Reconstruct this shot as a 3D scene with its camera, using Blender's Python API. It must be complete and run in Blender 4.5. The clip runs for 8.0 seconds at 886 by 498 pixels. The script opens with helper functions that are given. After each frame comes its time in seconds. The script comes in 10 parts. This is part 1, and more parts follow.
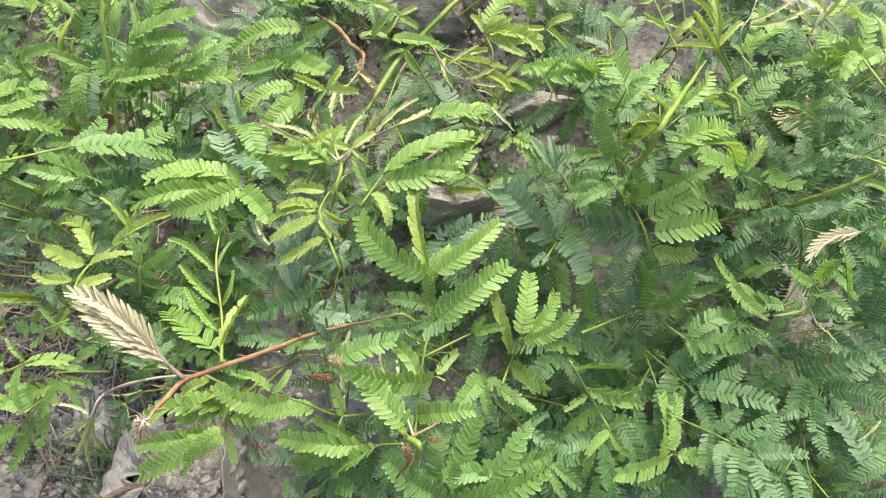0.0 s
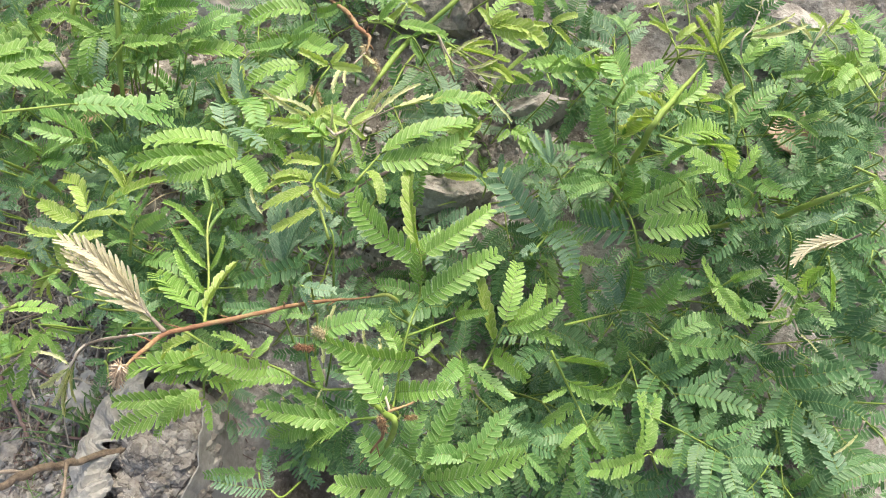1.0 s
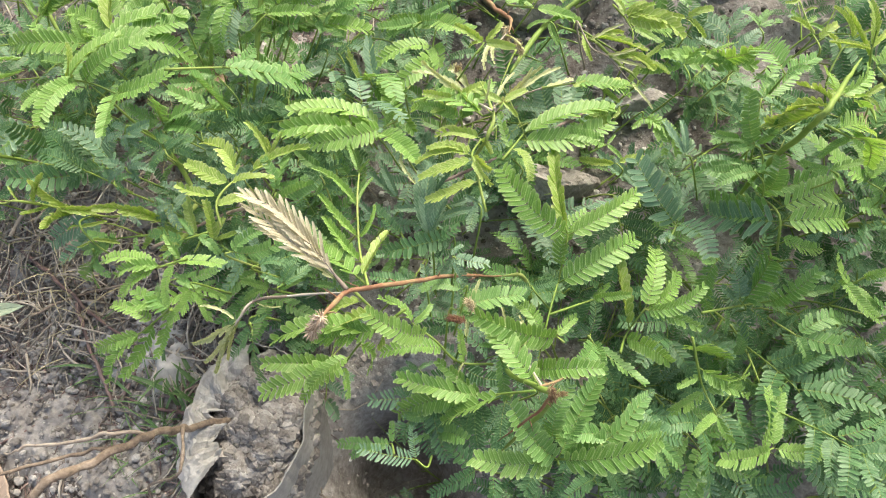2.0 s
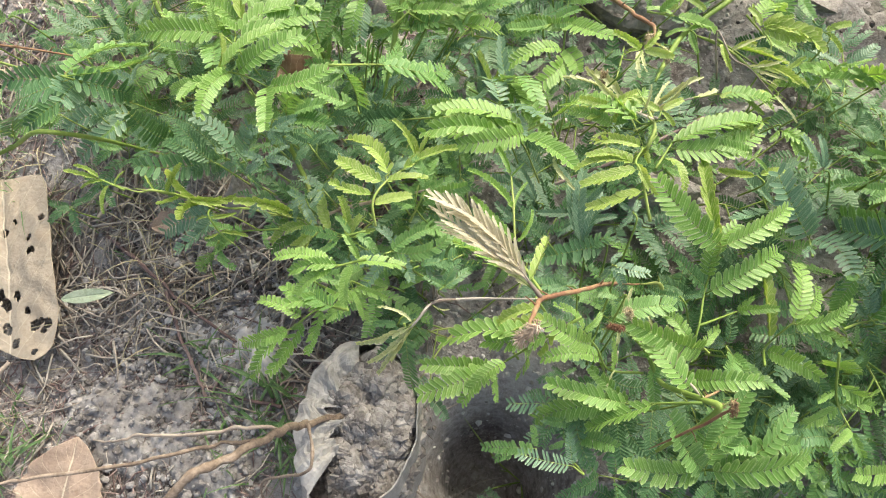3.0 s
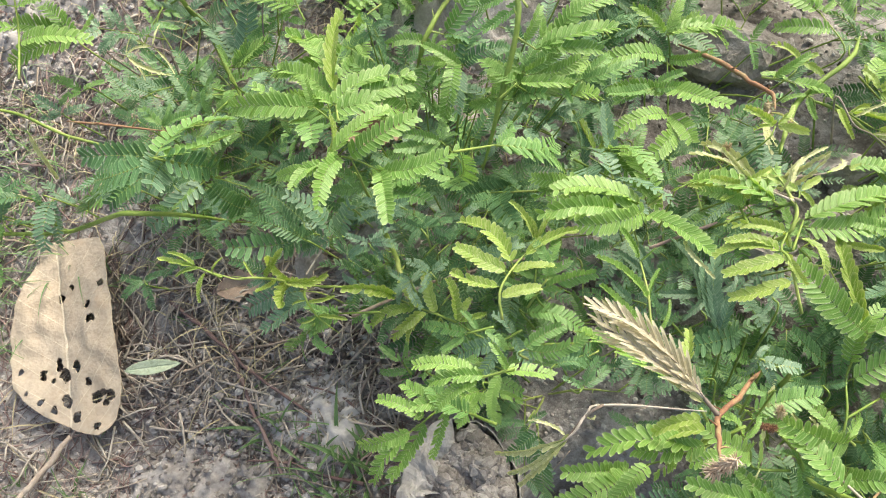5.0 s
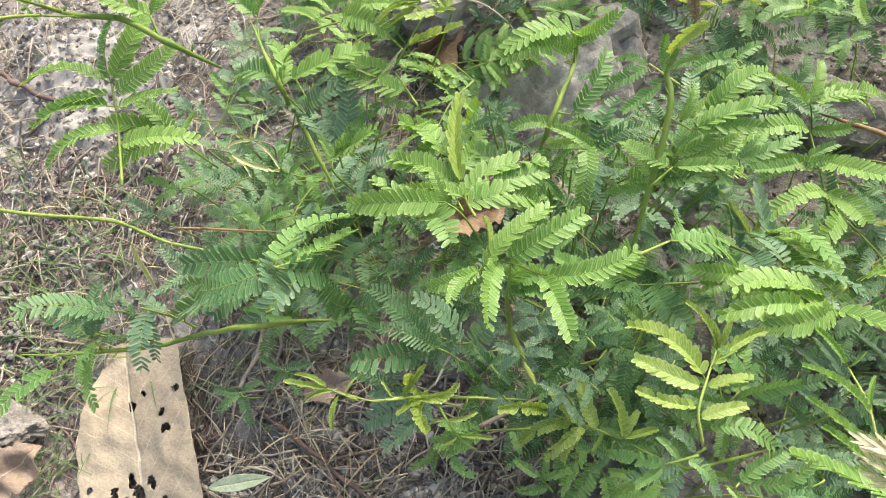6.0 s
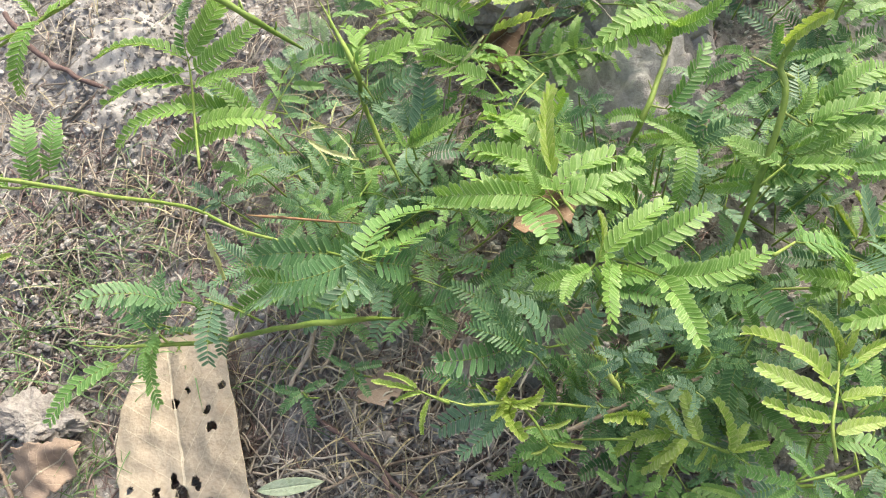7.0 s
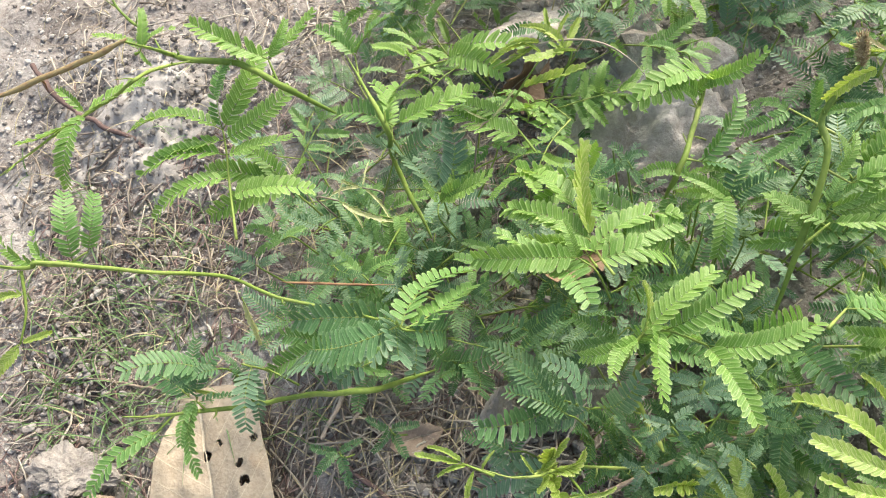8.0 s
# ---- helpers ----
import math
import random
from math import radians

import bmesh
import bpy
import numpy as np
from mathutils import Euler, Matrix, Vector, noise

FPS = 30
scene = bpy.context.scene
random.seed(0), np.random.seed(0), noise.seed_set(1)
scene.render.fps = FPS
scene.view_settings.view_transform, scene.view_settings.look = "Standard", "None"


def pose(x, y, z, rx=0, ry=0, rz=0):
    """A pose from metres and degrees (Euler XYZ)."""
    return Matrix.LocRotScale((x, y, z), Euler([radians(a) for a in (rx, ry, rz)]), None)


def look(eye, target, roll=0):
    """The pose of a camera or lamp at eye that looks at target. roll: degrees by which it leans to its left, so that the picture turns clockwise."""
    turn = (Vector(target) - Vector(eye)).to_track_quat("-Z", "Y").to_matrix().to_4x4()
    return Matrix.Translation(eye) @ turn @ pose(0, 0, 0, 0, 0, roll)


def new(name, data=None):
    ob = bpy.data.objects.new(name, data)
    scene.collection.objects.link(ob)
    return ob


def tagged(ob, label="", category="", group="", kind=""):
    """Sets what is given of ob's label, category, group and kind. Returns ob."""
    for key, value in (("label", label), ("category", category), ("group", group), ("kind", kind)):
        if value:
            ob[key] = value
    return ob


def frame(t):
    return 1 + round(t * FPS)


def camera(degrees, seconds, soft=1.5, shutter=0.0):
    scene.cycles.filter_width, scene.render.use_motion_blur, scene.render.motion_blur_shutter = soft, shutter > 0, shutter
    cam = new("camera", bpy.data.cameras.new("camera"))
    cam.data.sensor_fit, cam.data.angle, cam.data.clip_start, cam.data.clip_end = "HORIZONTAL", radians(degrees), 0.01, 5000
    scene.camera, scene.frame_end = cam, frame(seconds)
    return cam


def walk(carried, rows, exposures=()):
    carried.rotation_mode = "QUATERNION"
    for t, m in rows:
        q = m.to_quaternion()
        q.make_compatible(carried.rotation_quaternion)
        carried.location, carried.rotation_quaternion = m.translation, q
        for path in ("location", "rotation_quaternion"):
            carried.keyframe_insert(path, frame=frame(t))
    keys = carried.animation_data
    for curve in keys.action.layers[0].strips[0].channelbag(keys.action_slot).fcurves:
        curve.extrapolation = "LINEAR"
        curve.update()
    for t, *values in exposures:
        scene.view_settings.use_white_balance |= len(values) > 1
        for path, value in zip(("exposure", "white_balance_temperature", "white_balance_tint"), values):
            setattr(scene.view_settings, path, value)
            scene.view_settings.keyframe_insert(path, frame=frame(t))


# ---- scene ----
cam = camera(67.8, 8.0, 1.1)
PATH = [
    (0, (0.025, 0.094, 0.4), (-0.114, 1.084, -1.332), -7.3),
    (0.5, (0.032, 0.089, 0.399), (-0.106, 1.091, -1.327), -6.4),
    (1, (0.029, 0.082, 0.395), (-0.107, 1.112, -1.314), -2.8),
    (1.5, (0.005, 0.071, 0.393), (-0.145, 1.114, -1.306), -1.7),
    (2, (-0.027, 0.064, 0.389), (-0.164, 1.122, -1.303), 0.3),
    (2.2, (-0.041, 0.062, 0.389), (-0.186, 1.116, -1.304), 0.2),
    (3.3, (-0.102, 0.059, 0.39), (-0.205, 1.1, -1.314), 4.2),
    (3.5, (-0.108, 0.06, 0.39), (-0.213, 1.103, -1.314), 4.1),
    (4, (-0.122, 0.064, 0.39), (-0.226, 1.123, -1.303), 3.7),
    (4.2, (-0.126, 0.069, 0.393), (-0.23, 1.123, -1.303), 2.8),
    (5.3, (-0.149, 0.092, 0.389), (-0.265, 1.198, -1.274), 2.6),
    (5.5, (-0.156, 0.097, 0.385), (-0.283, 1.241, -1.25), 1.9),
    (5.8, (-0.185, 0.102, 0.383), (-0.33, 1.278, -1.228), -1.0),
    (6, (-0.203, 0.111, 0.378), (-0.339, 1.311, -1.215), -0.2),
    (6.5, (-0.231, 0.11, 0.371), (-0.375, 1.325, -1.211), 0.5),
    (7, (-0.238, 0.113, 0.364), (-0.374, 1.324, -1.221), 1.4),
    (7.5, (-0.244, 0.119, 0.367), (-0.411, 1.358, -1.193), 0.8),
    (8, (-0.249, 0.128, 0.374), (-0.429, 1.365, -1.187), -1.3),
]
walk(cam, [(t, look(eye, target, roll)) for t, eye, target, roll in PATH], ((0.0, 1.25, 6900, 5), (8.0, 1.2, 6900, 5)))

# ---- light: a bright, softly overcast day ----
SUN_ELEV, SUN_AZ = 58.0, 25.0
world = bpy.data.worlds.new("world")
scene.world = world
world.use_nodes = True
wn, wl = world.node_tree.nodes, world.node_tree.links
sky = wn.new("ShaderNodeTexSky")
sky.sky_type, sky.sun_disc = "NISHITA", False
sky.sun_elevation, sky.sun_rotation = radians(SUN_ELEV), radians(SUN_AZ)
sky.air_density, sky.dust_density, sky.ozone_density = 1.0, 6.0, 0.6
wl.new(sky.outputs["Color"], wn["Background"].inputs["Color"])
wn["Background"].inputs["Strength"].default_value = 0.132
sun_data = bpy.data.lights.new("sun", "SUN")
sun_data.energy, sun_data.angle, sun_data.color = 2.2, radians(20.0), (1.0, 0.95, 0.87)
sun = new("sun", sun_data)
sun_dir = Vector((math.sin(radians(SUN_AZ)) * math.cos(radians(SUN_ELEV)), math.cos(radians(SUN_AZ)) * math.cos(radians(SUN_ELEV)), math.sin(radians(SUN_ELEV))))
sun.matrix_world = look(sun_dir * 5.0, (0, 0, 0))


# ---- materials ----
def material(name):
    mat = bpy.data.materials.new(name)
    mat.use_nodes = True
    return mat, mat.node_tree.nodes, mat.node_tree.links, mat.node_tree.nodes["Principled BSDF"]


def node(nodes, kind, **inputs):
    made = nodes.new("ShaderNode" + kind)
    for key, value in inputs.items():
        made.inputs[key].default_value = value
    return made


def ramp(nodes, links, source, stops):
    made = nodes.new("ShaderNodeValToRGB")
    bar = made.color_ramp
    while len(bar.elements) < len(stops):
        bar.elements.new(0.5)
    for element, (at, colour) in zip(bar.elements, stops):
        element.position, element.color = at, (*colour, 1.0)
    links.new(source, made.inputs["Fac"])
    return made.outputs["Color"]


def mixed(nodes, links, kind, factor, a, b):
    made = nodes.new("ShaderNodeMix")
    made.data_type, made.blend_type = "RGBA", kind
    for value, slot in ((factor, 0), (a, 6), (b, 7)):
        if isinstance(value, (int, float)):
            made.inputs[slot].default_value = value
        elif isinstance(value, tuple):
            made.inputs[slot].default_value = (*value, 1.0)
        else:
            links.new(value, made.inputs[slot])
    return made.outputs[2]


def maths(nodes, links, kind, a, b=0.0, c=0.0):
    made = nodes.new("ShaderNodeMath")
    made.operation = kind
    for slot, value in enumerate((a, b, c)):
        if isinstance(value, (int, float)):
            made.inputs[slot].default_value = value
        else:
            links.new(value, made.inputs[slot])
    return made.outputs[0]


def leaf_material(name, low, high, rim, through_light=0.35, rough=0.48):
    """A thin leaf: two greens mixed plant by plant, a paler rim and midrib, light that shines through."""
    mat, n, l, bsdf = material(name)
    info, uv = n.new("ShaderNodeObjectInfo"), n.new("ShaderNodeUVMap")
    xyz = n.new("ShaderNodeSeparateXYZ")
    l.new(uv.outputs["UV"], xyz.inputs[0])
    geo = n.new("ShaderNodeNewGeometry")
    patch = node(n, "TexNoise", Scale=60.0, Detail=3.0)
    l.new(geo.outputs["Position"], patch.inputs["Vector"])
    pick = maths(n, l, "ADD", maths(n, l, "MULTIPLY", info.outputs["Random"], 0.55), maths(n, l, "MULTIPLY", patch.outputs["Fac"], 0.45))
    pick = maths(n, l, "ADD", pick, maths(n, l, "MULTIPLY", maths(n, l, "SUBTRACT", geo.outputs["Random Per Island"], 0.5), 0.35))
    base = mixed(n, l, "MIX", pick, low, high)
    grain = node(n, "TexNoise", Scale=900.0, Detail=2.0)
    l.new(geo.outputs["Position"], grain.inputs["Vector"])
    base = mixed(n, l, "MULTIPLY", 0.5, base, ramp(n, l, grain.outputs["Fac"], [(0.3, (0.6, 0.62, 0.55)), (0.7, (1.0, 1.0, 1.0))]))
    across = maths(n, l, "ABSOLUTE", maths(n, l, "SUBTRACT", maths(n, l, "MULTIPLY", xyz.outputs["Y"], 2.0), 1.0))
    along = maths(n, l, "POWER", xyz.outputs["X"], 10.0)
    edge = maths(n, l, "MAXIMUM", maths(n, l, "POWER", across, 7.0), along)
    rib = maths(n, l, "LESS_THAN", across, 0.07)
    edge = maths(n, l, "MULTIPLY", maths(n, l, "MAXIMUM", edge, maths(n, l, "MULTIPLY", rib, 0.35)), 0.85)
    base = mixed(n, l, "MIX", edge, base, rim)
    l.new(base, bsdf.inputs["Base Color"])
    bsdf.inputs["Roughness"].default_value = rough
    bsdf.inputs["Specular IOR Level"].default_value = 0.5
    bump = node(n, "Bump", Strength=0.25, Distance=0.0004)
    l.new(grain.outputs["Fac"], bump.inputs["Height"])
    l.new(bump.outputs["Normal"], bsdf.inputs["Normal"])
    glow = n.new("ShaderNodeBsdfTranslucent")
    l.new(mixed(n, l, "MULTIPLY", 1.0, base, (1.15, 1.1, 0.55)), glow.inputs["Color"])
    both = node(n, "MixShader", Fac=through_light)
    l.new(bsdf.outputs[0], both.inputs[1])
    l.new(glow.outputs[0], both.inputs[2])
    l.new(both.outputs[0], n["Material Output"].inputs["Surface"])
    return mat


def rough_material(name, stops, scale, fine, rough=0.9, bump=0.5, depth=0.002, spread=0.25, fleck=None):
    """A matt surface with patches, fine grain and relief, varied from thing to thing."""
    mat, n, l, bsdf = material(name)
    geo, info = n.new("ShaderNodeNewGeometry"), n.new("ShaderNodeObjectInfo")
    big, small = node(n, "TexNoise", Scale=scale, Detail=5.0, Roughness=0.6), node(n, "TexNoise", Scale=fine, Detail=6.0, Roughness=0.65)
    for tex in (big, small):
        l.new(geo.outputs["Position"], tex.inputs["Vector"])
    fac = maths(n, l, "ADD", maths(n, l, "MULTIPLY", big.outputs["Fac"], 0.6), maths(n, l, "MULTIPLY", small.outputs["Fac"], 0.4))
    fac = maths(n, l, "ADD", fac, maths(n, l, "MULTIPLY", maths(n, l, "SUBTRACT", info.outputs["Random"], 0.5), spread))
    fac = maths(n, l, "ADD", fac, maths(n, l, "MULTIPLY", maths(n, l, "SUBTRACT", geo.outputs["Random Per Island"], 0.5), spread))
    colour = ramp(n, l, fac, stops)
    if fleck:
        spots = node(n, "TexVoronoi", Scale=fine * 1.3)
        l.new(geo.outputs["Position"], spots.inputs["Vector"])
        near = maths(n, l, "LESS_THAN", spots.outputs["Distance"], 0.22)
        colour = mixed(n, l, "MIX", maths(n, l, "MULTIPLY", near, 0.6), colour, fleck)
    l.new(colour, bsdf.inputs["Base Color"])
    bsdf.inputs["Roughness"].default_value = rough
    bsdf.inputs["Specular IOR Level"].default_value = 0.25
    relief = node(n, "Bump", Strength=bump, Distance=depth)
    l.new(fac, relief.inputs["Height"])
    l.new(relief.outputs["Normal"], bsdf.inputs["Normal"])
    return mat


LEAF = {
    "young": leaf_material("leaf_young", (0.23, 0.38, 0.06), (0.40, 0.53, 0.13), (0.68, 0.68, 0.40), 0.42),
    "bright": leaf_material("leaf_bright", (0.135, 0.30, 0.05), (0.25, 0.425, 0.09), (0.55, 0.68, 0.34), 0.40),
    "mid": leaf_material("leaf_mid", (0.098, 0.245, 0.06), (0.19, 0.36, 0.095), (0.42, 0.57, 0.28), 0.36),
    # deep green of lower leaves, darkened further to carry some of the thicket's shade
    "dark": leaf_material("leaf_dark_with_shade", (0.047, 0.135, 0.047), (0.105, 0.235, 0.083), (0.27, 0.41, 0.22), 0.26),
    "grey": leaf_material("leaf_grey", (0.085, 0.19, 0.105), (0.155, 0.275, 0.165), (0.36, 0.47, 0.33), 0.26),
    "tan": leaf_material("leaf_withered", (0.40, 0.355, 0.26), (0.58, 0.535, 0.42), (0.74, 0.70, 0.58), 0.36, 0.7),
    "cream": leaf_material("leaf_folded", (0.38, 0.43, 0.19), (0.58, 0.60, 0.36), (0.72, 0.71, 0.50), 0.34, 0.6),
}
STEM = rough_material("stem_green", [(0.3, (0.10, 0.17, 0.03)), (0.55, (0.20, 0.28, 0.06)), (0.75, (0.32, 0.36, 0.12))], 40, 500, 0.55, 0.3, 0.0004)
STEM_RED = rough_material("stem_reddish", [(0.32, (0.13, 0.06, 0.038)), (0.5, (0.235, 0.125, 0.072)), (0.66, (0.29, 0.235, 0.12))], 90, 700, 0.7, 0.6, 0.0008)
STRAW = rough_material("straw", [(0.22, (0.12, 0.09, 0.075)), (0.5, (0.28, 0.235, 0.19)), (0.85, (0.50, 0.45, 0.385))], 25, 300, 0.75, 0.3, 0.0004, 0.5)
TWIG = rough_material("twig_bark", [(0.30, (0.075, 0.055, 0.042)), (0.45, (0.19, 0.145, 0.11)), (0.56, (0.30, 0.24, 0.19)), (0.72, (0.44, 0.37, 0.30))], 70, 520, 0.85, 0.9, 0.001, 0.3)
TWIG_DARK = rough_material("twig_reddish_bark", [(0.25, (0.075, 0.048, 0.046)), (0.55, (0.19, 0.13, 0.118)), (0.8, (0.32, 0.245, 0.225))], 35, 420, 0.85, 0.5, 0.0006, 0.4)
BUD = rough_material("bud", [(0.25, (0.24, 0.17, 0.09)), (0.5, (0.42, 0.34, 0.20)), (0.8, (0.62, 0.54, 0.36))], 120, 800, 0.9, 0.5, 0.0006, 0.5)
BUD_PINK = rough_material("bud_pinkish", [(0.25, (0.28, 0.19, 0.13)), (0.5, (0.46, 0.34, 0.24)), (0.8, (0.62, 0.50, 0.38))], 120, 800, 0.9, 0.5, 0.0006, 0.5)
CRUMB = rough_material("soil_crumbs", [(0.22, (0.06, 0.05, 0.046)), (0.46, (0.18, 0.158, 0.146)), (0.68, (0.31, 0.285, 0.27)), (0.95, (0.44, 0.42, 0.40))], 40, 500, 0.95, 0.8, 0.001, 0.7)
CRUMB_HEAP = rough_material("heaped_crumbs", [(0.25, (0.07, 0.06, 0.054)), (0.45, (0.17, 0.152, 0.14)), (0.6, (0.29, 0.268, 0.25)), (0.85, (0.46, 0.44, 0.415))], 90, 700, 0.95, 1.0, 0.0015, 0.22)
CRUMB_PALE = rough_material("pale_crumbs", [(0.25, (0.13, 0.115, 0.105)), (0.45, (0.25, 0.232, 0.22)), (0.62, (0.38, 0.362, 0.345)), (0.85, (0.52, 0.50, 0.48))], 40, 500, 0.95, 0.8, 0.001, 0.35)
STONE = rough_material("stone_grey", [(0.30, (0.11, 0.10, 0.09)), (0.45, (0.24, 0.225, 0.205)), (0.56, (0.36, 0.34, 0.315)), (0.75, (0.48, 0.46, 0.43))], 34, 280, 0.88, 1.0, 0.004, 0.15, (0.42, 0.40, 0.37))
STONE_PALE = rough_material("stone_pale", [(0.30, (0.13, 0.115, 0.10)), (0.46, (0.32, 0.29, 0.265)), (0.60, (0.48, 0.45, 0.42)), (0.8, (0.64, 0.61, 0.57))], 36, 300, 0.88, 1.0, 0.004, 0.15)
SOIL = rough_material("soil", [(0.34, (0.055, 0.044, 0.039)), (0.43, (0.135, 0.115, 0.105)), (0.52, (0.25, 0.225, 0.21)), (0.62, (0.40, 0.375, 0.355)), (0.75, (0.50, 0.48, 0.46))], 15, 260, 0.95, 1.0, 0.005, 0.1, (0.36, 0.33, 0.31))
GRASS = leaf_material("grass_blade", (0.08, 0.17, 0.06), (0.18, 0.29, 0.12), (0.30, 0.38, 0.18), 0.3)
GRASS_DRY = leaf_material("grass_dry", (0.34, 0.29, 0.18), (0.55, 0.50, 0.36), (0.6, 0.55, 0.42), 0.25, 0.7)


# ---- how things are made ----
def height(x, y):
    """The bank's own height: it climbs away from the path and a little to the right."""
    slope = 0.35 * (min(max(y, -0.35), 0.75) - 0.2)
    side = 0.12 * min(max(x + 0.35, -0.35), 0.5)
    return slope + side


def bumps(x, y):
    v = Vector((x, y, 0.0))
    hollow = 0.017 * math.exp(-((x + 0.40) / 0.085) ** 2 - ((y - 0.235) / 0.09) ** 2)
    pit = 0.100 * math.exp(-(((x + 0.062) / 0.034) ** 2 + ((y - 0.158) / 0.034) ** 2) ** 2)
    hollow += pit
    calm = max(0.0, 1.0 - 52.0 * hollow)
    return calm * (0.012 * noise.noise(v * 9.0) + 0.007 * noise.noise(v * 27.0)) + 0.0035 * noise.noise(v * 70.0) + 0.0025 * noise.noise(v * 160.0) - hollow


def ground_at(x, y):
    return height(x, y) + bumps(x, y)


def mesh_of(name, verts, faces, mats, slots=None, uvs=None, smooth=True):
    me = bpy.data.meshes.new(name)
    me.from_pydata([tuple(v) for v in verts], [], faces)
    for mat in mats:
        me.materials.append(mat)
    if slots:
        me.polygons.foreach_set("material_index", slots)
    if uvs:
        layer = me.uv_layers.new(name="UVMap")
        layer.data.foreach_set("uv", [c for face in faces for i in face for c in uvs[i]])
    me.polygons.foreach_set("use_smooth", [smooth] * len(faces))
    me.update()
    return me


def part(name, me, parent, label="", m=None):
    ob = new(name, me)
    ob.parent = parent
    if m is not None:
        ob.matrix_basis = m
    return tagged(ob, label) if label else ob


def smooth_line(points, steps=6):
    """A Catmull-Rom curve through the points."""
    p = [Vector(q) for q in points]
    if len(p) == 2:
        return [p[0].lerp(p[1], i / steps) for i in range(steps + 1)]
    p = [p[0] * 2 - p[1]] + p + [p[-1] * 2 - p[-2]]
    out = []
    for i in range(1, len(p) - 2):
        a, b, c, d = p[i - 1:i + 3]
        for k in range(steps):
            t = k / steps
            out.append(0.5 * ((2 * b) + (c - a) * t + (2 * a - 5 * b + 4 * c - d) * t * t + (3 * b - a - 3 * c + d) * t ** 3))
    return out + [p[-2]]


def tube(verts, faces, line, r0, r1, sides=6, uvs=None, knots=0.0, point=False):
    """Adds a tapered, capped tube along a line, running out to a point if asked."""
    first, last = len(verts), len(line) - 1
    side = Vector((0.31, 0.22, 0.92))
    for i, p in enumerate(line):
        way = (line[min(i + 1, last)] - line[max(i - 1, 0)]).normalized()
        a = way.cross(side)
        a = a.normalized() if a.length > 1e-4 else Vector((1, 0, 0))
        b = way.cross(a)
        r = r0 + (r1 - r0) * i / max(last, 1)
        r *= 1.0 + knots * noise.noise(p * 260.0)
        if point:
            r *= min(1.0, 0.25 + 2.6 * (last - i) / last, 0.35 + 4.0 * i / last)
        for k in range(sides):
            w = 2 * math.pi * k / sides
            verts.append(p + (a * math.cos(w) + b * math.sin(w)) * r)
            if uvs is not None:
                uvs.append((i / max(last, 1) * 0.7, 0.3))
    for i in range(last):
        for k in range(sides):
            n1 = (k + 1) % sides
            faces.append((first + i * sides + k, first + i * sides + n1, first + (i + 1) * sides + n1, first + (i + 1) * sides + k))
    faces.append(tuple(first + k for k in reversed(range(sides))))
    faces.append(tuple(first + last * sides + k for k in range(sides)))


def tube_mesh(name, points, r0, r1, mat, sides=6, steps=6, knots=0.12, point=False):
    verts, faces = [], []
    tube(verts, faces, smooth_line(points, steps), r0, r1, sides, None, knots, point)
    return mesh_of(name, verts, faces, [mat])


def pinna_mesh(mat, pairs, length, width, angle, lift, arch, bow, rng, gap=0.0, curl=0.12):
    """One feather of a leaf, one unit long on x: a thin rib with two rows of oblong leaflets."""
    verts, faces, uvs, slots = [], [], [], []
    line = [Vector((i / 8, bow * 4 * (i / 8) * (1 - i / 8), arch * 4 * (i / 8) * (1 - i / 8))) for i in range(9)]
    tube(verts, faces, line, 0.008, 0.004, 4, uvs)
    slots += [1] * len(faces)
    outline = [(0.0, 0.30), (0.10, 0.80), (0.38, 1.0), (0.72, 0.98), (0.92, 0.70), (1.0, 0.22)]
    twist = rng.uniform(-16, 16)
    for i in range(pairs):
        s = 0.05 + 0.945 * (i + 0.5) / pairs
        at = Vector((s, bow * 4 * s * (1 - s), arch * 4 * s * (1 - s)))
        tangent = Vector((1, bow * 4 * (1 - 2 * s), arch * 4 * (1 - 2 * s))).normalized()
        left = Vector((0, 0, 1)).cross(tangent).normalized()
        up = tangent.cross(left)
        grow = min(1.0, 0.62 + 1.9 * s) * (1.0 - 0.42 * s ** 4)
        for sign in (1, -1):
            if rng.random() < gap:
                continue
            turn = radians(angle + rng.uniform(-6, 6) - 22 * max(0.0, s - 0.75) * 4 * 0.5)
            rise = radians(lift + sign * twist * (s - 0.3) + rng.uniform(-9, 9))
            way = tangent * math.cos(turn) + (left * sign * math.cos(rise) + up * math.sin(rise)) * math.sin(turn)
            over = (tangent.cross(left * sign) * sign).normalized()
            face_up = (up * math.cos(rise) - left * sign * math.sin(rise)).normalized()
            cross = way.cross(face_up).normalized()
            big = length * grow * rng.uniform(0.93, 1.06)
            wide = width / pairs * 0.5 * (0.85 + 0.3 * grow) * rng.uniform(0.92, 1.06)
            first = len(verts)
            for u, w in outline:
                mid = at + way * (big * u) + face_up * (-curl * big * u * u)
                for v in (-1, 0, 1):
                    verts.append(mid + cross * (v * wide * w) + face_up * (abs(v) * wide * 0.22))
                    uvs.append((u, 0.5 + 0.5 * v))
            for r in range(len(outline) - 1):
                for v in range(2):
                    q = first + r * 3 + v
                    faces.append((q, q + 1, q + 4, q + 3))
                    slots.append(0)
    return mesh_of("pinna", verts, faces, [mat, STEM if mat.name != "leaf_withered" else STRAW], slots, uvs)


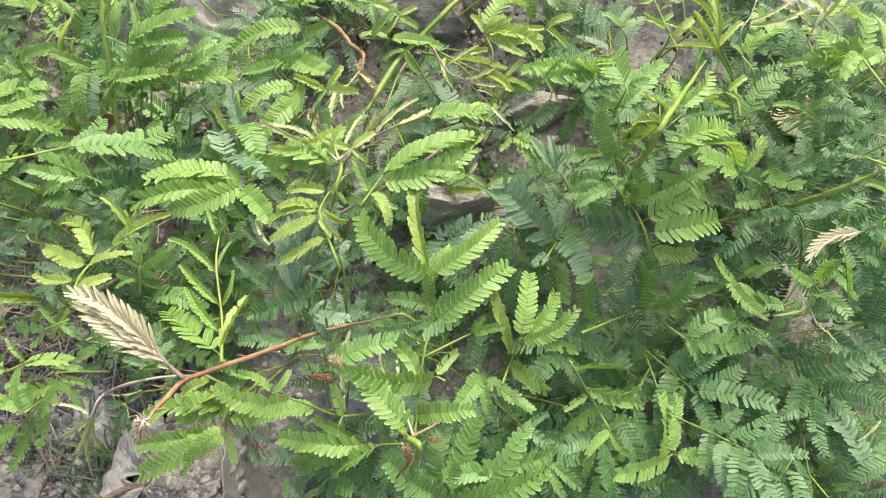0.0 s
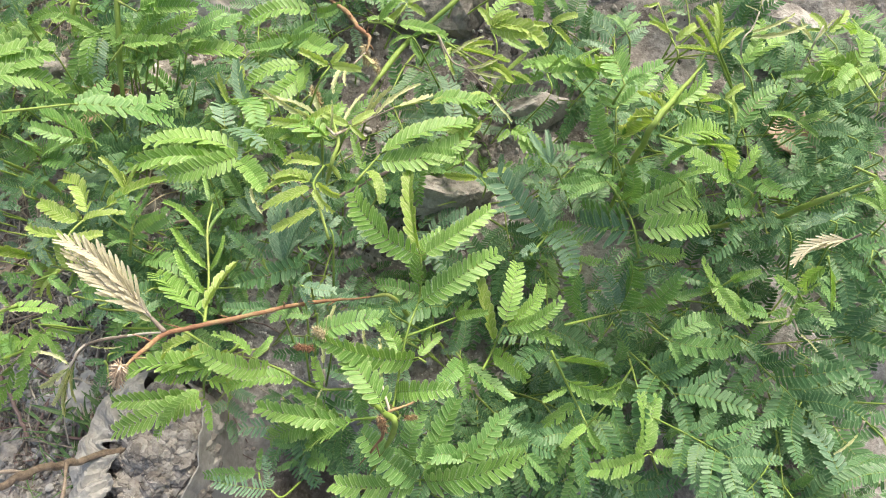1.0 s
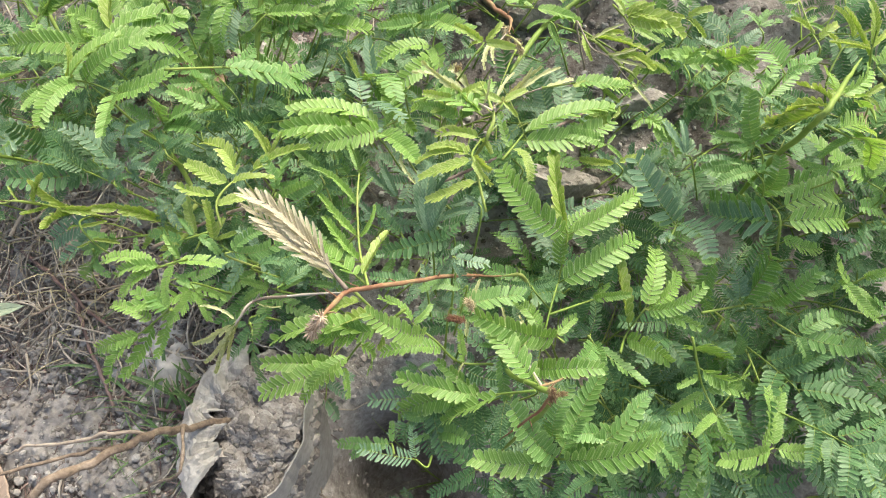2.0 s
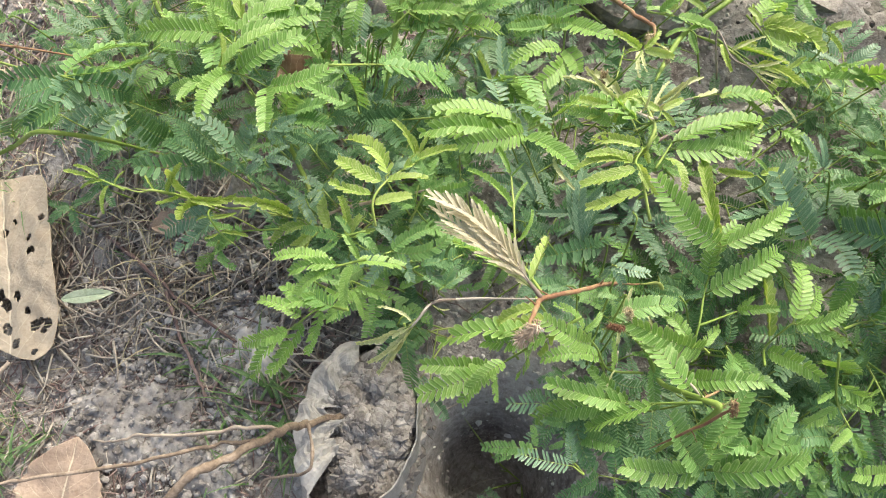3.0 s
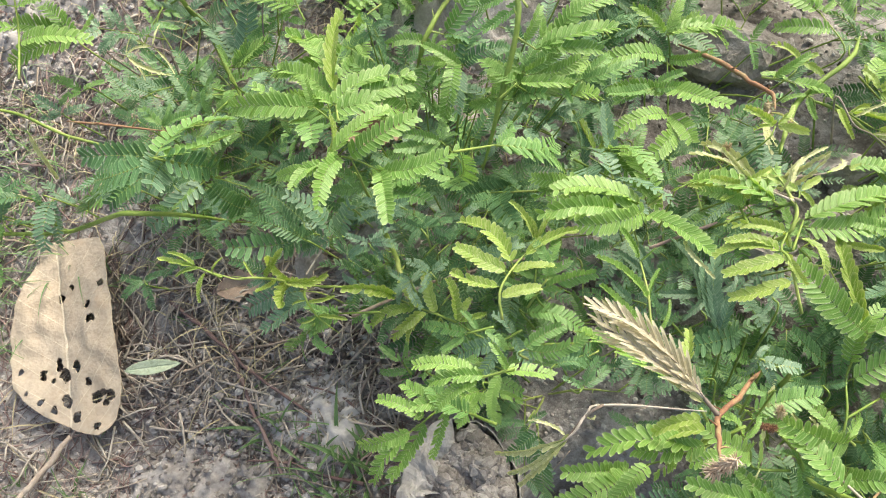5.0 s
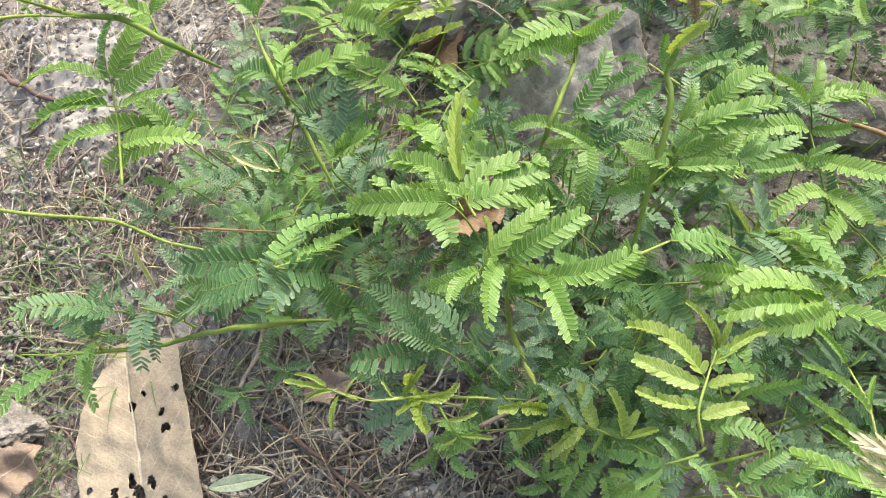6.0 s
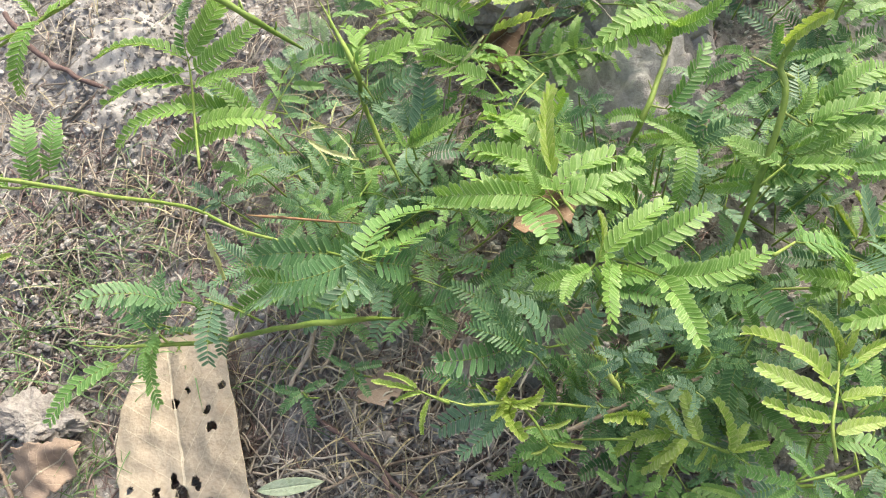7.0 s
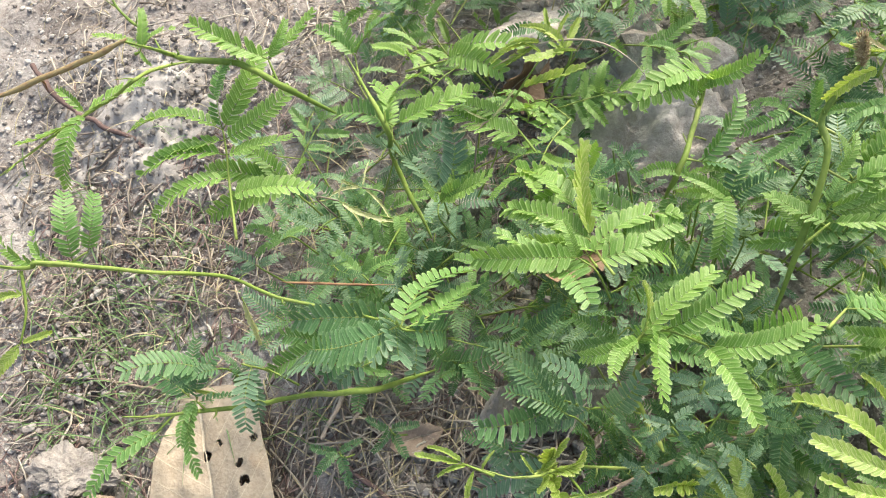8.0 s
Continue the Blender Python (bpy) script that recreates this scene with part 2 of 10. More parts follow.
rng = random.Random(7)
PINNAE = {}
SHAPES = ((0.05, 0.03), (0.11, -0.03), (0.02, 0.06), (0.08, -0.07), (-0.05, 0.02), (0.17, 0.0), (0.10, 0.11), (0.06, -0.12), (0.21, 0.05), (0.13, -0.05))
for style, pairs, length, width, angle, lift, curl, gap in (
        ("young", 11, 0.20, 0.92, 44, 32, 0.10, 0.03), ("bright", 15, 0.17, 0.82, 54, 28, 0.13, 0.03), ("mid", 15, 0.18, 0.77, 58, 22, 0.11, 0.04),
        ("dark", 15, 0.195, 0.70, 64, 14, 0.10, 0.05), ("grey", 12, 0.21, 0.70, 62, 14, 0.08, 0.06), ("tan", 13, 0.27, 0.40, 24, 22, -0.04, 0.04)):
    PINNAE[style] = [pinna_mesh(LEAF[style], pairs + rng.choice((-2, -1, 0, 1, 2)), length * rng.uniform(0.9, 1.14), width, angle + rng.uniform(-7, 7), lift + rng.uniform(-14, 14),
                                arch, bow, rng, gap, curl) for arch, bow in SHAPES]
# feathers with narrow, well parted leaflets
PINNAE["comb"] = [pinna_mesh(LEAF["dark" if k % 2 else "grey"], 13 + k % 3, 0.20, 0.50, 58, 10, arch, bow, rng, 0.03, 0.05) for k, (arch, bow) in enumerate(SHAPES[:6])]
# feathers that are folded shut
PINNAE["shut"] = [pinna_mesh(LEAF["young"], 11, 0.22, 0.80, 28, 44, arch, bow, rng, 0.02, 0.0) for arch, bow in SHAPES[:4]]
PINNAE["spear"] = [pinna_mesh(LEAF["bright"], 14, 0.125, 0.86, 44, 46, arch, bow, rng, 0.02, 0.05) for arch, bow in SHAPES[:4]]
PINNAE["wilt"] = [pinna_mesh(LEAF["tan"], 13, 0.21, 0.30, 28, 20, arch, bow, rng, 0.05, -0.04) for arch, bow in SHAPES[:4]]
PINNAE["slack"] = [pinna_mesh(LEAF["cream"], 9, 0.17, 0.42, 13, 30, arch, bow, rng, 0.05, 0.0) for arch, bow in SHAPES[:4]]
PINNAE["shutdark"] = [pinna_mesh(LEAF["grey"], 14, 0.19, 0.62, 34, 24, arch, bow, rng, 0.02, 0.0) for arch, bow in SHAPES[:3]]


def feather_pose(base, tip, up):
    """The pose that lays a unit feather from base to tip, its upper face towards up."""
    x = Vector(tip) - Vector(base)
    size = x.length
    x.normalize()
    z = Vector(up) - x * x.dot(Vector(up))
    z = z.normalized() if z.length > 1e-4 else x.orthogonal().normalized()
    y = z.cross(x)
    return Matrix.Translation(base) @ Matrix((x, y, z)).transposed().to_4x4() @ Matrix.Scale(size, 4)


UP = Vector((0.0, -0.35, 0.94))
FACE = Vector((0.0, -0.45, 0.89))


def feather(leaf, base, tip, style, up=None, rng=rng):
    far = Vector(tip) - Vector(base)
    if far.length > 0.040:
        tip = Vector(base) + far.normalized() * 0.040
    if up is None:
        up = UP + Vector((rng.uniform(-0.7, 0.7), rng.uniform(-0.5, 0.7), 0.0))
    return part("pinna", rng.choice(PINNAE[style]), leaf, "", feather_pose(base, tip, up))


def leaf_on(plant, stalk, feathers, style, thick=0.0006, mat=None, up=None):
    """A leaf given by the line of its stalk and by the tips of its feathers: (share of the stalk, tip) each."""
    line = smooth_line(stalk, 5)
    verts, faces = [], []
    tube(verts, faces, line, thick, thick * 0.6, 5)
    leaf = part("leaf", mesh_of("leaf", verts, faces, [mat or (STRAW if style in ("tan", "slack") else STEM)]), plant)
    for entry in feathers:
        share, tip = entry[0], entry[1]
        own = entry[2] if len(entry) > 2 else style
        feather(leaf, line[round(share * (len(line) - 1))], tip, own, up and up + Vector((rng.uniform(-0.5, 0.5), rng.uniform(-0.5, 0.5), 0.0)))
    return leaf


def free_leaf(plant, base, way, long, pairs, style, rng, size=0.026, up=None, sag=0.15):
    """A leaf grown by rule: feathers in pairs along an arching stalk."""
    way = Vector(way).normalized()
    up = (up or UP + Vector((rng.uniform(-0.5, 0.5), rng.uniform(-0.4, 0.4), 0.0))).normalized()
    base = Vector(base)
    stalk = [base, base + way * long * 0.55 + up * long * sag * 0.6, base + way * long + up * long * sag * 0.2]
    side = way.cross(up).normalized()
    up = side.cross(way).normalized()
    tips = []
    for i in range(pairs):
        share = 1.0 if pairs == 1 else 0.42 + 0.58 * i / (pairs - 1)
        line = smooth_line(stalk, 5)
        at = line[round(share * (len(line) - 1))]
        for sign in (1, -1):
            open_angle = radians((62 if i < pairs - 1 else 38) + rng.uniform(-10, 10))
            d = way * math.cos(open_angle) + side * sign * math.sin(open_angle)
            d += up * rng.uniform(-0.25, 0.3)
            tips.append((share, at + d.normalized() * size * rng.uniform(0.8, 1.15) * (0.85 if i == 0 else 1.0)))
    return leaf_on(plant, stalk, tips, style, 0.0005, None, up)


def stem_on(plant, points, r0=0.0016, r1=0.001, mat=None, label=""):
    """A stem with slight kinks, and a withered stub or stipule at some of its nodes."""
    r = random.Random(int(abs(points[0][0]) * 1e5))
    line = smooth_line(points, 4)
    line = [p + Vector((r.uniform(-1, 1), r.uniform(-1, 1), r.uniform(-1, 1))) * r0 * (0.2 if 0 < i < len(line) - 1 else 0) for i, p in enumerate(line)]
    verts, faces = [], []
    tube(verts, faces, smooth_line(line, 3), *((r0 * 0.80, r1 * 0.78) if r0 > 0.0013 else (r0 * 0.66, r1 * 0.62)), 7, None, 0.22, True)
    for k in range(2, len(line) - 1, 3):
        way = (line[k + 1] - line[k - 1]).normalized()
        d = (way * 0.6 + Vector((r.uniform(-1, 1), r.uniform(-1, 1), r.uniform(-0.6, 1)))).normalized()
        tube(verts, faces, [line[k], line[k] + d * 0.0022, line[k] + d * r.uniform(0.003, 0.006) + way * 0.001], r0 * 0.4, r0 * 0.12, 4)
    return part("stem", mesh_of("stem", verts, faces, [mat or STEM]), plant, label)


def plant_thing(label, at):
    root = new("feathery_plant")
    root.location = at
    tagged(root, label, "plant", "feathery plants on the bank")
    root.location = (0, 0, 0)
    return root


# ---- the bank: bare crumbly soil ----
def spaced(lo, hi, step, far):
    inner = list(np.arange(lo, hi + step / 2, step))
    out, gap, a, b = [], step, lo, hi
    while b < far:
        gap *= 1.35
        a, b = a - gap, b + gap
        out.append((a, b))
    return [a for a, b in reversed(out)] + inner + [b for a, b in out]


def build_ground():
    xs, ys = spaced(-0.72, 0.42, 0.0045, 60.0), spaced(0.0, 0.95, 0.0045, 60.0)
    verts = [(x, y, ground_at(x, y)) for y in ys for x in xs]
    w = len(xs)
    faces = [(j * w + i, j * w + i + 1, (j + 1) * w + i + 1, (j + 1) * w + i) for j in range(len(ys) - 1) for i in range(w - 1)]
    tagged(new("ground", mesh_of("ground", verts, faces, [SOIL])), "grey-brown crumbly soil of a sloping bank", "ground", "", "structure")


build_ground()


ICO = [Vector(v).normalized() for v in ((0, 1, 1.618), (0, -1, 1.618), (0, 1, -1.618), (0, -1, -1.618), (1, 1.618, 0), (-1, 1.618, 0), (1, -1.618, 0), (-1, -1.618, 0), (1.618, 0, 1), (1.618, 0, -1), (-1.618, 0, 1), (-1.618, 0, -1))]
ICO_FACES = [(a, b, c) for a in range(12) for b in range(a + 1, 12) for c in range(b + 1, 12) if max((ICO[a] - ICO[b]).length, (ICO[b] - ICO[c]).length, (ICO[a] - ICO[c]).length) < 1.2]
ICO_FACES = [f if (ICO[f[1]] - ICO[f[0]]).cross(ICO[f[2]] - ICO[f[0]]).dot(ICO[f[0]]) > 0 else f[::-1] for f in ICO_FACES]


def lump(verts, faces, at, size, rng, squash=0.7):
    """A small uneven clod."""
    first = len(verts)
    sx, sy, w = rng.uniform(0.65, 1.3), rng.uniform(0.65, 1.2), rng.uniform(0, 6.28)
    cw, sw = math.cos(w), math.sin(w)
    for c in ICO:
        k = size * rng.uniform(0.72, 1.12)
        x, y = c.x * k * sx, c.y * k * sy
        verts.append((at[0] + x * cw - y * sw, at[1] + x * sw + y * cw, at[2] + c.z * k * squash))
    faces.extend(tuple(first + i for i in f) for f in ICO_FACES)


def build_crumbs():
    verts, faces = [], []
    r = random.Random(3)
    for _ in range(40000):
        x, y = r.uniform(-0.66, 0.10), r.uniform(0.04, 0.70)
        if noise.noise(Vector((x * 14, y * 14, 4.0))) < r.uniform(-0.75, 0.25):
            continue
        size = 0.00045 + 0.0023 * r.random() ** 4
        lump(verts, faces, (x, y, ground_at(x, y) + size * 0.3), size, r)
    tagged(new("soil_crumbs", mesh_of("soil_crumbs", verts, faces, [CRUMB], smooth=False)), "loose pale grey crumbs and grit on the soil", "gravel", "", "stuff")


build_crumbs()


# ---- the feathery plants ----
ROOTS = ((-0.165, 0.285), (-0.06, 0.27), (0.02, 0.205), (0.09, 0.25), (0.17, 0.23), (0.24, 0.32), (0.11, 0.37), (-0.02, 0.40), (-0.13, 0.43), (-0.25, 0.46), (0.05, 0.52), (-0.12, 0.58), (0.22, 0.50), (0.06, 0.13), (-0.095, 0.225), (-0.04, 0.165), (0.13, 0.155), (0.16, 0.31), (-0.315, 0.335), (-0.355, 0.40), (-0.055, 0.345), (0.02, 0.30), (-0.265, 0.335), (-0.30, 0.40), (-0.20, 0.52), (-0.05, 0.50), (-0.31, 0.56), (0.0, 0.63), (-0.13, 0.66))
PLANT_LABELS = ("low spreading plant with feathery green leaves on the bank", "dense feathery-leaved plant with blue-green lower leaves")
plants = []
for i, (x, y) in enumerate(ROOTS):
    plants.append(plant_thing(PLANT_LABELS[i % 2], (x, y, ground_at(x, y))))


CLEARINGS = ((-0.002, 0.285), (0.004, 0.262), (-0.028, 0.225), (0.000, 0.395), (0.098, 0.415), (0.054, 0.330), (0.172, 0.365), (-0.165, 0.435))


def bare(p):
    """Where the bank lies open: round the soil bag, the soil before the plants, and gaps in the thicket."""
    if p.x < 0.09 and noise.noise(Vector((p.x * 21.0, p.y * 21.0, 6.0))) < -0.26 or any((p.x - a) ** 2 + (p.y - b) ** 2 < 0.0010 for a, b in CLEARINGS):
        return True
    return (p.x < -0.05 and p.y < 0.195) or (p.x < -0.15 and p.y < 0.25) or (p.x < -0.19 and p.y < 0.28) or (p.x < -0.43) or (p.x < -0.33 and p.y < 0.31)


def grow(plant, root, turn, reach, rise, rng, styles, count, size=0.026):
    """A stem that rises from the root, arches over, and carries leaves by turns on either side."""
    x, y = root
    foot = Vector((x, y, ground_at(x, y) - 0.003))
    d = Vector((math.cos(turn), math.sin(turn), 0))
    if bare(foot + d * reach):
        reach *= 0.45
    mid = foot + d * reach * 0.45 + Vector((0, 0, rise * 0.75))
    end = foot + d * reach
    end.z = max(foot.z, ground_at(end.x, end.y)) + rise
    line = smooth_line([foot, mid, end], 8)
    stem_on(plant, [foot, mid, end], 0.0011, 0.0006)
    for k in range(count):
        s = 0.25 + 0.75 * (k + rng.random() * 0.6) / count
        at = line[min(len(line) - 1, round(s * (len(line) - 1)))]
        side = turn + (1 if k % 2 else -1) * rng.uniform(0.5, 1.3)
        way = Vector((math.cos(side), math.sin(side), rng.uniform(-0.1, 0.5)))
        style = rng.choice(styles)
        if bare(at):
            continue
        free_leaf(plant, at, way, rng.uniform(0.024, 0.042), rng.choice((3, 3, 4, 4)), style, rng, size * rng.uniform(0.65, 1.0))


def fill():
    """The low leaves under the ones that stand in the light; their darker greens add to the shade."""
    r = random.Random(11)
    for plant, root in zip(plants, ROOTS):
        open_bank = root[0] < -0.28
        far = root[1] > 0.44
        # plants on the right get only dark leaves: shade put in by colour
        shade_in_colour = root[0] > 0.05
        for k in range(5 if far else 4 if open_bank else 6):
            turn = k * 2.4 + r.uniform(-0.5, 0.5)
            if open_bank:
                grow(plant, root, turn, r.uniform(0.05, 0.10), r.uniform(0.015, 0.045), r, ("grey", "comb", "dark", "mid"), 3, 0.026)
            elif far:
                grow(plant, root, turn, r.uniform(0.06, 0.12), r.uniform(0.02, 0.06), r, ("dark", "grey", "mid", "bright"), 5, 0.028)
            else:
                grow(plant, root, turn, r.uniform(0.05, 0.11), r.uniform(0.012, 0.045), r, ("dark",) if shade_in_colour else ("dark", "dark", "grey", "comb", "mid"), 4, 0.029)


fill()


# ---- stems and leaves in their places ----
# plant 2: main front shoot
stem_on(plants[2], [(-0.0140, 0.1387, 0.1175), (0.0004, 0.1462, 0.1649), (-0.0038, 0.1509, 0.1656), (-0.0135, 0.1608, 0.1510), (-0.0215, 0.1719, 0.1543), (-0.0345, 0.1827, 0.1559)], .0015, .0011, STEM)
stem_on(plants[2], [(-0.0015, 0.1416, 0.1854), (-0.0038, 0.1417, 0.1661), (-0.0153, 0.1386, 0.1359)], .0009, .0008, STEM_RED)
stem_on(plants[2], [(-0.0038, 0.1509, 0.1656), (0.0035, 0.1569, 0.1586), (0.0105, 0.1621, 0.1553)], .0008, .0006, STEM_RED)
leaf_on(plants[2], [(-0.0020, 0.1515, 0.1633), (-0.0037, 0.1619, 0.1451), (-0.0007, 0.1842, 0.1575), (0.0027, 0.2022, 0.1576), (0.0031, 0.2112, 0.1742)], [(1.0, (0.0286, 0.2318, 0.1788)), (1.0, (-0.0252, 0.2316, 0.1852)), (1.0, (-0.0047, 0.2455, 0.1811), "shut"), (0.7, (0.0329, 0.2234, 0.1589)), (0.4, (-0.0159, 0.1935, 0.1500)), (0.3, (0.0191, 0.1622, 0.1630)), (0.1, (-0.0257, 0.1801, 0.1537)), (0.8, (0.0101, 0.2232, 0.1744))], "bright")
leaf_on(plants[2], [(-0.0007, 0.1842, 0.1575), (0.0175, 0.1970, 0.1507)], [(1.0, (0.0303, 0.1964, 0.1593)), (1.0, (0.0233, 0.2025, 0.1554))], "bright")
leaf_on(plants[2], [(0.0299, 0.1779, 0.1443), (0.0337, 0.1893, 0.1392), (0.0368, 0.1924, 0.1560)], [(1.0, (0.0414, 0.2210, 0.1565)), (1.0, (0.0523, 0.2152, 0.1507)), (1.0, (0.0589, 0.2029, 0.1618)), (1.0, (0.0591, 0.1892, 0.1525)), (0.4, (0.0473, 0.1722, 0.1530)), (0.6, (0.0238, 0.2147, 0.1616), "shut")], "bright")
leaf_on(plants[2], [(-0.0020, 0.1515, 0.1633), (-0.0080, 0.1655, 0.1540)], [(1.0, (-0.0184, 0.1864, 0.1527)), (1.0, (-0.0114, 0.1839, 0.1532))], "slack")
leaf_on(plants[2], [(-0.0201, 0.1643, 0.1493), (-0.0336, 0.1631, 0.1499), (-0.0423, 0.1625, 0.1684), (-0.0503, 0.1619, 0.1817)], [(0.5, (-0.0615, 0.1569, 0.1640)), (1.0, (-0.0447, 0.1695, 0.1831)), (1.0, (-0.0618, 0.1658, 0.1902)), (0.8, (-0.0654, 0.1598, 0.1905)), (0.3, (-0.0347, 0.1721, 0.1602))], "bright")
leaf_on(plants[2], [(-0.0314, 0.1698, 0.1536), (-0.0310, 0.1641, 0.1503)], [(1.0, (-0.0336, 0.1564, 0.1462)), (0.1, (-0.0293, 0.1911, 0.1646))], "slack")
leaf_on(plants[2], [(-0.0053, 0.1482, 0.1685), (-0.0232, 0.1535, 0.1425)], [(1.0, (-0.0606, 0.1486, 0.1178)), (1.0, (-0.0558, 0.1552, 0.1454)), (0.6, (-0.0371, 0.1441, 0.1334)), (1.0, (-0.0413, 0.1608, 0.1537))], "bright")
leaf_on(plants[2], [(0.0088, 0.1339, 0.1320), (0.0086, 0.1360, 0.1316)], [(1.0, (0.0521, 0.1484, 0.1389), "bright"), (1.0, (0.0374, 0.1584, 0.1452)), (1.0, (0.0207, 0.1640, 0.1476)), (1.0, (-0.0242, 0.1314, 0.1356), "bright"), (1.0, (-0.0129, 0.1465, 0.1569))], "mid")
leaf_on(plants[2], [(-0.0364, 0.1536, 0.1305), (-0.0395, 0.1441, 0.1217)], [(1.0, (-0.0501, 0.1372, 0.1227)), (1.0, (-0.0266, 0.1371, 0.1382)), (0.5, (-0.0531, 0.1475, 0.1260)), (0.5, (-0.0246, 0.1506, 0.1441))], "mid")
# plant 1: middle, red stem and withered tip
stem_on(plants[1], [(-0.0199, 0.2073, 0.1436), (-0.0400, 0.1880, 0.1720), (-0.0560, 0.1700, 0.1940), (-0.0680, 0.1580, 0.2080), (-0.0715, 0.1480, 0.2150), (-0.0735, 0.1380, 0.2200)], .0012, .0014, STEM_RED)
stem_on(plants[1], [(-0.0035, 0.2112, 0.1099), (-0.0105, 0.2079, 0.1432), (-0.0199, 0.2073, 0.1436)], .0014, .0011, STEM)
leaf_on(plants[1], [(-0.0690, 0.1575, 0.2095), (-0.0735, 0.1610, 0.2120)], [(1.0, (-0.1075, 0.1825, 0.2190), "wilt"), (1.0, (-0.1040, 0.1830, 0.2170), "wilt"), (1.0, (-0.1030, 0.1775, 0.2130), "wilt"), (0.8, (-0.0985, 0.1815, 0.2150), "wilt"), (0.9, (-0.1010, 0.1755, 0.2105), "wilt"), (1.0, (-0.1052, 0.1797, 0.2160), "wilt"), (0.5, (-0.0940, 0.1790, 0.2120), "slack")], "tan", 0.0009, None, FACE)
leaf_on(plants[1], [(-0.0666, 0.1699, 0.1901), (-0.0756, 0.1924, 0.1775), (-0.0798, 0.2115, 0.1826), (-0.0819, 0.2250, 0.1813)], [(1.0, (-0.0909, 0.2421, 0.1793)), (1.0, (-0.0779, 0.2282, 0.1864)), (0.6, (-0.0987, 0.2211, 0.1859)), (0.6, (-0.0754, 0.2212, 0.1833)), (0.4, (-0.0956, 0.2138, 0.1784)), (0.4, (-0.0725, 0.2088, 0.1830)), (0.2, (-0.0918, 0.2047, 0.1768))], "spear")
leaf_on(plants[1], [(-0.0665, 0.1706, 0.1880), (-0.0707, 0.1751, 0.1844)], [(1.0, (-0.1065, 0.2017, 0.1676)), (1.0, (-0.0654, 0.1976, 0.1815), "shut")], "bright")
leaf_on(plants[1], [(-0.0526, 0.1630, 0.1899), (-0.0670, 0.1563, 0.1752), (-0.0778, 0.1568, 0.1471)], [(1.0, (-0.1039, 0.1483, 0.1613)), (1.0, (-0.1037, 0.1389, 0.1554)), (0.8, (-0.0879, 0.1387, 0.1540)), (1.0, (-0.0747, 0.1466, 0.1404)), (0.6, (-0.0684, 0.1563, 0.1460)), (0.4, (-0.0977, 0.1523, 0.1751)), (0.2, (-0.0545, 0.1574, 0.1865)), (0.3, (-0.0840, 0.1549, 0.1757))], "bright")
leaf_on(plants[1], [(-0.0694, 0.1632, 0.1982), (-0.0615, 0.1614, 0.1857)], [(1.0, (-0.0798, 0.1555, 0.1712)), (1.0, (-0.0631, 0.1580, 0.1667)), (0.5, (-0.0794, 0.1587, 0.1843))], "young")
leaf_on(plants[1], [(-0.0958, 0.1658, 0.1831), (-0.1031, 0.1579, 0.1924), (-0.1078, 0.1512, 0.1889)], [(1.0, (-0.1201, 0.1541, 0.1916)), (1.0, (-0.1225, 0.1438, 0.1674)), (0.8, (-0.1184, 0.1413, 0.1657)), (1.0, (-0.1275, 0.1489, 0.1708)), (0.5, (-0.0978, 0.1625, 0.1813)), (0.8, (-0.1148, 0.1458, 0.1680))], "slack")
leaf_on(plants[1], [(-0.1304, 0.1517, 0.1905), (-0.1467, 0.1650, 0.1605), (-0.1577, 0.1577, 0.1530)], [(1.0, (-0.1699, 0.1406, 0.1397)), (1.0, (-0.1773, 0.1517, 0.1452)), (0.8, (-0.1638, 0.1425, 0.1421)), (0.8, (-0.1726, 0.1666, 0.1548)), (0.5, (-0.1497, 0.1498, 0.1502)), (0.4, (-0.1636, 0.1720, 0.1602)), (0.2, (-0.1540, 0.1720, 0.1629), "mid")], "bright")
stem_on(plants[1], [(-0.0685, 0.1620, 0.1999), (-0.0958, 0.1658, 0.1831), (-0.1031, 0.1579, 0.1924), (-0.1078, 0.1512, 0.1889), (-0.1184, 0.1457, 0.1682)], .0007, .0006, STRAW)
# plant 0: left sprigs
leaf_on(plants[0], [(-0.1208, 0.2106, 0.1597), (-0.1155, 0.2163, 0.1741)], [(1.0, (-0.1132, 0.2336, 0.1786)), (1.0, (-0.1229, 0.2274, 0.1822)), (0.6, (-0.0987, 0.2174, 0.1811)), (0.6, (-0.1309, 0.2191, 0.1639)), (0.3, (-0.1226, 0.2065, 0.1733))], "mid")
leaf_on(plants[0], [(-0.0716, 0.2500, 0.1766), (-0.0903, 0.2501, 0.1788)], [(1.0, (-0.1206, 0.2406, 0.1821)), (1.0, (-0.1014, 0.2426, 0.1775)), (0.6, (-0.1088, 0.2646, 0.1778)), (0.3, (-0.0588, 0.2267, 0.1908)), (1.0, (-0.1123, 0.2541, 0.1756))], "bright")
leaf_on(plants[0], [(-0.0699, 0.2452, 0.1793), (-0.0660, 0.2368, 0.1835)], [(1.0, (-0.0583, 0.2177, 0.1890))], "slack")
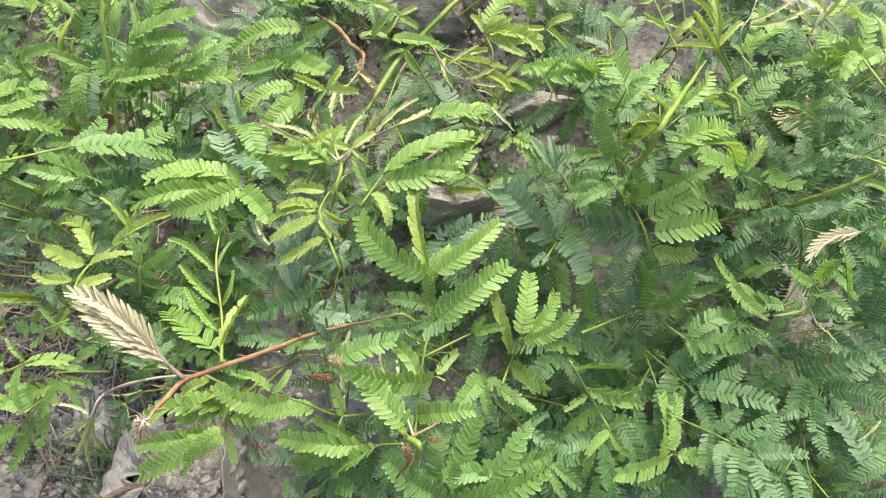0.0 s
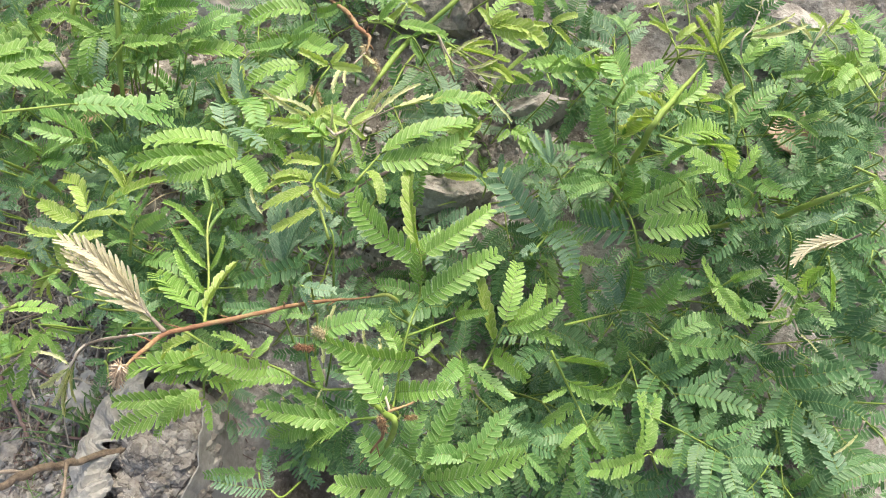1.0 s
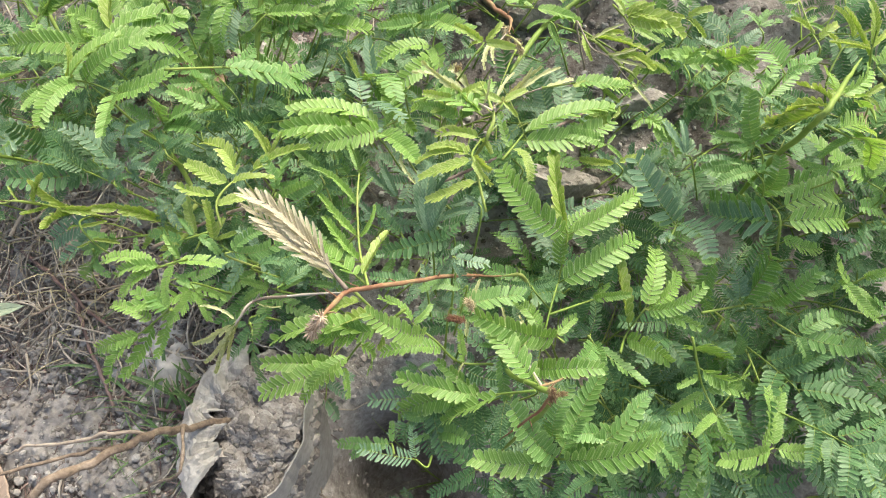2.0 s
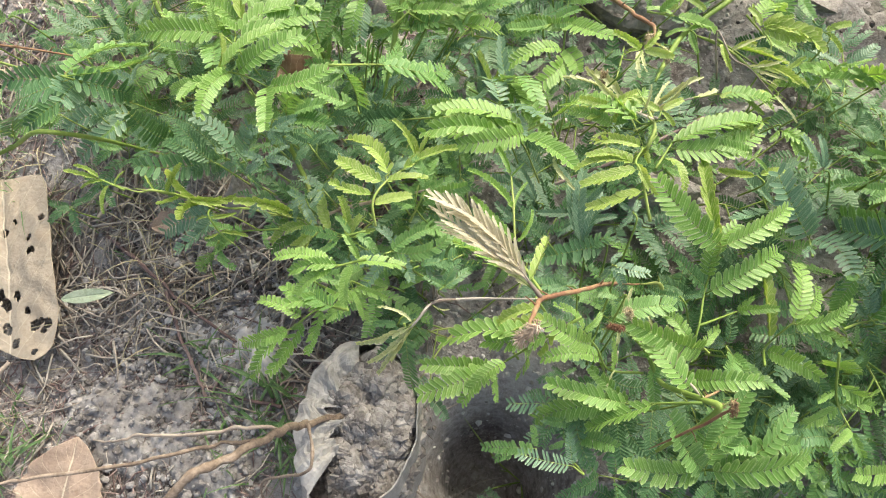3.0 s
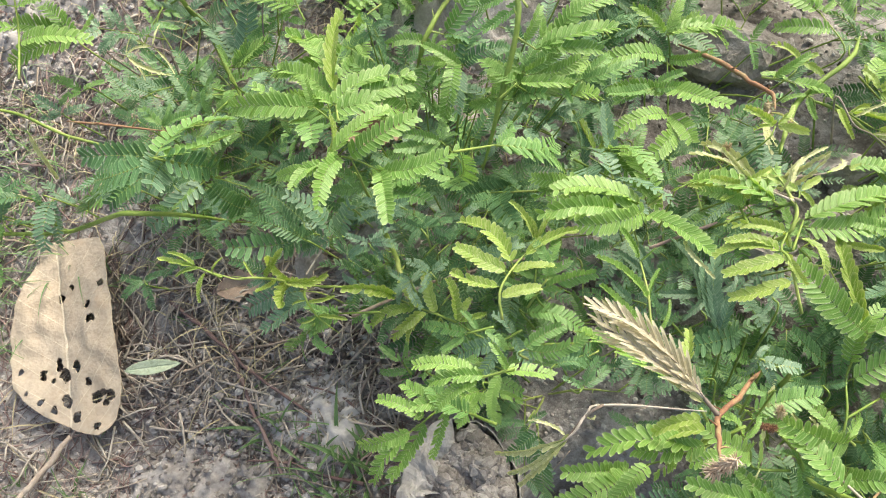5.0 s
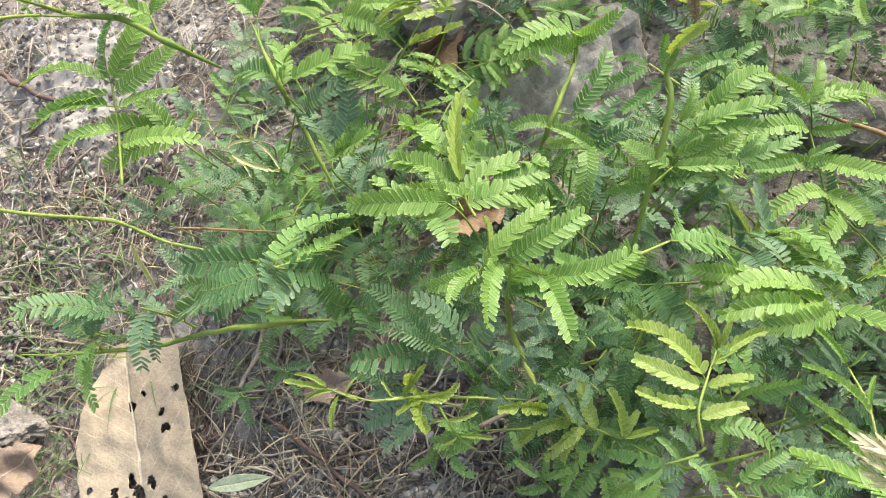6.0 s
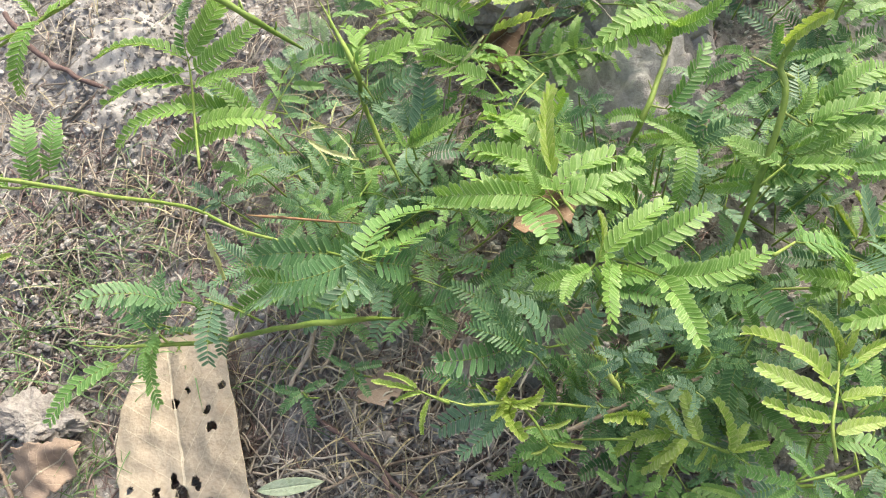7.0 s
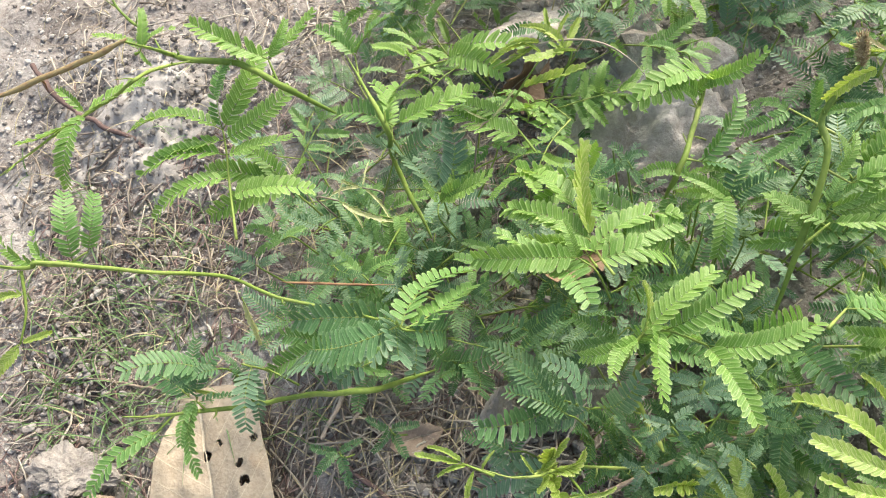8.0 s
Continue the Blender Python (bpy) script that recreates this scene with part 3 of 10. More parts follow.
# plant 1 upper young leaf
leaf_on(plants[1], [(-0.0295, 0.2060, 0.1908), (-0.0356, 0.2205, 0.2001), (-0.0372, 0.2266, 0.1988), (-0.0346, 0.2334, 0.1996)], [(1.0, (-0.0302, 0.2334, 0.1920)), (0.7, (-0.0297, 0.2274, 0.1892)), (0.4, (-0.0291, 0.2152, 0.1957)), (1.0, (-0.0511, 0.2367, 0.1960)), (0.7, (-0.0543, 0.2296, 0.1950)), (0.5, (-0.0575, 0.2248, 0.1917)), (0.4, (-0.0549, 0.2167, 0.1935)), (0.2, (-0.0519, 0.2103, 0.1881))], "young")
stem_on(plants[1], [(-0.0382, 0.2388, 0.1800), (-0.0327, 0.2351, 0.1972), (-0.0312, 0.2452, 0.2014), (-0.0382, 0.2610, 0.2026)], .0013, .0010, STEM)
leaf_on(plants[1], [(-0.0320, 0.2455, 0.2028), (-0.0410, 0.2589, 0.1941)], [(1.0, (-0.0598, 0.2574, 0.2122)), (1.0, (-0.0656, 0.2672, 0.1978)), (0.8, (-0.0535, 0.2897, 0.1806)), (0.5, (-0.0342, 0.2569, 0.2090))], "slack")
leaf_on(plants[1], [(-0.0310, 0.2442, 0.2051), (-0.0297, 0.2722, 0.1799), (-0.0128, 0.2682, 0.1952)], [(1.0, (0.0007, 0.2853, 0.1857)), (0.7, (-0.0059, 0.2895, 0.1873)), (0.5, (-0.0147, 0.2727, 0.2012)), (0.3, (-0.0184, 0.2661, 0.2061)), (0.1, (-0.0252, 0.2682, 0.2014))], "slack")
leaf_on(plants[1], [(-0.0128, 0.2682, 0.1952), (-0.0001, 0.2804, 0.1877)], [(1.0, (0.0286, 0.2889, 0.1827)), (1.0, (0.0261, 0.2809, 0.1828))], "bright")
leaf_on(plants[1], [(-0.0312, 0.2452, 0.2014), (-0.0351, 0.2461, 0.1986)], [(1.0, (-0.0641, 0.2655, 0.1787)), (1.0, (-0.0539, 0.2703, 0.1809))], "bright")
leaf_on(plants[1], [(-0.0255, 0.2367, 0.1850), (-0.0181, 0.2533, 0.1829)], [(1.0, (0.0202, 0.2707, 0.1860)), (1.0, (-0.0040, 0.2644, 0.1889)), (0.5, (-0.0289, 0.2569, 0.1897)), (0.7, (0.0190, 0.2651, 0.1837)), (0.3, (-0.0140, 0.2296, 0.1835), "young")], "bright")
leaf_on(plants[1], [(0.0098, 0.2490, 0.1805), (0.0166, 0.2549, 0.1800)], [(1.0, (0.0236, 0.2518, 0.1763)), (1.0, (-0.0040, 0.2550, 0.1841)), (1.0, (0.0201, 0.2599, 0.1809))], "bright")
# plant 3: fan leaf
leaf_on(plants[3], [(0.0911, 0.2258, 0.1591), (0.0854, 0.2309, 0.1759), (0.0851, 0.2528, 0.1611)], [(0.2, (0.1104, 0.2317, 0.1559)), (0.4, (0.1281, 0.2482, 0.1566)), (0.6, (0.1227, 0.2593, 0.1599)), (1.0, (0.1139, 0.2593, 0.1719), "mid"), (0.4, (0.0643, 0.2553, 0.1395), "grey"), (0.6, (0.0683, 0.2634, 0.1407), "mid"), (1.0, (0.0720, 0.2682, 0.1522), "mid"), (1.0, (0.0830, 0.2502, 0.1887), "mid")], "bright")
leaf_on(plants[3], [(0.0564, 0.1850, 0.1515), (0.0680, 0.1772, 0.1255), (0.0747, 0.1663, 0.1207)], [(0.3, (0.0893, 0.1867, 0.1174)), (0.6, (0.0902, 0.1778, 0.1170)), (0.4, (0.0551, 0.1710, 0.1339)), (0.6, (0.0568, 0.1667, 0.1139)), (1.0, (0.0642, 0.1556, 0.1235)), (1.0, (0.0835, 0.1583, 0.1125)), (0.1, (0.0898, 0.1972, 0.1080))], "bright")
leaf_on(plants[3], [(0.0622, 0.1983, 0.1482), (0.0897, 0.2190, 0.1219), (0.1072, 0.2195, 0.1329)], [(1.0, (0.1225, 0.2243, 0.1369)), (0.6, (0.1070, 0.2157, 0.1262)), (0.3, (0.0806, 0.2040, 0.1218)), (0.5, (0.0870, 0.2207, 0.1620)), (0.8, (0.1091, 0.2209, 0.1542))], "mid")
leaf_on(plants[3], [(0.1026, 0.2161, 0.1190), (0.1096, 0.2046, 0.1270)], [(1.0, (0.1432, 0.2084, 0.1191)), (1.0, (0.1328, 0.2159, 0.1259)), (1.0, (0.1174, 0.1956, 0.1167))], "mid")
leaf_on(plants[3], [(0.0921, 0.1537, 0.1074), (0.1021, 0.1596, 0.1082)], [(1.0, (0.1296, 0.1646, 0.1017)), (1.0, (0.0761, 0.1495, 0.1161)), (0.4, (0.0984, 0.1825, 0.1173)), (1.0, (0.1063, 0.1834, 0.1148))], "bright")
leaf_on(plants[4], [(0.1387, 0.1464, 0.0812), (0.1401, 0.1498, 0.0829)], [(1.0, (0.1480, 0.1710, 0.0976)), (1.0, (0.1164, 0.1601, 0.0991)), (1.0, (0.1576, 0.1649, 0.0938))], "grey")
leaf_on(plants[4], [(0.1863, 0.1503, 0.0981), (0.1829, 0.1550, 0.1034)], [(1.0, (0.1688, 0.1822, 0.1043))], "grey")
leaf_on(plants[4], [(0.1925, 0.1797, 0.1135), (0.1917, 0.1761, 0.1093)], [(1.0, (0.1821, 0.1675, 0.1048))], "slack")
leaf_on(plants[4], [(0.1401, 0.2134, 0.1315), (0.1591, 0.2198, 0.1362)], [(1.0, (0.1463, 0.2086, 0.1243)), (0.6, (0.1309, 0.2222, 0.1357)), (1.0, (0.1675, 0.2055, 0.1491)), (0.3, (0.1379, 0.2194, 0.1414))], "mid")
leaf_on(plants[4], [(0.1591, 0.2198, 0.1362), (0.1590, 0.2055, 0.1407)], [(1.0, (0.1619, 0.1959, 0.1458)), (0.5, (0.1458, 0.2121, 0.1345))], "slack")
stem_on(plants[3], [(0.0863, 0.2723, 0.1116), (0.0843, 0.2578, 0.1746), (0.0832, 0.2460, 0.2062), (0.0831, 0.2418, 0.2226), (0.0958, 0.2629, 0.2185), (0.1069, 0.2810, 0.2142)], .0016, .0013, STEM)
leaf_on(plants[3], [(0.0831, 0.2418, 0.2226), (0.0875, 0.2487, 0.2199)], [(1.0, (0.0824, 0.2653, 0.2118)), (0.4, (0.0797, 0.2653, 0.1908)), (0.6, (0.0815, 0.2516, 0.2182)), (0.4, (0.0804, 0.2578, 0.2017))], "shut")
leaf_on(plants[3], [(0.0831, 0.2418, 0.2226), (0.0914, 0.2535, 0.2187)], [(1.0, (0.1226, 0.2803, 0.1896)), (1.0, (0.1055, 0.2720, 0.2174)), (1.0, (0.0940, 0.2748, 0.2120))], "bright")
leaf_on(plants[3], [(0.1341, 0.3060, 0.1754), (0.1129, 0.2886, 0.2124)], [(1.0, (0.0979, 0.2896, 0.2134)), (1.0, (0.1239, 0.3021, 0.2125)), (0.8, (0.1058, 0.3035, 0.2161)), (1.0, (0.1129, 0.3070, 0.2197))], "shut")
stem_on(plants[3], [(0.1296, 0.2808, 0.1819), (0.1311, 0.3047, 0.1803), (0.1079, 0.2850, 0.2241)], .0012, .0010, STEM)
leaf_on(plants[4], [(0.1691, 0.2679, 0.2110), (0.1625, 0.2819, 0.2143)], [(1.0, (0.1598, 0.3049, 0.1892)), (1.0, (0.1506, 0.2668, 0.2184)), (0.7, (0.1707, 0.2816, 0.2171)), (1.0, (0.1696, 0.3271, 0.1841)), (1.0, (0.1687, 0.3101, 0.2082))], "bright")
stem_on(plants[4], [(0.1197, 0.2529, 0.1422), (0.1584, 0.2645, 0.1377), (0.1501, 0.2389, 0.1845), (0.1645, 0.2376, 0.2037)], .0017, .0014, STEM)
leaf_on(plants[4], [(0.1599, 0.2195, 0.1953), (0.1572, 0.2187, 0.1926)], [(1.0, (0.1393, 0.2114, 0.1876)), (1.0, (0.1425, 0.2165, 0.1847))], "tan")
leaf_on(plants[3], [(0.0870, 0.2432, 0.2144), (0.1027, 0.2493, 0.2032)], [(1.0, (0.1357, 0.2685, 0.1630)), (1.0, (0.0930, 0.2435, 0.1973)), (0.5, (0.1244, 0.2715, 0.1859)), (0.5, (0.0940, 0.2473, 0.2123))], "bright")
leaf_on(plants[3], [(0.0740, 0.2662, 0.1548), (0.0760, 0.2594, 0.1841)], [(1.0, (0.0669, 0.2664, 0.2050)), (1.0, (0.0797, 0.2599, 0.2008)), (0.5, (0.0619, 0.2683, 0.1521)), (0.5, (0.0852, 0.2500, 0.1775))], "mid")
leaf_on(plants[2], [(0.0465, 0.2229, 0.1606), (0.0546, 0.2419, 0.1466)], [(1.0, (0.0475, 0.2663, 0.1575)), (1.0, (0.0637, 0.2190, 0.1581)), (0.5, (0.0431, 0.2233, 0.1600)), (1.0, (0.0307, 0.2568, 0.1711)), (1.0, (0.0649, 0.2657, 0.1468))], "grey")
# upper middle: plants 7 and 1
stem_on(plants[7], [(-0.0265, 0.2812, 0.1894), (-0.0129, 0.3152, 0.1882), (0.0086, 0.3369, 0.1957), (0.0187, 0.3579, 0.1924)], .0017, .0014, STEM)
stem_on(plants[7], [(-0.0074, 0.3238, 0.1832), (0.0084, 0.3165, 0.1828), (0.0213, 0.3029, 0.1821), (0.0335, 0.2901, 0.1813)], .0012, .0009, STEM)
stem_on(plants[7], [(-0.0600, 0.3560, 0.1780), (-0.0443, 0.3334, 0.1880), (-0.0360, 0.3180, 0.1930), (-0.0290, 0.3080, 0.1960), (-0.0290, 0.2990, 0.1960)], .0015, .0012, STEM_RED)
leaf_on(plants[7], [(-0.0290, 0.3035, 0.1934), (-0.0336, 0.2916, 0.1955)], [(1.0, (-0.0370, 0.2689, 0.2019)), (1.0, (-0.0335, 0.2749, 0.2000)), (0.5, (-0.0226, 0.2849, 0.2006))], "slack")
leaf_on(plants[7], [(0.0032, 0.3202, 0.1846), (0.0213, 0.3102, 0.1816)], [(1.0, (0.0346, 0.2920, 0.1897), "shut"), (0.5, (0.0312, 0.3055, 0.1878), "shut"), (0.5, (0.0238, 0.3272, 0.1789), "shut"), (0.2, (0.0088, 0.3013, 0.1842), "shut")], "young")
leaf_on(plants[7], [(0.0186, 0.3395, 0.1850), (0.0291, 0.3314, 0.1801)], [(1.0, (0.0518, 0.3460, 0.1658)), (1.0, (0.0420, 0.3223, 0.1796)), (0.5, (0.0423, 0.3632, 0.1723)), (0.5, (0.0213, 0.3446, 0.1871), "shut")], "bright")
leaf_on(plants[7], [(-0.0315, 0.3196, 0.1947), (-0.0190, 0.3203, 0.1936)], [(1.0, (0.0033, 0.3224, 0.1859)), (1.0, (-0.0316, 0.3209, 0.1951)), (0.5, (-0.0153, 0.3248, 0.2052))], "bright")
leaf_on(plants[7], [(-0.0647, 0.2938, 0.1681), (-0.0649, 0.3193, 0.1727), (-0.0649, 0.3488, 0.1752)], [(0.4, (-0.0911, 0.2984, 0.1693)), (0.6, (-0.0922, 0.3266, 0.1691)), (0.7, (-0.0456, 0.3028, 0.1918)), (0.4, (-0.0582, 0.2890, 0.1812)), (1.0, (-0.0999, 0.3376, 0.1735)), (1.0, (-0.0475, 0.3434, 0.1858)), (0.3, (-0.0785, 0.2813, 0.1744))], "bright")
leaf_on(plants[1], [(-0.0708, 0.2620, 0.1754), (-0.0781, 0.2543, 0.1770)], [(1.0, (-0.1175, 0.2416, 0.1791)), (1.0, (-0.1164, 0.2505, 0.1848)), (0.7, (-0.0877, 0.2940, 0.1671)), (0.7, (-0.0749, 0.2675, 0.1809)), (1.0, (-0.1054, 0.2388, 0.1799))], "bright")
leaf_on(plants[1], [(-0.0930, 0.2952, 0.1666), (-0.0963, 0.2905, 0.1652)], [(1.0, (-0.1080, 0.3087, 0.1707), "shut"), (1.0, (-0.0743, 0.2682, 0.1791)), (1.0, (-0.0949, 0.3108, 0.1712), "shut")], "mid")
stem_on(plants[0], [(-0.1459, 0.2768, 0.1607), (-0.1393, 0.3098, 0.2091), (-0.1404, 0.3271, 0.2198), (-0.1300, 0.3352, 0.2475)], .0017, .0014, STEM)
leaf_on(plants[0], [(-0.1393, 0.3098, 0.2091), (-0.1302, 0.3067, 0.2062)], [(1.0, (-0.0991, 0.3165, 0.2137)), (1.0, (-0.1039, 0.3090, 0.2077)), (0.5, (-0.1311, 0.3194, 0.2181))], "bright")
leaf_on(plants[0], [(-0.1433, 0.2897, 0.1916), (-0.1362, 0.2950, 0.1977)], [(1.0, (-0.1136, 0.2967, 0.1993)), (1.0, (-0.1523, 0.3127, 0.1925))], "bright")
leaf_on(plants[0], [(-0.1363, 0.3208, 0.2158), (-0.1429, 0.3466, 0.2055)], [(1.0, (-0.1606, 0.3439, 0.1945)), (1.0, (-0.1557, 0.3511, 0.2029)), (0.5, (-0.1428, 0.3363, 0.2264)), (0.5, (-0.1537, 0.3227, 0.1996))], "mid")
leaf_on(plants[0], [(-0.1300, 0.3271, 0.2359), (-0.1291, 0.3305, 0.2435)], [(1.0, (-0.1202, 0.3210, 0.2509), "shut"), (1.0, (-0.1430, 0.3331, 0.2431)), (0.5, (-0.1404, 0.3304, 0.2235)), (1.0, (-0.1381, 0.3341, 0.2463), "tan")], "young")
leaf_on(plants[0], [(-0.1448, 0.2955, 0.1872), (-0.1367, 0.2965, 0.1856)], [(1.0, (-0.1247, 0.3016, 0.1838)), (1.0, (-0.1481, 0.3116, 0.1885)), (0.5, (-0.1552, 0.3012, 0.1754))], "bright")
# plant 8: light leaf in the middle left
stem_on(plants[0], [(-0.1780, 0.2391, 0.1167), (-0.1824, 0.2529, 0.1114), (-0.1919, 0.2625, 0.1325), (-0.1951, 0.2423, 0.1981)], .0019, .0013, STEM)
leaf_on(plants[0], [(-0.2096, 0.2317, 0.1912), (-0.2035, 0.2415, 0.1982), (-0.1951, 0.2428, 0.1984), (-0.1842, 0.2406, 0.1962)], [(0.3, (-0.1840, 0.2586, 0.2102)), (0.6, (-0.1724, 0.2566, 0.2108)), (1.0, (-0.1553, 0.2445, 0.2089)), (1.0, (-0.1755, 0.2137, 0.2019)), (0.5, (-0.2008, 0.2147, 0.2027)), (0.3, (-0.2137, 0.2245, 0.1988)), (0.3, (-0.2221, 0.2333, 0.1937)), (0.3, (-0.2049, 0.2531, 0.2073), "shut")], "bright")
leaf_on(plants[8], [(-0.2089, 0.2737, 0.1843), (-0.2133, 0.2859, 0.1799), (-0.2186, 0.3047, 0.1761)], [(0.5, (-0.2361, 0.2922, 0.1744)), (0.4, (-0.1815, 0.3048, 0.1809)), (1.0, (-0.2532, 0.3426, 0.1685)), (1.0, (-0.2129, 0.3400, 0.1700)), (0.7, (-0.2564, 0.3155, 0.1698)), (0.7, (-0.2224, 0.3416, 0.1970), "shut")], "bright")
leaf_on(plants[8], [(-0.2746, 0.3237, 0.1523), (-0.2783, 0.3312, 0.1557)], [(1.0, (-0.2580, 0.3329, 0.1707)), (1.0, (-0.3013, 0.3575, 0.1555), "grey"), (1.0, (-0.2788, 0.3602, 0.1764), "grey")], "mid")
stem_on(plants[9], [(-0.2849, 0.3368, 0.1183), (-0.3066, 0.3618, 0.1448), (-0.3036, 0.3413, 0.1862), (-0.3331, 0.3916, 0.1859)], .0017, .0014, STEM)
leaf_on(plants[9], [(-0.3078, 0.3386, 0.1816), (-0.3005, 0.3434, 0.1848)], [(1.0, (-0.2613, 0.3662, 0.1918)), (1.0, (-0.3720, 0.3876, 0.1531), "mid"), (0.6, (-0.2953, 0.3893, 0.1835)), (0.6, (-0.3152, 0.3694, 0.1864))], "bright")
leaf_on(plants[9], [(-0.3018, 0.3817, 0.1850), (-0.2821, 0.3853, 0.1902)], [(1.0, (-0.2392, 0.3711, 0.2113)), (1.0, (-0.2554, 0.3635, 0.2008))], "bright")
leaf_on(plants[9], [(-0.2526, 0.3565, 0.1877), (-0.2400, 0.3668, 0.2083)], [(1.0, (-0.2275, 0.3675, 0.2114)), (0.5, (-0.2241, 0.3587, 0.2091)), (1.0, (-0.2503, 0.3689, 0.2119))], "shut")
leaf_on(plants[9], [(-0.2392, 0.3340, 0.1847), (-0.2526, 0.3552, 0.1856)], [(1.0, (-0.2832, 0.3712, 0.1808)), (1.0, (-0.2381, 0.3480, 0.1923)), (0.5, (-0.2792, 0.3637, 0.1786))], "bright")
# plant left: trailing blue-green leaves, stems near the eye
stem_on(plants[0], [(-0.4158, 0.2321, 0.2139), (-0.3951, 0.2334, 0.2128), (-0.3894, 0.2352, 0.2138), (-0.3677, 0.2462, 0.1979), (-0.3508, 0.2612, 0.1780), (-0.3310, 0.2618, 0.1658), (-0.3066, 0.2653, 0.1552), (-0.2753, 0.2575, 0.1585), (-0.2420, 0.2770, 0.1165)], .0012, .0011, STEM)
leaf_on(plants[0], [(-0.2755, 0.2584, 0.1592), (-0.2805, 0.2448, 0.1803), (-0.2893, 0.2682, 0.1490)], [(0.5, (-0.2498, 0.2904, 0.1589), "mid"), (0.6, (-0.2471, 0.3026, 0.1637), "mid"), (1.0, (-0.3141, 0.2430, 0.1431)), (1.0, (-0.2782, 0.2260, 0.1804), "grey"), (0.7, (-0.3385, 0.2465, 0.1431)), (1.0, (-0.3397, 0.2554, 0.1582)), (0.4, (-0.2709, 0.2686, 0.1461))], "dark")
leaf_on(plants[0], [(-0.3451, 0.2691, 0.1908), (-0.3536, 0.2904, 0.1951), (-0.3564, 0.3015, 0.2040), (-0.3583, 0.3069, 0.2084)], [(1.0, (-0.3924, 0.3028, 0.2085)), (0.8, (-0.3816, 0.2961, 0.2023)), (0.6, (-0.3873, 0.2899, 0.1980)), (0.4, (-0.3804, 0.2775, 0.1879)), (1.0, (-0.3463, 0.3322, 0.2267)), (0.8, (-0.3342, 0.3221, 0.2178)), (0.6, (-0.3320, 0.3078, 0.2065)), (0.3, (-0.3224, 0.2931, 0.1942)), (1.0, (-0.3607, 0.3259, 0.2233), "mid")], "bright")
stem_on(plants[9], [(-0.2762, 0.2894, 0.0712), (-0.2909, 0.2353, 0.1525), (-0.3239, 0.2383, 0.1325), (-0.3451, 0.2373, 0.1213), (-0.3710, 0.2243, 0.1329), (-0.3848, 0.2168, 0.1437)], .0016, .0011, STEM)
leaf_on(plants[9], [(-0.3452, 0.2377, 0.1214), (-0.3517, 0.2424, 0.1390), (-0.3615, 0.2400, 0.1425)], [(0.5, (-0.3457, 0.2398, 0.1224)), (1.0, (-0.3835, 0.2275, 0.1588)), (0.7, (-0.3731, 0.2330, 0.1406)), (0.4, (-0.3566, 0.2468, 0.1437))], "dark")
leaf_on(plants[9], [(-0.3613, 0.2294, 0.1297), (-0.3644, 0.2309, 0.1331)], [(1.0, (-0.3655, 0.2161, 0.1234)), (1.0, (-0.3554, 0.2482, 0.1459), "dark"), (0.7, (-0.3467, 0.2394, 0.1228), "dark")], "mid")
leaf_on(plants[9], [(-0.3710, 0.2243, 0.1329), (-0.3758, 0.2177, 0.1310)], [(1.0, (-0.3938, 0.1919, 0.1263)), (1.0, (-0.3845, 0.2044, 0.1310))], "mid")
leaf_on(plants[9], [(-0.3413, 0.2570, 0.1796), (-0.3425, 0.2546, 0.1758)], [(1.0, (-0.3411, 0.2518, 0.1474))], "slack")
stem_on(plants[9], [(-0.3303, 0.2645, 0.1729), (-0.3103, 0.2690, 0.1683), (-0.2911, 0.2795, 0.1568)], .0010, .0006, STEM_RED)
leaf_on(plants[0], [(-0.2587, 0.2675, 0.1112), (-0.2680, 0.2779, 0.1025)], [(1.0, (-0.2744, 0.2618, 0.1430)), (1.0, (-0.2512, 0.2456, 0.1308)), (1.0, (-0.2447, 0.2697, 0.1336)), (0.5, (-0.2761, 0.2509, 0.1154))], "dark")
leaf_on(plants[8], [(-0.2127, 0.2471, 0.1330), (-0.2198, 0.2476, 0.1350)], [(1.0, (-0.2416, 0.2613, 0.1362), "grey"), (1.0, (-0.2304, 0.2341, 0.1384)), (1.0, (-0.2533, 0.2258, 0.1479))], "dark")
stem_on(plants[8], [(-0.2201, 0.2288, 0.1277), (-0.2146, 0.2423, 0.1320), (-0.2100, 0.2486, 0.1378)], .0009, .0006, STRAW)
# young sprigs over the bare soil
stem_on(plants[0], [(-0.1807, 0.2359, 0.1081), (-0.2021, 0.2264, 0.1255), (-0.2164, 0.2251, 0.1256), (-0.2299, 0.2089, 0.1569), (-0.2393, 0.2072, 0.1563), (-0.2559, 0.2086, 0.1587)], .0010, .0007, STEM)
leaf_on(plants[0], [(-0.2451, 0.2069, 0.1565), (-0.2560, 0.2089, 0.1589)], [(1.0, (-0.2709, 0.2093, 0.1603), "shut"), (1.0, (-0.2670, 0.2117, 0.1619), "shut"), (0.6, (-0.2531, 0.1983, 0.1505), "shut"), (0.4, (-0.2460, 0.2130, 0.1612), "shut"), (0.8, (-0.2631, 0.2049, 0.1564), "shut")], "young")
leaf_on(plants[0], [(-0.2319, 0.2087, 0.1568), (-0.2209, 0.2257, 0.1264)], [(0.2, (-0.2227, 0.2190, 0.1639), "shut"), (0.5, (-0.2119, 0.2298, 0.1289), "shut"), (0.3, (-0.2302, 0.2043, 0.1533), "shut"), (1.0, (-0.2195, 0.2010, 0.1500), "shut"), (0.0, (-0.2367, 0.2129, 0.1604), "shut"), (0.8, (-0.2262, 0.2161, 0.1620), "shut")], "young")
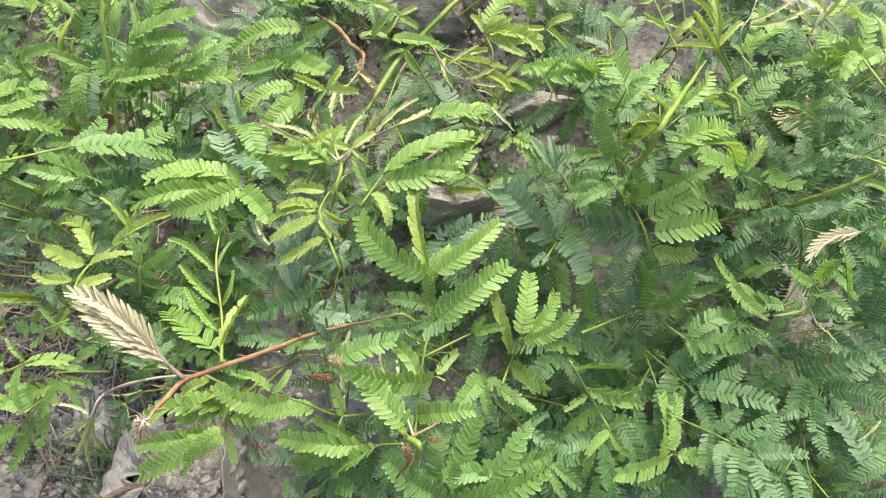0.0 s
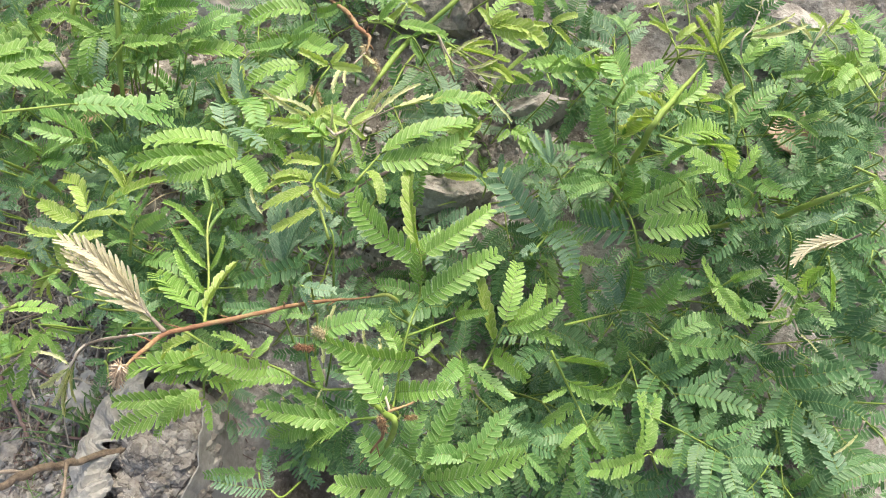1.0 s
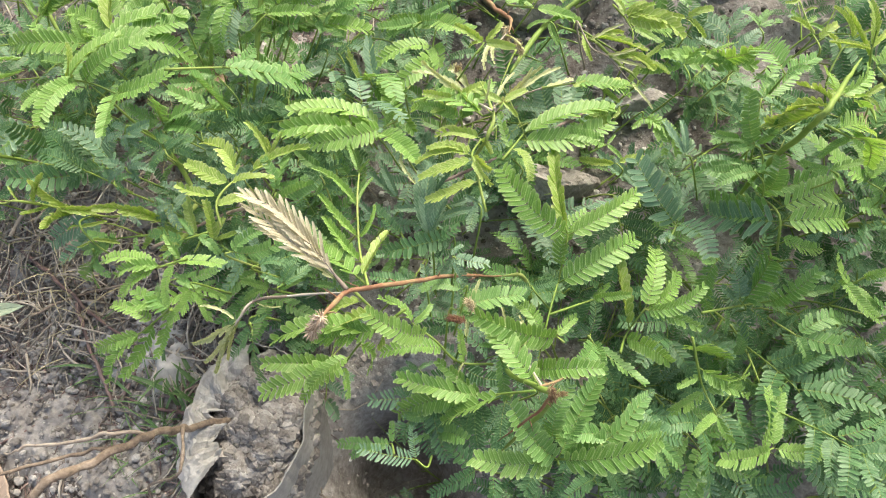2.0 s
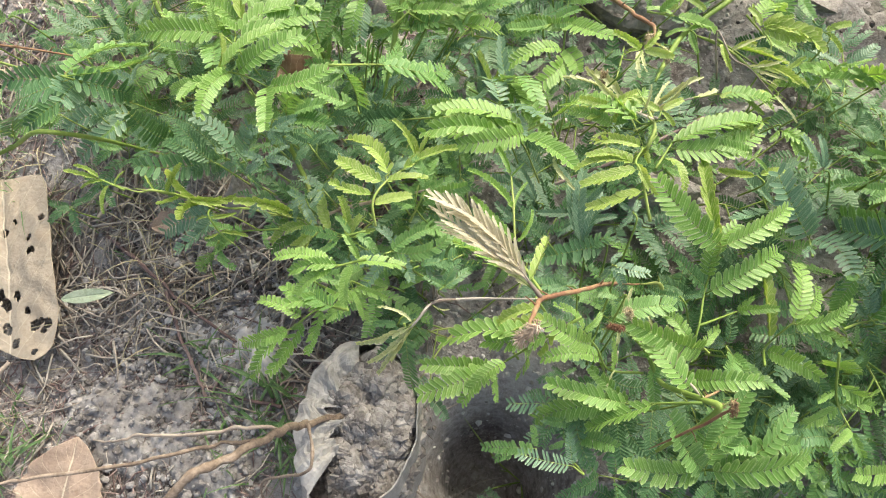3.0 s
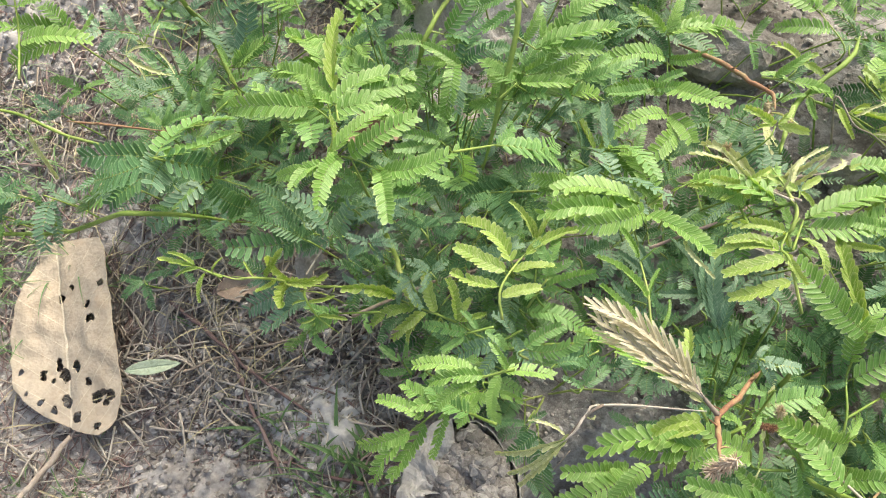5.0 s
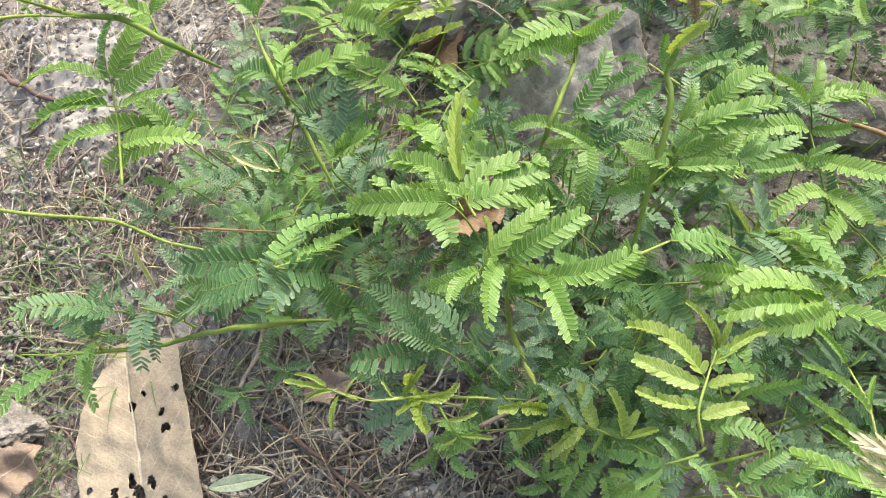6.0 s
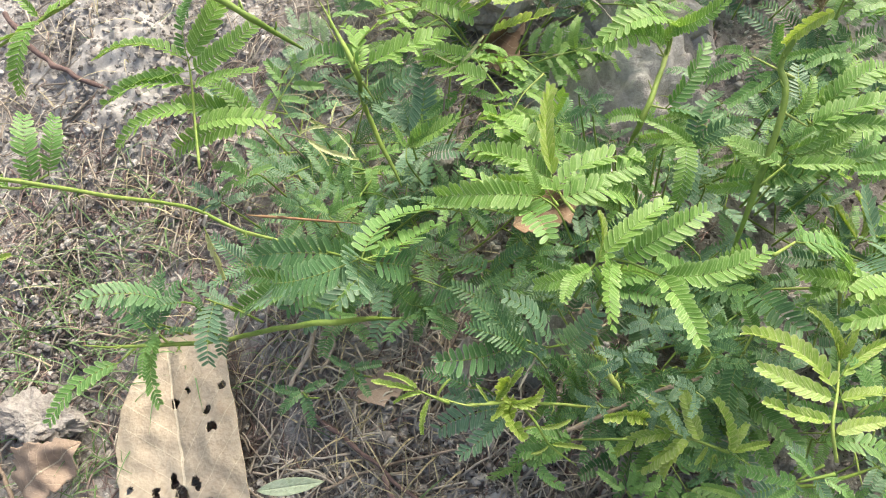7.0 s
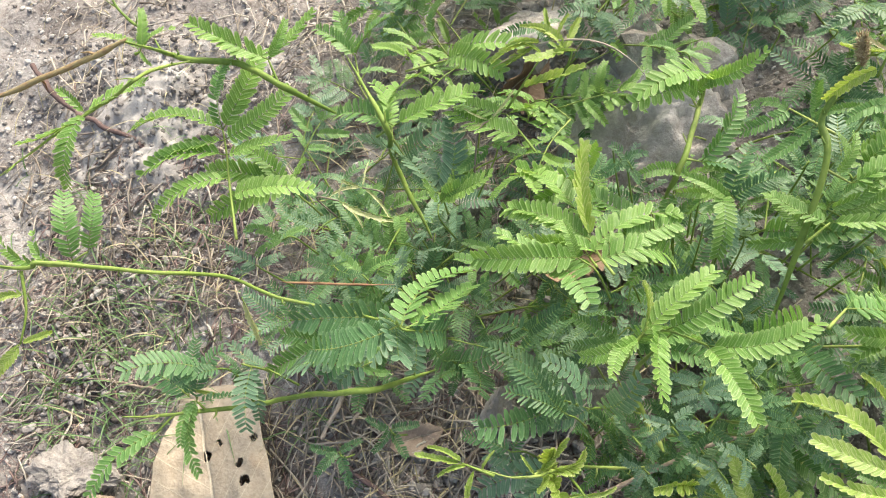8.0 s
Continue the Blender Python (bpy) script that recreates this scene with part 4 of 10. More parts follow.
leaf_on(plants[0], [(-0.2196, 0.2247, 0.1256), (-0.2143, 0.2118, 0.1393), (-0.2084, 0.2061, 0.1345), (-0.2001, 0.2023, 0.1309)], [(1.0, (-0.1980, 0.2014, 0.1300), "shut"), (0.4, (-0.2191, 0.2087, 0.1373), "shut"), (0.4, (-0.2027, 0.2138, 0.1399), "shut"), (0.7, (-0.2141, 0.2029, 0.1325), "shut"), (0.7, (-0.1961, 0.2068, 0.1340), "shut")], "young")
stem_on(plants[0], [(-0.0814, 0.2215, 0.1179), (-0.1148, 0.2029, 0.1420), (-0.1248, 0.2009, 0.1405), (-0.1376, 0.2037, 0.1422), (-0.1481, 0.2081, 0.1432)], .0011, .0008, STEM)
leaf_on(plants[0], [(-0.1481, 0.2081, 0.1432), (-0.1584, 0.2115, 0.1420), (-0.1650, 0.2135, 0.1409), (-0.1754, 0.2171, 0.1402)], [(0.3, (-0.1639, 0.2252, 0.1505)), (0.0, (-0.1541, 0.2224, 0.1524)), (0.0, (-0.1439, 0.2156, 0.1505)), (0.6, (-0.1744, 0.2237, 0.1455)), (0.7, (-0.1841, 0.2073, 0.1311)), (0.5, (-0.1745, 0.2032, 0.1299)), (0.4, (-0.1674, 0.2021, 0.1313)), (1.0, (-0.1933, 0.2074, 0.1612), "shut"), (0.2, (-0.1575, 0.2050, 0.1372)), (0.0, (-0.1369, 0.2109, 0.1483))], "young")
leaf_on(plants[0], [(-0.1310, 0.1951, 0.1766), (-0.1333, 0.2028, 0.1828), (-0.1293, 0.2142, 0.1825), (-0.1214, 0.2304, 0.1748)], [(1.0, (-0.1322, 0.2419, 0.1844), "shut"), (1.0, (-0.1173, 0.2403, 0.1828), "shut"), (0.8, (-0.1074, 0.2365, 0.1795), "shut"), (0.7, (-0.1506, 0.2356, 0.1768)), (0.6, (-0.1506, 0.2197, 0.1824)), (0.4, (-0.1511, 0.2084, 0.1827)), (0.6, (-0.1150, 0.2159, 0.1837)), (0.3, (-0.1197, 0.2055, 0.1850)), (1.0, (-0.1239, 0.2379, 0.1810), "shut")], "young")
leaf_on(plants[0], [(-0.2104, 0.2054, 0.1273), (-0.2153, 0.2057, 0.1156)], [(1.0, (-0.2266, 0.2042, 0.0960)), (1.0, (-0.2155, 0.1980, 0.1025)), (1.0, (-0.2027, 0.2052, 0.1308)), (0.5, (-0.2009, 0.1962, 0.1211))], "mid")
stem_on(plants[8], [(-0.1839, 0.3262, 0.1710), (-0.1796, 0.3338, 0.1872), (-0.1717, 0.3612, 0.1919), (-0.1724, 0.3655, 0.2057)], .0017, .0013, STEM)
leaf_on(plants[8], [(-0.1717, 0.3612, 0.1919), (-0.1729, 0.3646, 0.2033)], [(1.0, (-0.2063, 0.3370, 0.2138)), (1.0, (-0.1566, 0.3559, 0.2247)), (0.5, (-0.1983, 0.3490, 0.2116))], "bright")
leaf_on(plants[8], [(-0.1796, 0.3338, 0.1872), (-0.1725, 0.3341, 0.1859)], [(1.0, (-0.1589, 0.3302, 0.1852), "bright"), (1.0, (-0.1596, 0.3571, 0.2027)), (1.0, (-0.1452, 0.3250, 0.1855), "dark")], "mid")
# shoot close to the eye
stem_on(plants[9], [(-0.3187, 0.3240, 0.2060), (-0.3347, 0.3145, 0.2256), (-0.3495, 0.3187, 0.2303), (-0.3677, 0.3178, 0.2314), (-0.3760, 0.3185, 0.2327), (-0.3535, 0.2674, 0.2738)], .0017, .0013, STEM)
stem_on(plants[9], [(-0.3525, 0.2679, 0.2741), (-0.3681, 0.2597, 0.2693), (-0.3935, 0.2480, 0.2627)], .0013, .0012, STEM_RED)
stem_on(plants[9], [(-0.3847, 0.3239, 0.2377), (-0.3934, 0.3277, 0.2415), (-0.4047, 0.3376, 0.2503)], .0009, .0007, STEM)
stem_on(plants[9], [(-0.3678, 0.3175, 0.2312), (-0.3461, 0.2615, 0.2686), (-0.3557, 0.2545, 0.2641), (-0.3695, 0.2452, 0.2582), (-0.3885, 0.2310, 0.2491)], .0008, .0006, STEM)
leaf_on(plants[9], [(-0.3557, 0.2545, 0.2641), (-0.3613, 0.2512, 0.2621)], [(1.0, (-0.3639, 0.2351, 0.2499)), (1.0, (-0.3462, 0.2596, 0.2671)), (1.0, (-0.3780, 0.2427, 0.2572)), (1.0, (-0.3692, 0.2555, 0.2662))], "bright")
leaf_on(plants[9], [(-0.3881, 0.3170, 0.2327), (-0.3862, 0.3180, 0.2334)], [(1.0, (-0.4038, 0.3203, 0.2368)), (1.0, (-0.3748, 0.3259, 0.2383)), (1.0, (-0.3817, 0.3146, 0.2302)), (1.0, (-0.3875, 0.3300, 0.2427))], "bright")
leaf_on(plants[9], [(-0.4159, 0.2459, 0.1977), (-0.3986, 0.2464, 0.1964), (-0.3895, 0.2513, 0.1993)], [(1.0, (-0.3894, 0.2670, 0.2115)), (0.7, (-0.3999, 0.2661, 0.2117)), (0.5, (-0.3911, 0.2477, 0.1966), "bright"), (0.3, (-0.4204, 0.2515, 0.2024), "bright"), (0.4, (-0.4091, 0.2544, 0.2036), "bright")], "mid")
leaf_on(plants[9], [(-0.4117, 0.2434, 0.1953), (-0.4087, 0.2332, 0.1871), (-0.4095, 0.2239, 0.1800)], [(1.0, (-0.3994, 0.2282, 0.1823)), (1.0, (-0.4180, 0.2137, 0.1730)), (1.0, (-0.4129, 0.2204, 0.1777), "shut"), (0.3, (-0.4220, 0.2316, 0.1871))], "young")
leaf_on(plants[9], [(-0.3347, 0.3145, 0.2256), (-0.3395, 0.3212, 0.2312)], [(1.0, (-0.3689, 0.3282, 0.2395)), (1.0, (-0.3348, 0.3330, 0.2399)), (1.0, (-0.3250, 0.3367, 0.2417))], "bright")
leaf_on(plants[9], [(-0.3495, 0.3187, 0.2303), (-0.3518, 0.3214, 0.2325)], [(1.0, (-0.3564, 0.3079, 0.2226)), (1.0, (-0.3575, 0.3271, 0.2376))], "mid")
# more leaves over the right and the far side
leaf_on(plants[7], [(0.0622, 0.2969, 0.1904), (0.0629, 0.3199, 0.1760)], [(1.0, (0.0400, 0.3059, 0.1854)), (1.0, (0.0730, 0.2838, 0.2111)), (1.0, (0.0740, 0.3176, 0.1870)), (0.5, (0.0501, 0.3240, 0.1759))], "bright")
leaf_on(plants[3], [(0.0727, 0.2640, 0.2075), (0.0757, 0.2664, 0.2154)], [(1.0, (0.0927, 0.2846, 0.2096)), (1.0, (0.0847, 0.2713, 0.2145)), (0.5, (0.0665, 0.2699, 0.2105)), (1.0, (0.0760, 0.3013, 0.1954))], "mid")
leaf_on(plants[4], [(0.1595, 0.3014, 0.1632), (0.1639, 0.3028, 0.1778)], [(1.0, (0.1650, 0.2936, 0.1969)), (1.0, (0.1670, 0.2800, 0.1919)), (0.5, (0.1622, 0.2900, 0.1686)), (1.0, (0.1621, 0.3234, 0.1693))], "dark")
leaf_on(plants[4], [(0.1485, 0.2615, 0.1353), (0.1505, 0.2761, 0.1525)], [(1.0, (0.1534, 0.2545, 0.1698)), (1.0, (0.1600, 0.2831, 0.1576)), (0.5, (0.1317, 0.2698, 0.1613)), (1.0, (0.1439, 0.2906, 0.1589)), (0.3, (0.1303, 0.2550, 0.1570))], "mid")
leaf_on(plants[4], [(0.1646, 0.2385, 0.2041), (0.1571, 0.2410, 0.2059)], [(1.0, (0.1513, 0.2480, 0.2003)), (1.0, (0.1542, 0.2364, 0.1970)), (1.0, (0.1539, 0.2526, 0.2027))], "dark")
leaf_on(plants[3], [(0.1143, 0.2047, 0.1101), (0.1158, 0.2016, 0.1076)], [(1.0, (0.1271, 0.1983, 0.1056)), (1.0, (0.1096, 0.1914, 0.1060)), (1.0, (0.1055, 0.2019, 0.1064)), (1.0, (0.1273, 0.2096, 0.1117))], "mid")
leaf_on(plants[4], [(0.1538, 0.2177, 0.1824), (0.1546, 0.2149, 0.1810)], [(1.0, (0.1636, 0.2082, 0.1593)), (1.0, (0.1540, 0.2148, 0.1608))], "bright")
leaf_on(plants[4], [(0.1599, 0.2163, 0.1476), (0.1560, 0.2177, 0.1525)], [(1.0, (0.1444, 0.2207, 0.1602)), (1.0, (0.1544, 0.2131, 0.1689)), (1.0, (0.1558, 0.2106, 0.1378))], "bright")
leaf_on(plants[4], [(0.1772, 0.1527, 0.0624), (0.1768, 0.1606, 0.0681)], [(1.0, (0.1639, 0.1671, 0.0706)), (1.0, (0.1859, 0.1677, 0.0779)), (0.5, (0.1890, 0.1546, 0.0745)), (0.5, (0.1645, 0.1549, 0.0561))], "mid")
leaf_on(plants[2], [(0.0184, 0.1880, 0.1359), (0.0208, 0.1853, 0.1353)], [(1.0, (0.0418, 0.1698, 0.1350)), (1.0, (0.0242, 0.1680, 0.1389)), (1.0, (0.0122, 0.1676, 0.1475))], "mid")
leaf_on(plants[3], [(0.0686, 0.2252, 0.1513), (0.0675, 0.2197, 0.1557)], [(1.0, (0.0727, 0.2105, 0.1298)), (1.0, (0.0600, 0.2159, 0.1590))], "mid")
leaf_on(plants[4], [(0.1342, 0.2260, 0.1493), (0.1304, 0.2258, 0.1393)], [(1.0, (0.1411, 0.2145, 0.1361)), (1.0, (0.1195, 0.2315, 0.1518)), (0.5, (0.1416, 0.2260, 0.1543))], "bright")
leaf_on(plants[4], [(0.1825, 0.2001, 0.1128), (0.1924, 0.1975, 0.1056)], [(1.0, (0.2041, 0.1901, 0.0964)), (1.0, (0.1879, 0.1926, 0.0964)), (0.5, (0.1719, 0.2018, 0.1218))], "dark")
leaf_on(plants[4], [(0.1591, 0.2023, 0.0988), (0.1649, 0.1938, 0.0921)], [(1.0, (0.1794, 0.1882, 0.0843)), (1.0, (0.1550, 0.1894, 0.0886)), (1.0, (0.1742, 0.1789, 0.0791))], "mid")
leaf_on(plants[3], [(0.1223, 0.1898, 0.0949), (0.1276, 0.1810, 0.0889)], [(1.0, (0.1419, 0.1777, 0.0823)), (1.0, (0.1158, 0.1727, 0.0901)), (1.0, (0.1395, 0.1915, 0.0900))], "mid")
# round the tall stem
leaf_on(plants[0], [(-0.1601, 0.3194, 0.1822), (-0.1653, 0.3216, 0.1814)], [(1.0, (-0.1812, 0.3232, 0.1781)), (1.0, (-0.1665, 0.2972, 0.1705)), (1.0, (-0.1767, 0.3154, 0.1746))], "bright")
leaf_on(plants[0], [(-0.1572, 0.3166, 0.1548), (-0.1333, 0.3050, 0.1970)], [(1.0, (-0.1201, 0.3139, 0.2013)), (1.0, (-0.1404, 0.3124, 0.2006)), (0.5, (-0.1633, 0.3237, 0.1566), "grey"), (0.5, (-0.1240, 0.2971, 0.1919)), (1.0, (-0.1283, 0.3169, 0.2037))], "mid")
leaf_on(plants[0], [(-0.1259, 0.3138, 0.2016), (-0.1283, 0.3165, 0.2034)], [(1.0, (-0.1128, 0.3315, 0.2108)), (1.0, (-0.1313, 0.3277, 0.2101))], "bright")
leaf_on(plants[0], [(-0.1799, 0.3111, 0.1451), (-0.1830, 0.3121, 0.1452)], [(1.0, (-0.2031, 0.3132, 0.1473)), (1.0, (-0.1853, 0.3256, 0.1523))], "bright")
leaf_on(plants[0], [(-0.1662, 0.3043, 0.1450), (-0.1712, 0.3033, 0.1429)], [(1.0, (-0.1937, 0.2972, 0.1374)), (1.0, (-0.1619, 0.3055, 0.1470)), (0.5, (-0.1727, 0.2941, 0.1375))], "mid")
leaf_on(plants[0], [(-0.1093, 0.2674, 0.1657), (-0.1411, 0.2699, 0.1538)], [(1.0, (-0.1648, 0.2807, 0.1459)), (1.0, (-0.1487, 0.2559, 0.1639)), (0.3, (-0.1093, 0.2511, 0.1616)), (0.4, (-0.1245, 0.2782, 0.1611)), (0.7, (-0.1299, 0.2408, 0.1733)), (0.6, (-0.1437, 0.2856, 0.1503))], "dark")
leaf_on(plants[1], [(-0.1061, 0.2846, 0.1665), (-0.0907, 0.2691, 0.1747)], [(1.0, (-0.0681, 0.2549, 0.1811)), (1.0, (-0.1008, 0.2915, 0.1662)), (0.4, (-0.0978, 0.2514, 0.1791)), (1.0, (-0.0795, 0.2502, 0.1785))], "grey")
leaf_on(plants[0], [(-0.1890, 0.2615, 0.1430), (-0.1936, 0.2701, 0.1446)], [(1.0, (-0.1782, 0.2557, 0.1747)), (1.0, (-0.1717, 0.2678, 0.1608)), (1.0, (-0.1680, 0.2588, 0.1559))], "mid")
leaf_on(plants[1], [(-0.0662, 0.2160, 0.1593), (-0.0589, 0.2044, 0.1620)], [(1.0, (-0.0403, 0.2081, 0.1747)), (1.0, (-0.0406, 0.2028, 0.1543)), (1.0, (-0.0717, 0.1990, 0.1629)), (0.4, (-0.0758, 0.2191, 0.1685))], "dark")
# left, over the litter
leaf_on(plants[9], [(-0.2280, 0.2832, 0.1684), (-0.2490, 0.2984, 0.1533)], [(1.0, (-0.2692, 0.3020, 0.1491)), (1.0, (-0.2380, 0.2973, 0.1692)), (0.5, (-0.2112, 0.2519, 0.1895))], "mid")
leaf_on(plants[9], [(-0.3279, 0.2461, 0.1257), (-0.3458, 0.2544, 0.1211)], [(1.0, (-0.3637, 0.2623, 0.1253)), (1.0, (-0.3636, 0.2547, 0.1107)), (0.5, (-0.3076, 0.2430, 0.1534))], "grey")
leaf_on(plants[8], [(-0.2040, 0.2438, 0.1418), (-0.2103, 0.2438, 0.1377)], [(1.0, (-0.2300, 0.2506, 0.1588)), (1.0, (-0.2475, 0.2703, 0.1100)), (1.0, (-0.2255, 0.2398, 0.1287)), (0.5, (-0.1977, 0.2415, 0.1704))], "grey")
leaf_on(plants[0], [(-0.1811, 0.2108, 0.1373), (-0.1989, 0.2105, 0.1314)], [(1.0, (-0.2184, 0.2071, 0.1222)), (1.0, (-0.2193, 0.2059, 0.1090)), (1.0, (-0.2156, 0.2127, 0.1292)), (0.4, (-0.1841, 0.2024, 0.1333))], "mid")
leaf_on(plants[1], [(-0.0470, 0.2353, 0.1978), (-0.0445, 0.2582, 0.1847)], [(1.0, (-0.0578, 0.2710, 0.1754)), (1.0, (-0.0367, 0.2642, 0.1978)), (0.3, (-0.0528, 0.2395, 0.1915))], "young")
leaf_on(plants[2], [(-0.0428, 0.2277, 0.1564), (-0.0526, 0.2336, 0.1619)], [(1.0, (-0.0610, 0.2559, 0.1551)), (1.0, (-0.0475, 0.2384, 0.1694)), (0.5, (-0.0668, 0.2259, 0.1586)), (0.5, (-0.0364, 0.2358, 0.1590)), (0.3, (-0.0583, 0.2169, 0.1578))], "shutdark")
leaf_on(plants[2], [(0.0395, 0.2509, 0.1450), (0.0367, 0.2642, 0.1450)], [(1.0, (0.0169, 0.2645, 0.1635)), (1.0, (0.0496, 0.2784, 0.1552)), (1.0, (0.0327, 0.2745, 0.1601)), (0.3, (0.0156, 0.2366, 0.1598))], "shutdark")
leaf_on(plants[2], [(0.0133, 0.2218, 0.1143), (0.0111, 0.2210, 0.1103)], [(1.0, (-0.0136, 0.2037, 0.1230)), (1.0, (-0.0023, 0.2314, 0.1026)), (1.0, (0.0000, 0.2059, 0.1126))], "dark")
leaf_on(plants[2], [(0.0071, 0.1785, 0.1464), (0.0040, 0.1795, 0.1486)], [(1.0, (-0.0292, 0.1761, 0.1662)), (1.0, (0.0121, 0.1911, 0.1458))], "bright")
leaf_on(plants[2], [(-0.0373, 0.1646, 0.1519), (-0.0325, 0.1670, 0.1382)], [(1.0, (-0.0234, 0.1417, 0.1123)), (1.0, (-0.0485, 0.1588, 0.1404)), (1.0, (-0.0132, 0.1682, 0.1278))], "dark")
leaf_on(plants[2], [(-0.0190, 0.1705, 0.1538), (-0.0175, 0.1681, 0.1522)], [(1.0, (-0.0135, 0.1536, 0.1423)), (1.0, (-0.0090, 0.1636, 0.1507)), (1.0, (-0.0263, 0.1682, 0.1564))], "mid")
leaf_on(plants[1], [(-0.1141, 0.1636, 0.1611), (-0.1134, 0.1624, 0.1590)], [(1.0, (-0.1071, 0.1455, 0.1381)), (1.0, (-0.1225, 0.1549, 0.1454))], "dark")
leaf_on(plants[1], [(-0.0546, 0.1309, 0.1267), (-0.0561, 0.1348, 0.1270)], [(1.0, (-0.0771, 0.1318, 0.1275)), (1.0, (-0.0581, 0.1446, 0.1241)), (1.0, (-0.0715, 0.1285, 0.1243))], "mid")
leaf_on(plants[2], [(0.0057, 0.1405, 0.1289), (0.0056, 0.1419, 0.1383)], [(1.0, (0.0091, 0.1578, 0.1546)), (1.0, (-0.0045, 0.1447, 0.1387)), (1.0, (0.0126, 0.1443, 0.1565))], "mid")
leaf_on(plants[2], [(0.0280, 0.1434, 0.1384), (0.0304, 0.1477, 0.1390)], [(1.0, (0.0410, 0.1623, 0.1422)), (1.0, (0.0082, 0.1414, 0.1494)), (1.0, (0.0496, 0.1564, 0.1255))], "mid")
leaf_on(plants[2], [(-0.0427, 0.1618, 0.1202), (-0.0438, 0.1581, 0.1163)], [(1.0, (-0.0312, 0.1453, 0.0973)), (1.0, (-0.0602, 0.1599, 0.1162)), (1.0, (-0.0519, 0.1511, 0.0930))], "dark")
# right half of the last view
leaf_on(plants[0], [(-0.1543, 0.2640, 0.1618), (-0.1562, 0.2679, 0.1631)], [(1.0, (-0.1545, 0.2457, 0.2135)), (1.0, (-0.1776, 0.2642, 0.1763)), (1.0, (-0.1520, 0.2459, 0.1856))], "mid")
leaf_on(plants[0], [(-0.1602, 0.2492, 0.1421), (-0.1667, 0.2407, 0.1386)], [(1.0, (-0.1726, 0.2602, 0.1042)), (1.0, (-0.1781, 0.2277, 0.1297)), (1.0, (-0.1540, 0.2263, 0.1440)), (0.4, (-0.1521, 0.2470, 0.1487))], "dark")
leaf_on(plants[0], [(-0.1415, 0.2457, 0.1636), (-0.1448, 0.2388, 0.1581)], [(1.0, (-0.1461, 0.2209, 0.1431)), (1.0, (-0.1286, 0.2252, 0.1484)), (1.0, (-0.1559, 0.2318, 0.1459)), (0.4, (-0.1240, 0.2445, 0.1616))], "dark")
leaf_on(plants[0], [(-0.1852, 0.2685, 0.1375), (-0.1753, 0.2666, 0.1335)], [(1.0, (-0.1619, 0.2612, 0.1325)), (1.0, (-0.1637, 0.2626, 0.1012)), (1.0, (-0.1844, 0.2742, 0.0948))], "grey")
leaf_on(plants[0], [(-0.1563, 0.2390, 0.2139), (-0.1424, 0.2551, 0.2021)], [(1.0, (-0.0949, 0.2985, 0.1651)), (1.0, (-0.1373, 0.2752, 0.1954)), (1.0, (-0.1098, 0.2700, 0.1757))], "mid")
leaf_on(plants[8], [(-0.1628, 0.3285, 0.1832), (-0.1614, 0.3181, 0.1812)], [(1.0, (-0.1801, 0.3234, 0.1876), "bright"), (1.0, (-0.1525, 0.3399, 0.1922), "dark"), (1.0, (-0.1430, 0.3244, 0.1908), "dark"), (1.0, (-0.1614, 0.2984, 0.1725), "grey"), (1.0, (-0.1725, 0.3090, 0.1777))], "mid")
leaf_on(plants[0], [(-0.1374, 0.2975, 0.1946), (-0.1283, 0.3002, 0.1866)], [(1.0, (-0.1506, 0.3136, 0.1895)), (1.0, (-0.0864, 0.3283, 0.1666)), (1.0, (-0.0989, 0.3356, 0.1806))], "bright")
leaf_on(plants[0], [(-0.1728, 0.3608, 0.1920), (-0.1759, 0.3628, 0.1955)], [(1.0, (-0.2064, 0.3367, 0.2100)), (1.0, (-0.1603, 0.3646, 0.2111)), (1.0, (-0.1733, 0.3678, 0.2042))], "bright")
leaf_on(plants[8], [(-0.2089, 0.3434, 0.1550), (-0.2151, 0.3430, 0.1621)], [(1.0, (-0.2464, 0.3263, 0.1823)), (1.0, (-0.2129, 0.3415, 0.1842)), (1.0, (-0.2018, 0.3343, 0.1794), "dark"), (0.5, (-0.2360, 0.3160, 0.1741))], "bright")
leaf_on(plants[8], [(-0.2142, 0.2790, 0.1809), (-0.2166, 0.2861, 0.1780)], [(1.0, (-0.2484, 0.3113, 0.1737)), (1.0, (-0.2416, 0.2966, 0.1697)), (1.0, (-0.1834, 0.3076, 0.1822)), (0.5, (-0.1811, 0.2960, 0.1651)), (0.3, (-0.2279, 0.2840, 0.1682))], "bright")
leaf_on(plants[8], [(-0.2785, 0.3404, 0.1574), (-0.2793, 0.3360, 0.1523)], [(1.0, (-0.2565, 0.3251, 0.1783), "bright"), (1.0, (-0.2875, 0.3504, 0.1646), "grey"), (1.0, (-0.2672, 0.3564, 0.1646))], "mid")
leaf_on(plants[8], [(-0.3008, 0.3406, 0.1792), (-0.2988, 0.3532, 0.1570)], [(1.0, (-0.2801, 0.3544, 0.1755)), (1.0, (-0.3160, 0.3405, 0.1776)), (1.0, (-0.2824, 0.3394, 0.1542))], "grey")
leaf_on(plants[9], [(-0.2324, 0.3737, 0.2129), (-0.2416, 0.3708, 0.2115)], [(1.0, (-0.2618, 0.3673, 0.1966)), (0.8, (-0.2597, 0.3656, 0.2053)), (0.5, (-0.2493, 0.3757, 0.2158)), (1.0, (-0.2543, 0.3680, 0.2110)), (0.2, (-0.2308, 0.3820, 0.2183)), (0.3, (-0.2404, 0.3838, 0.2190))], "shut")
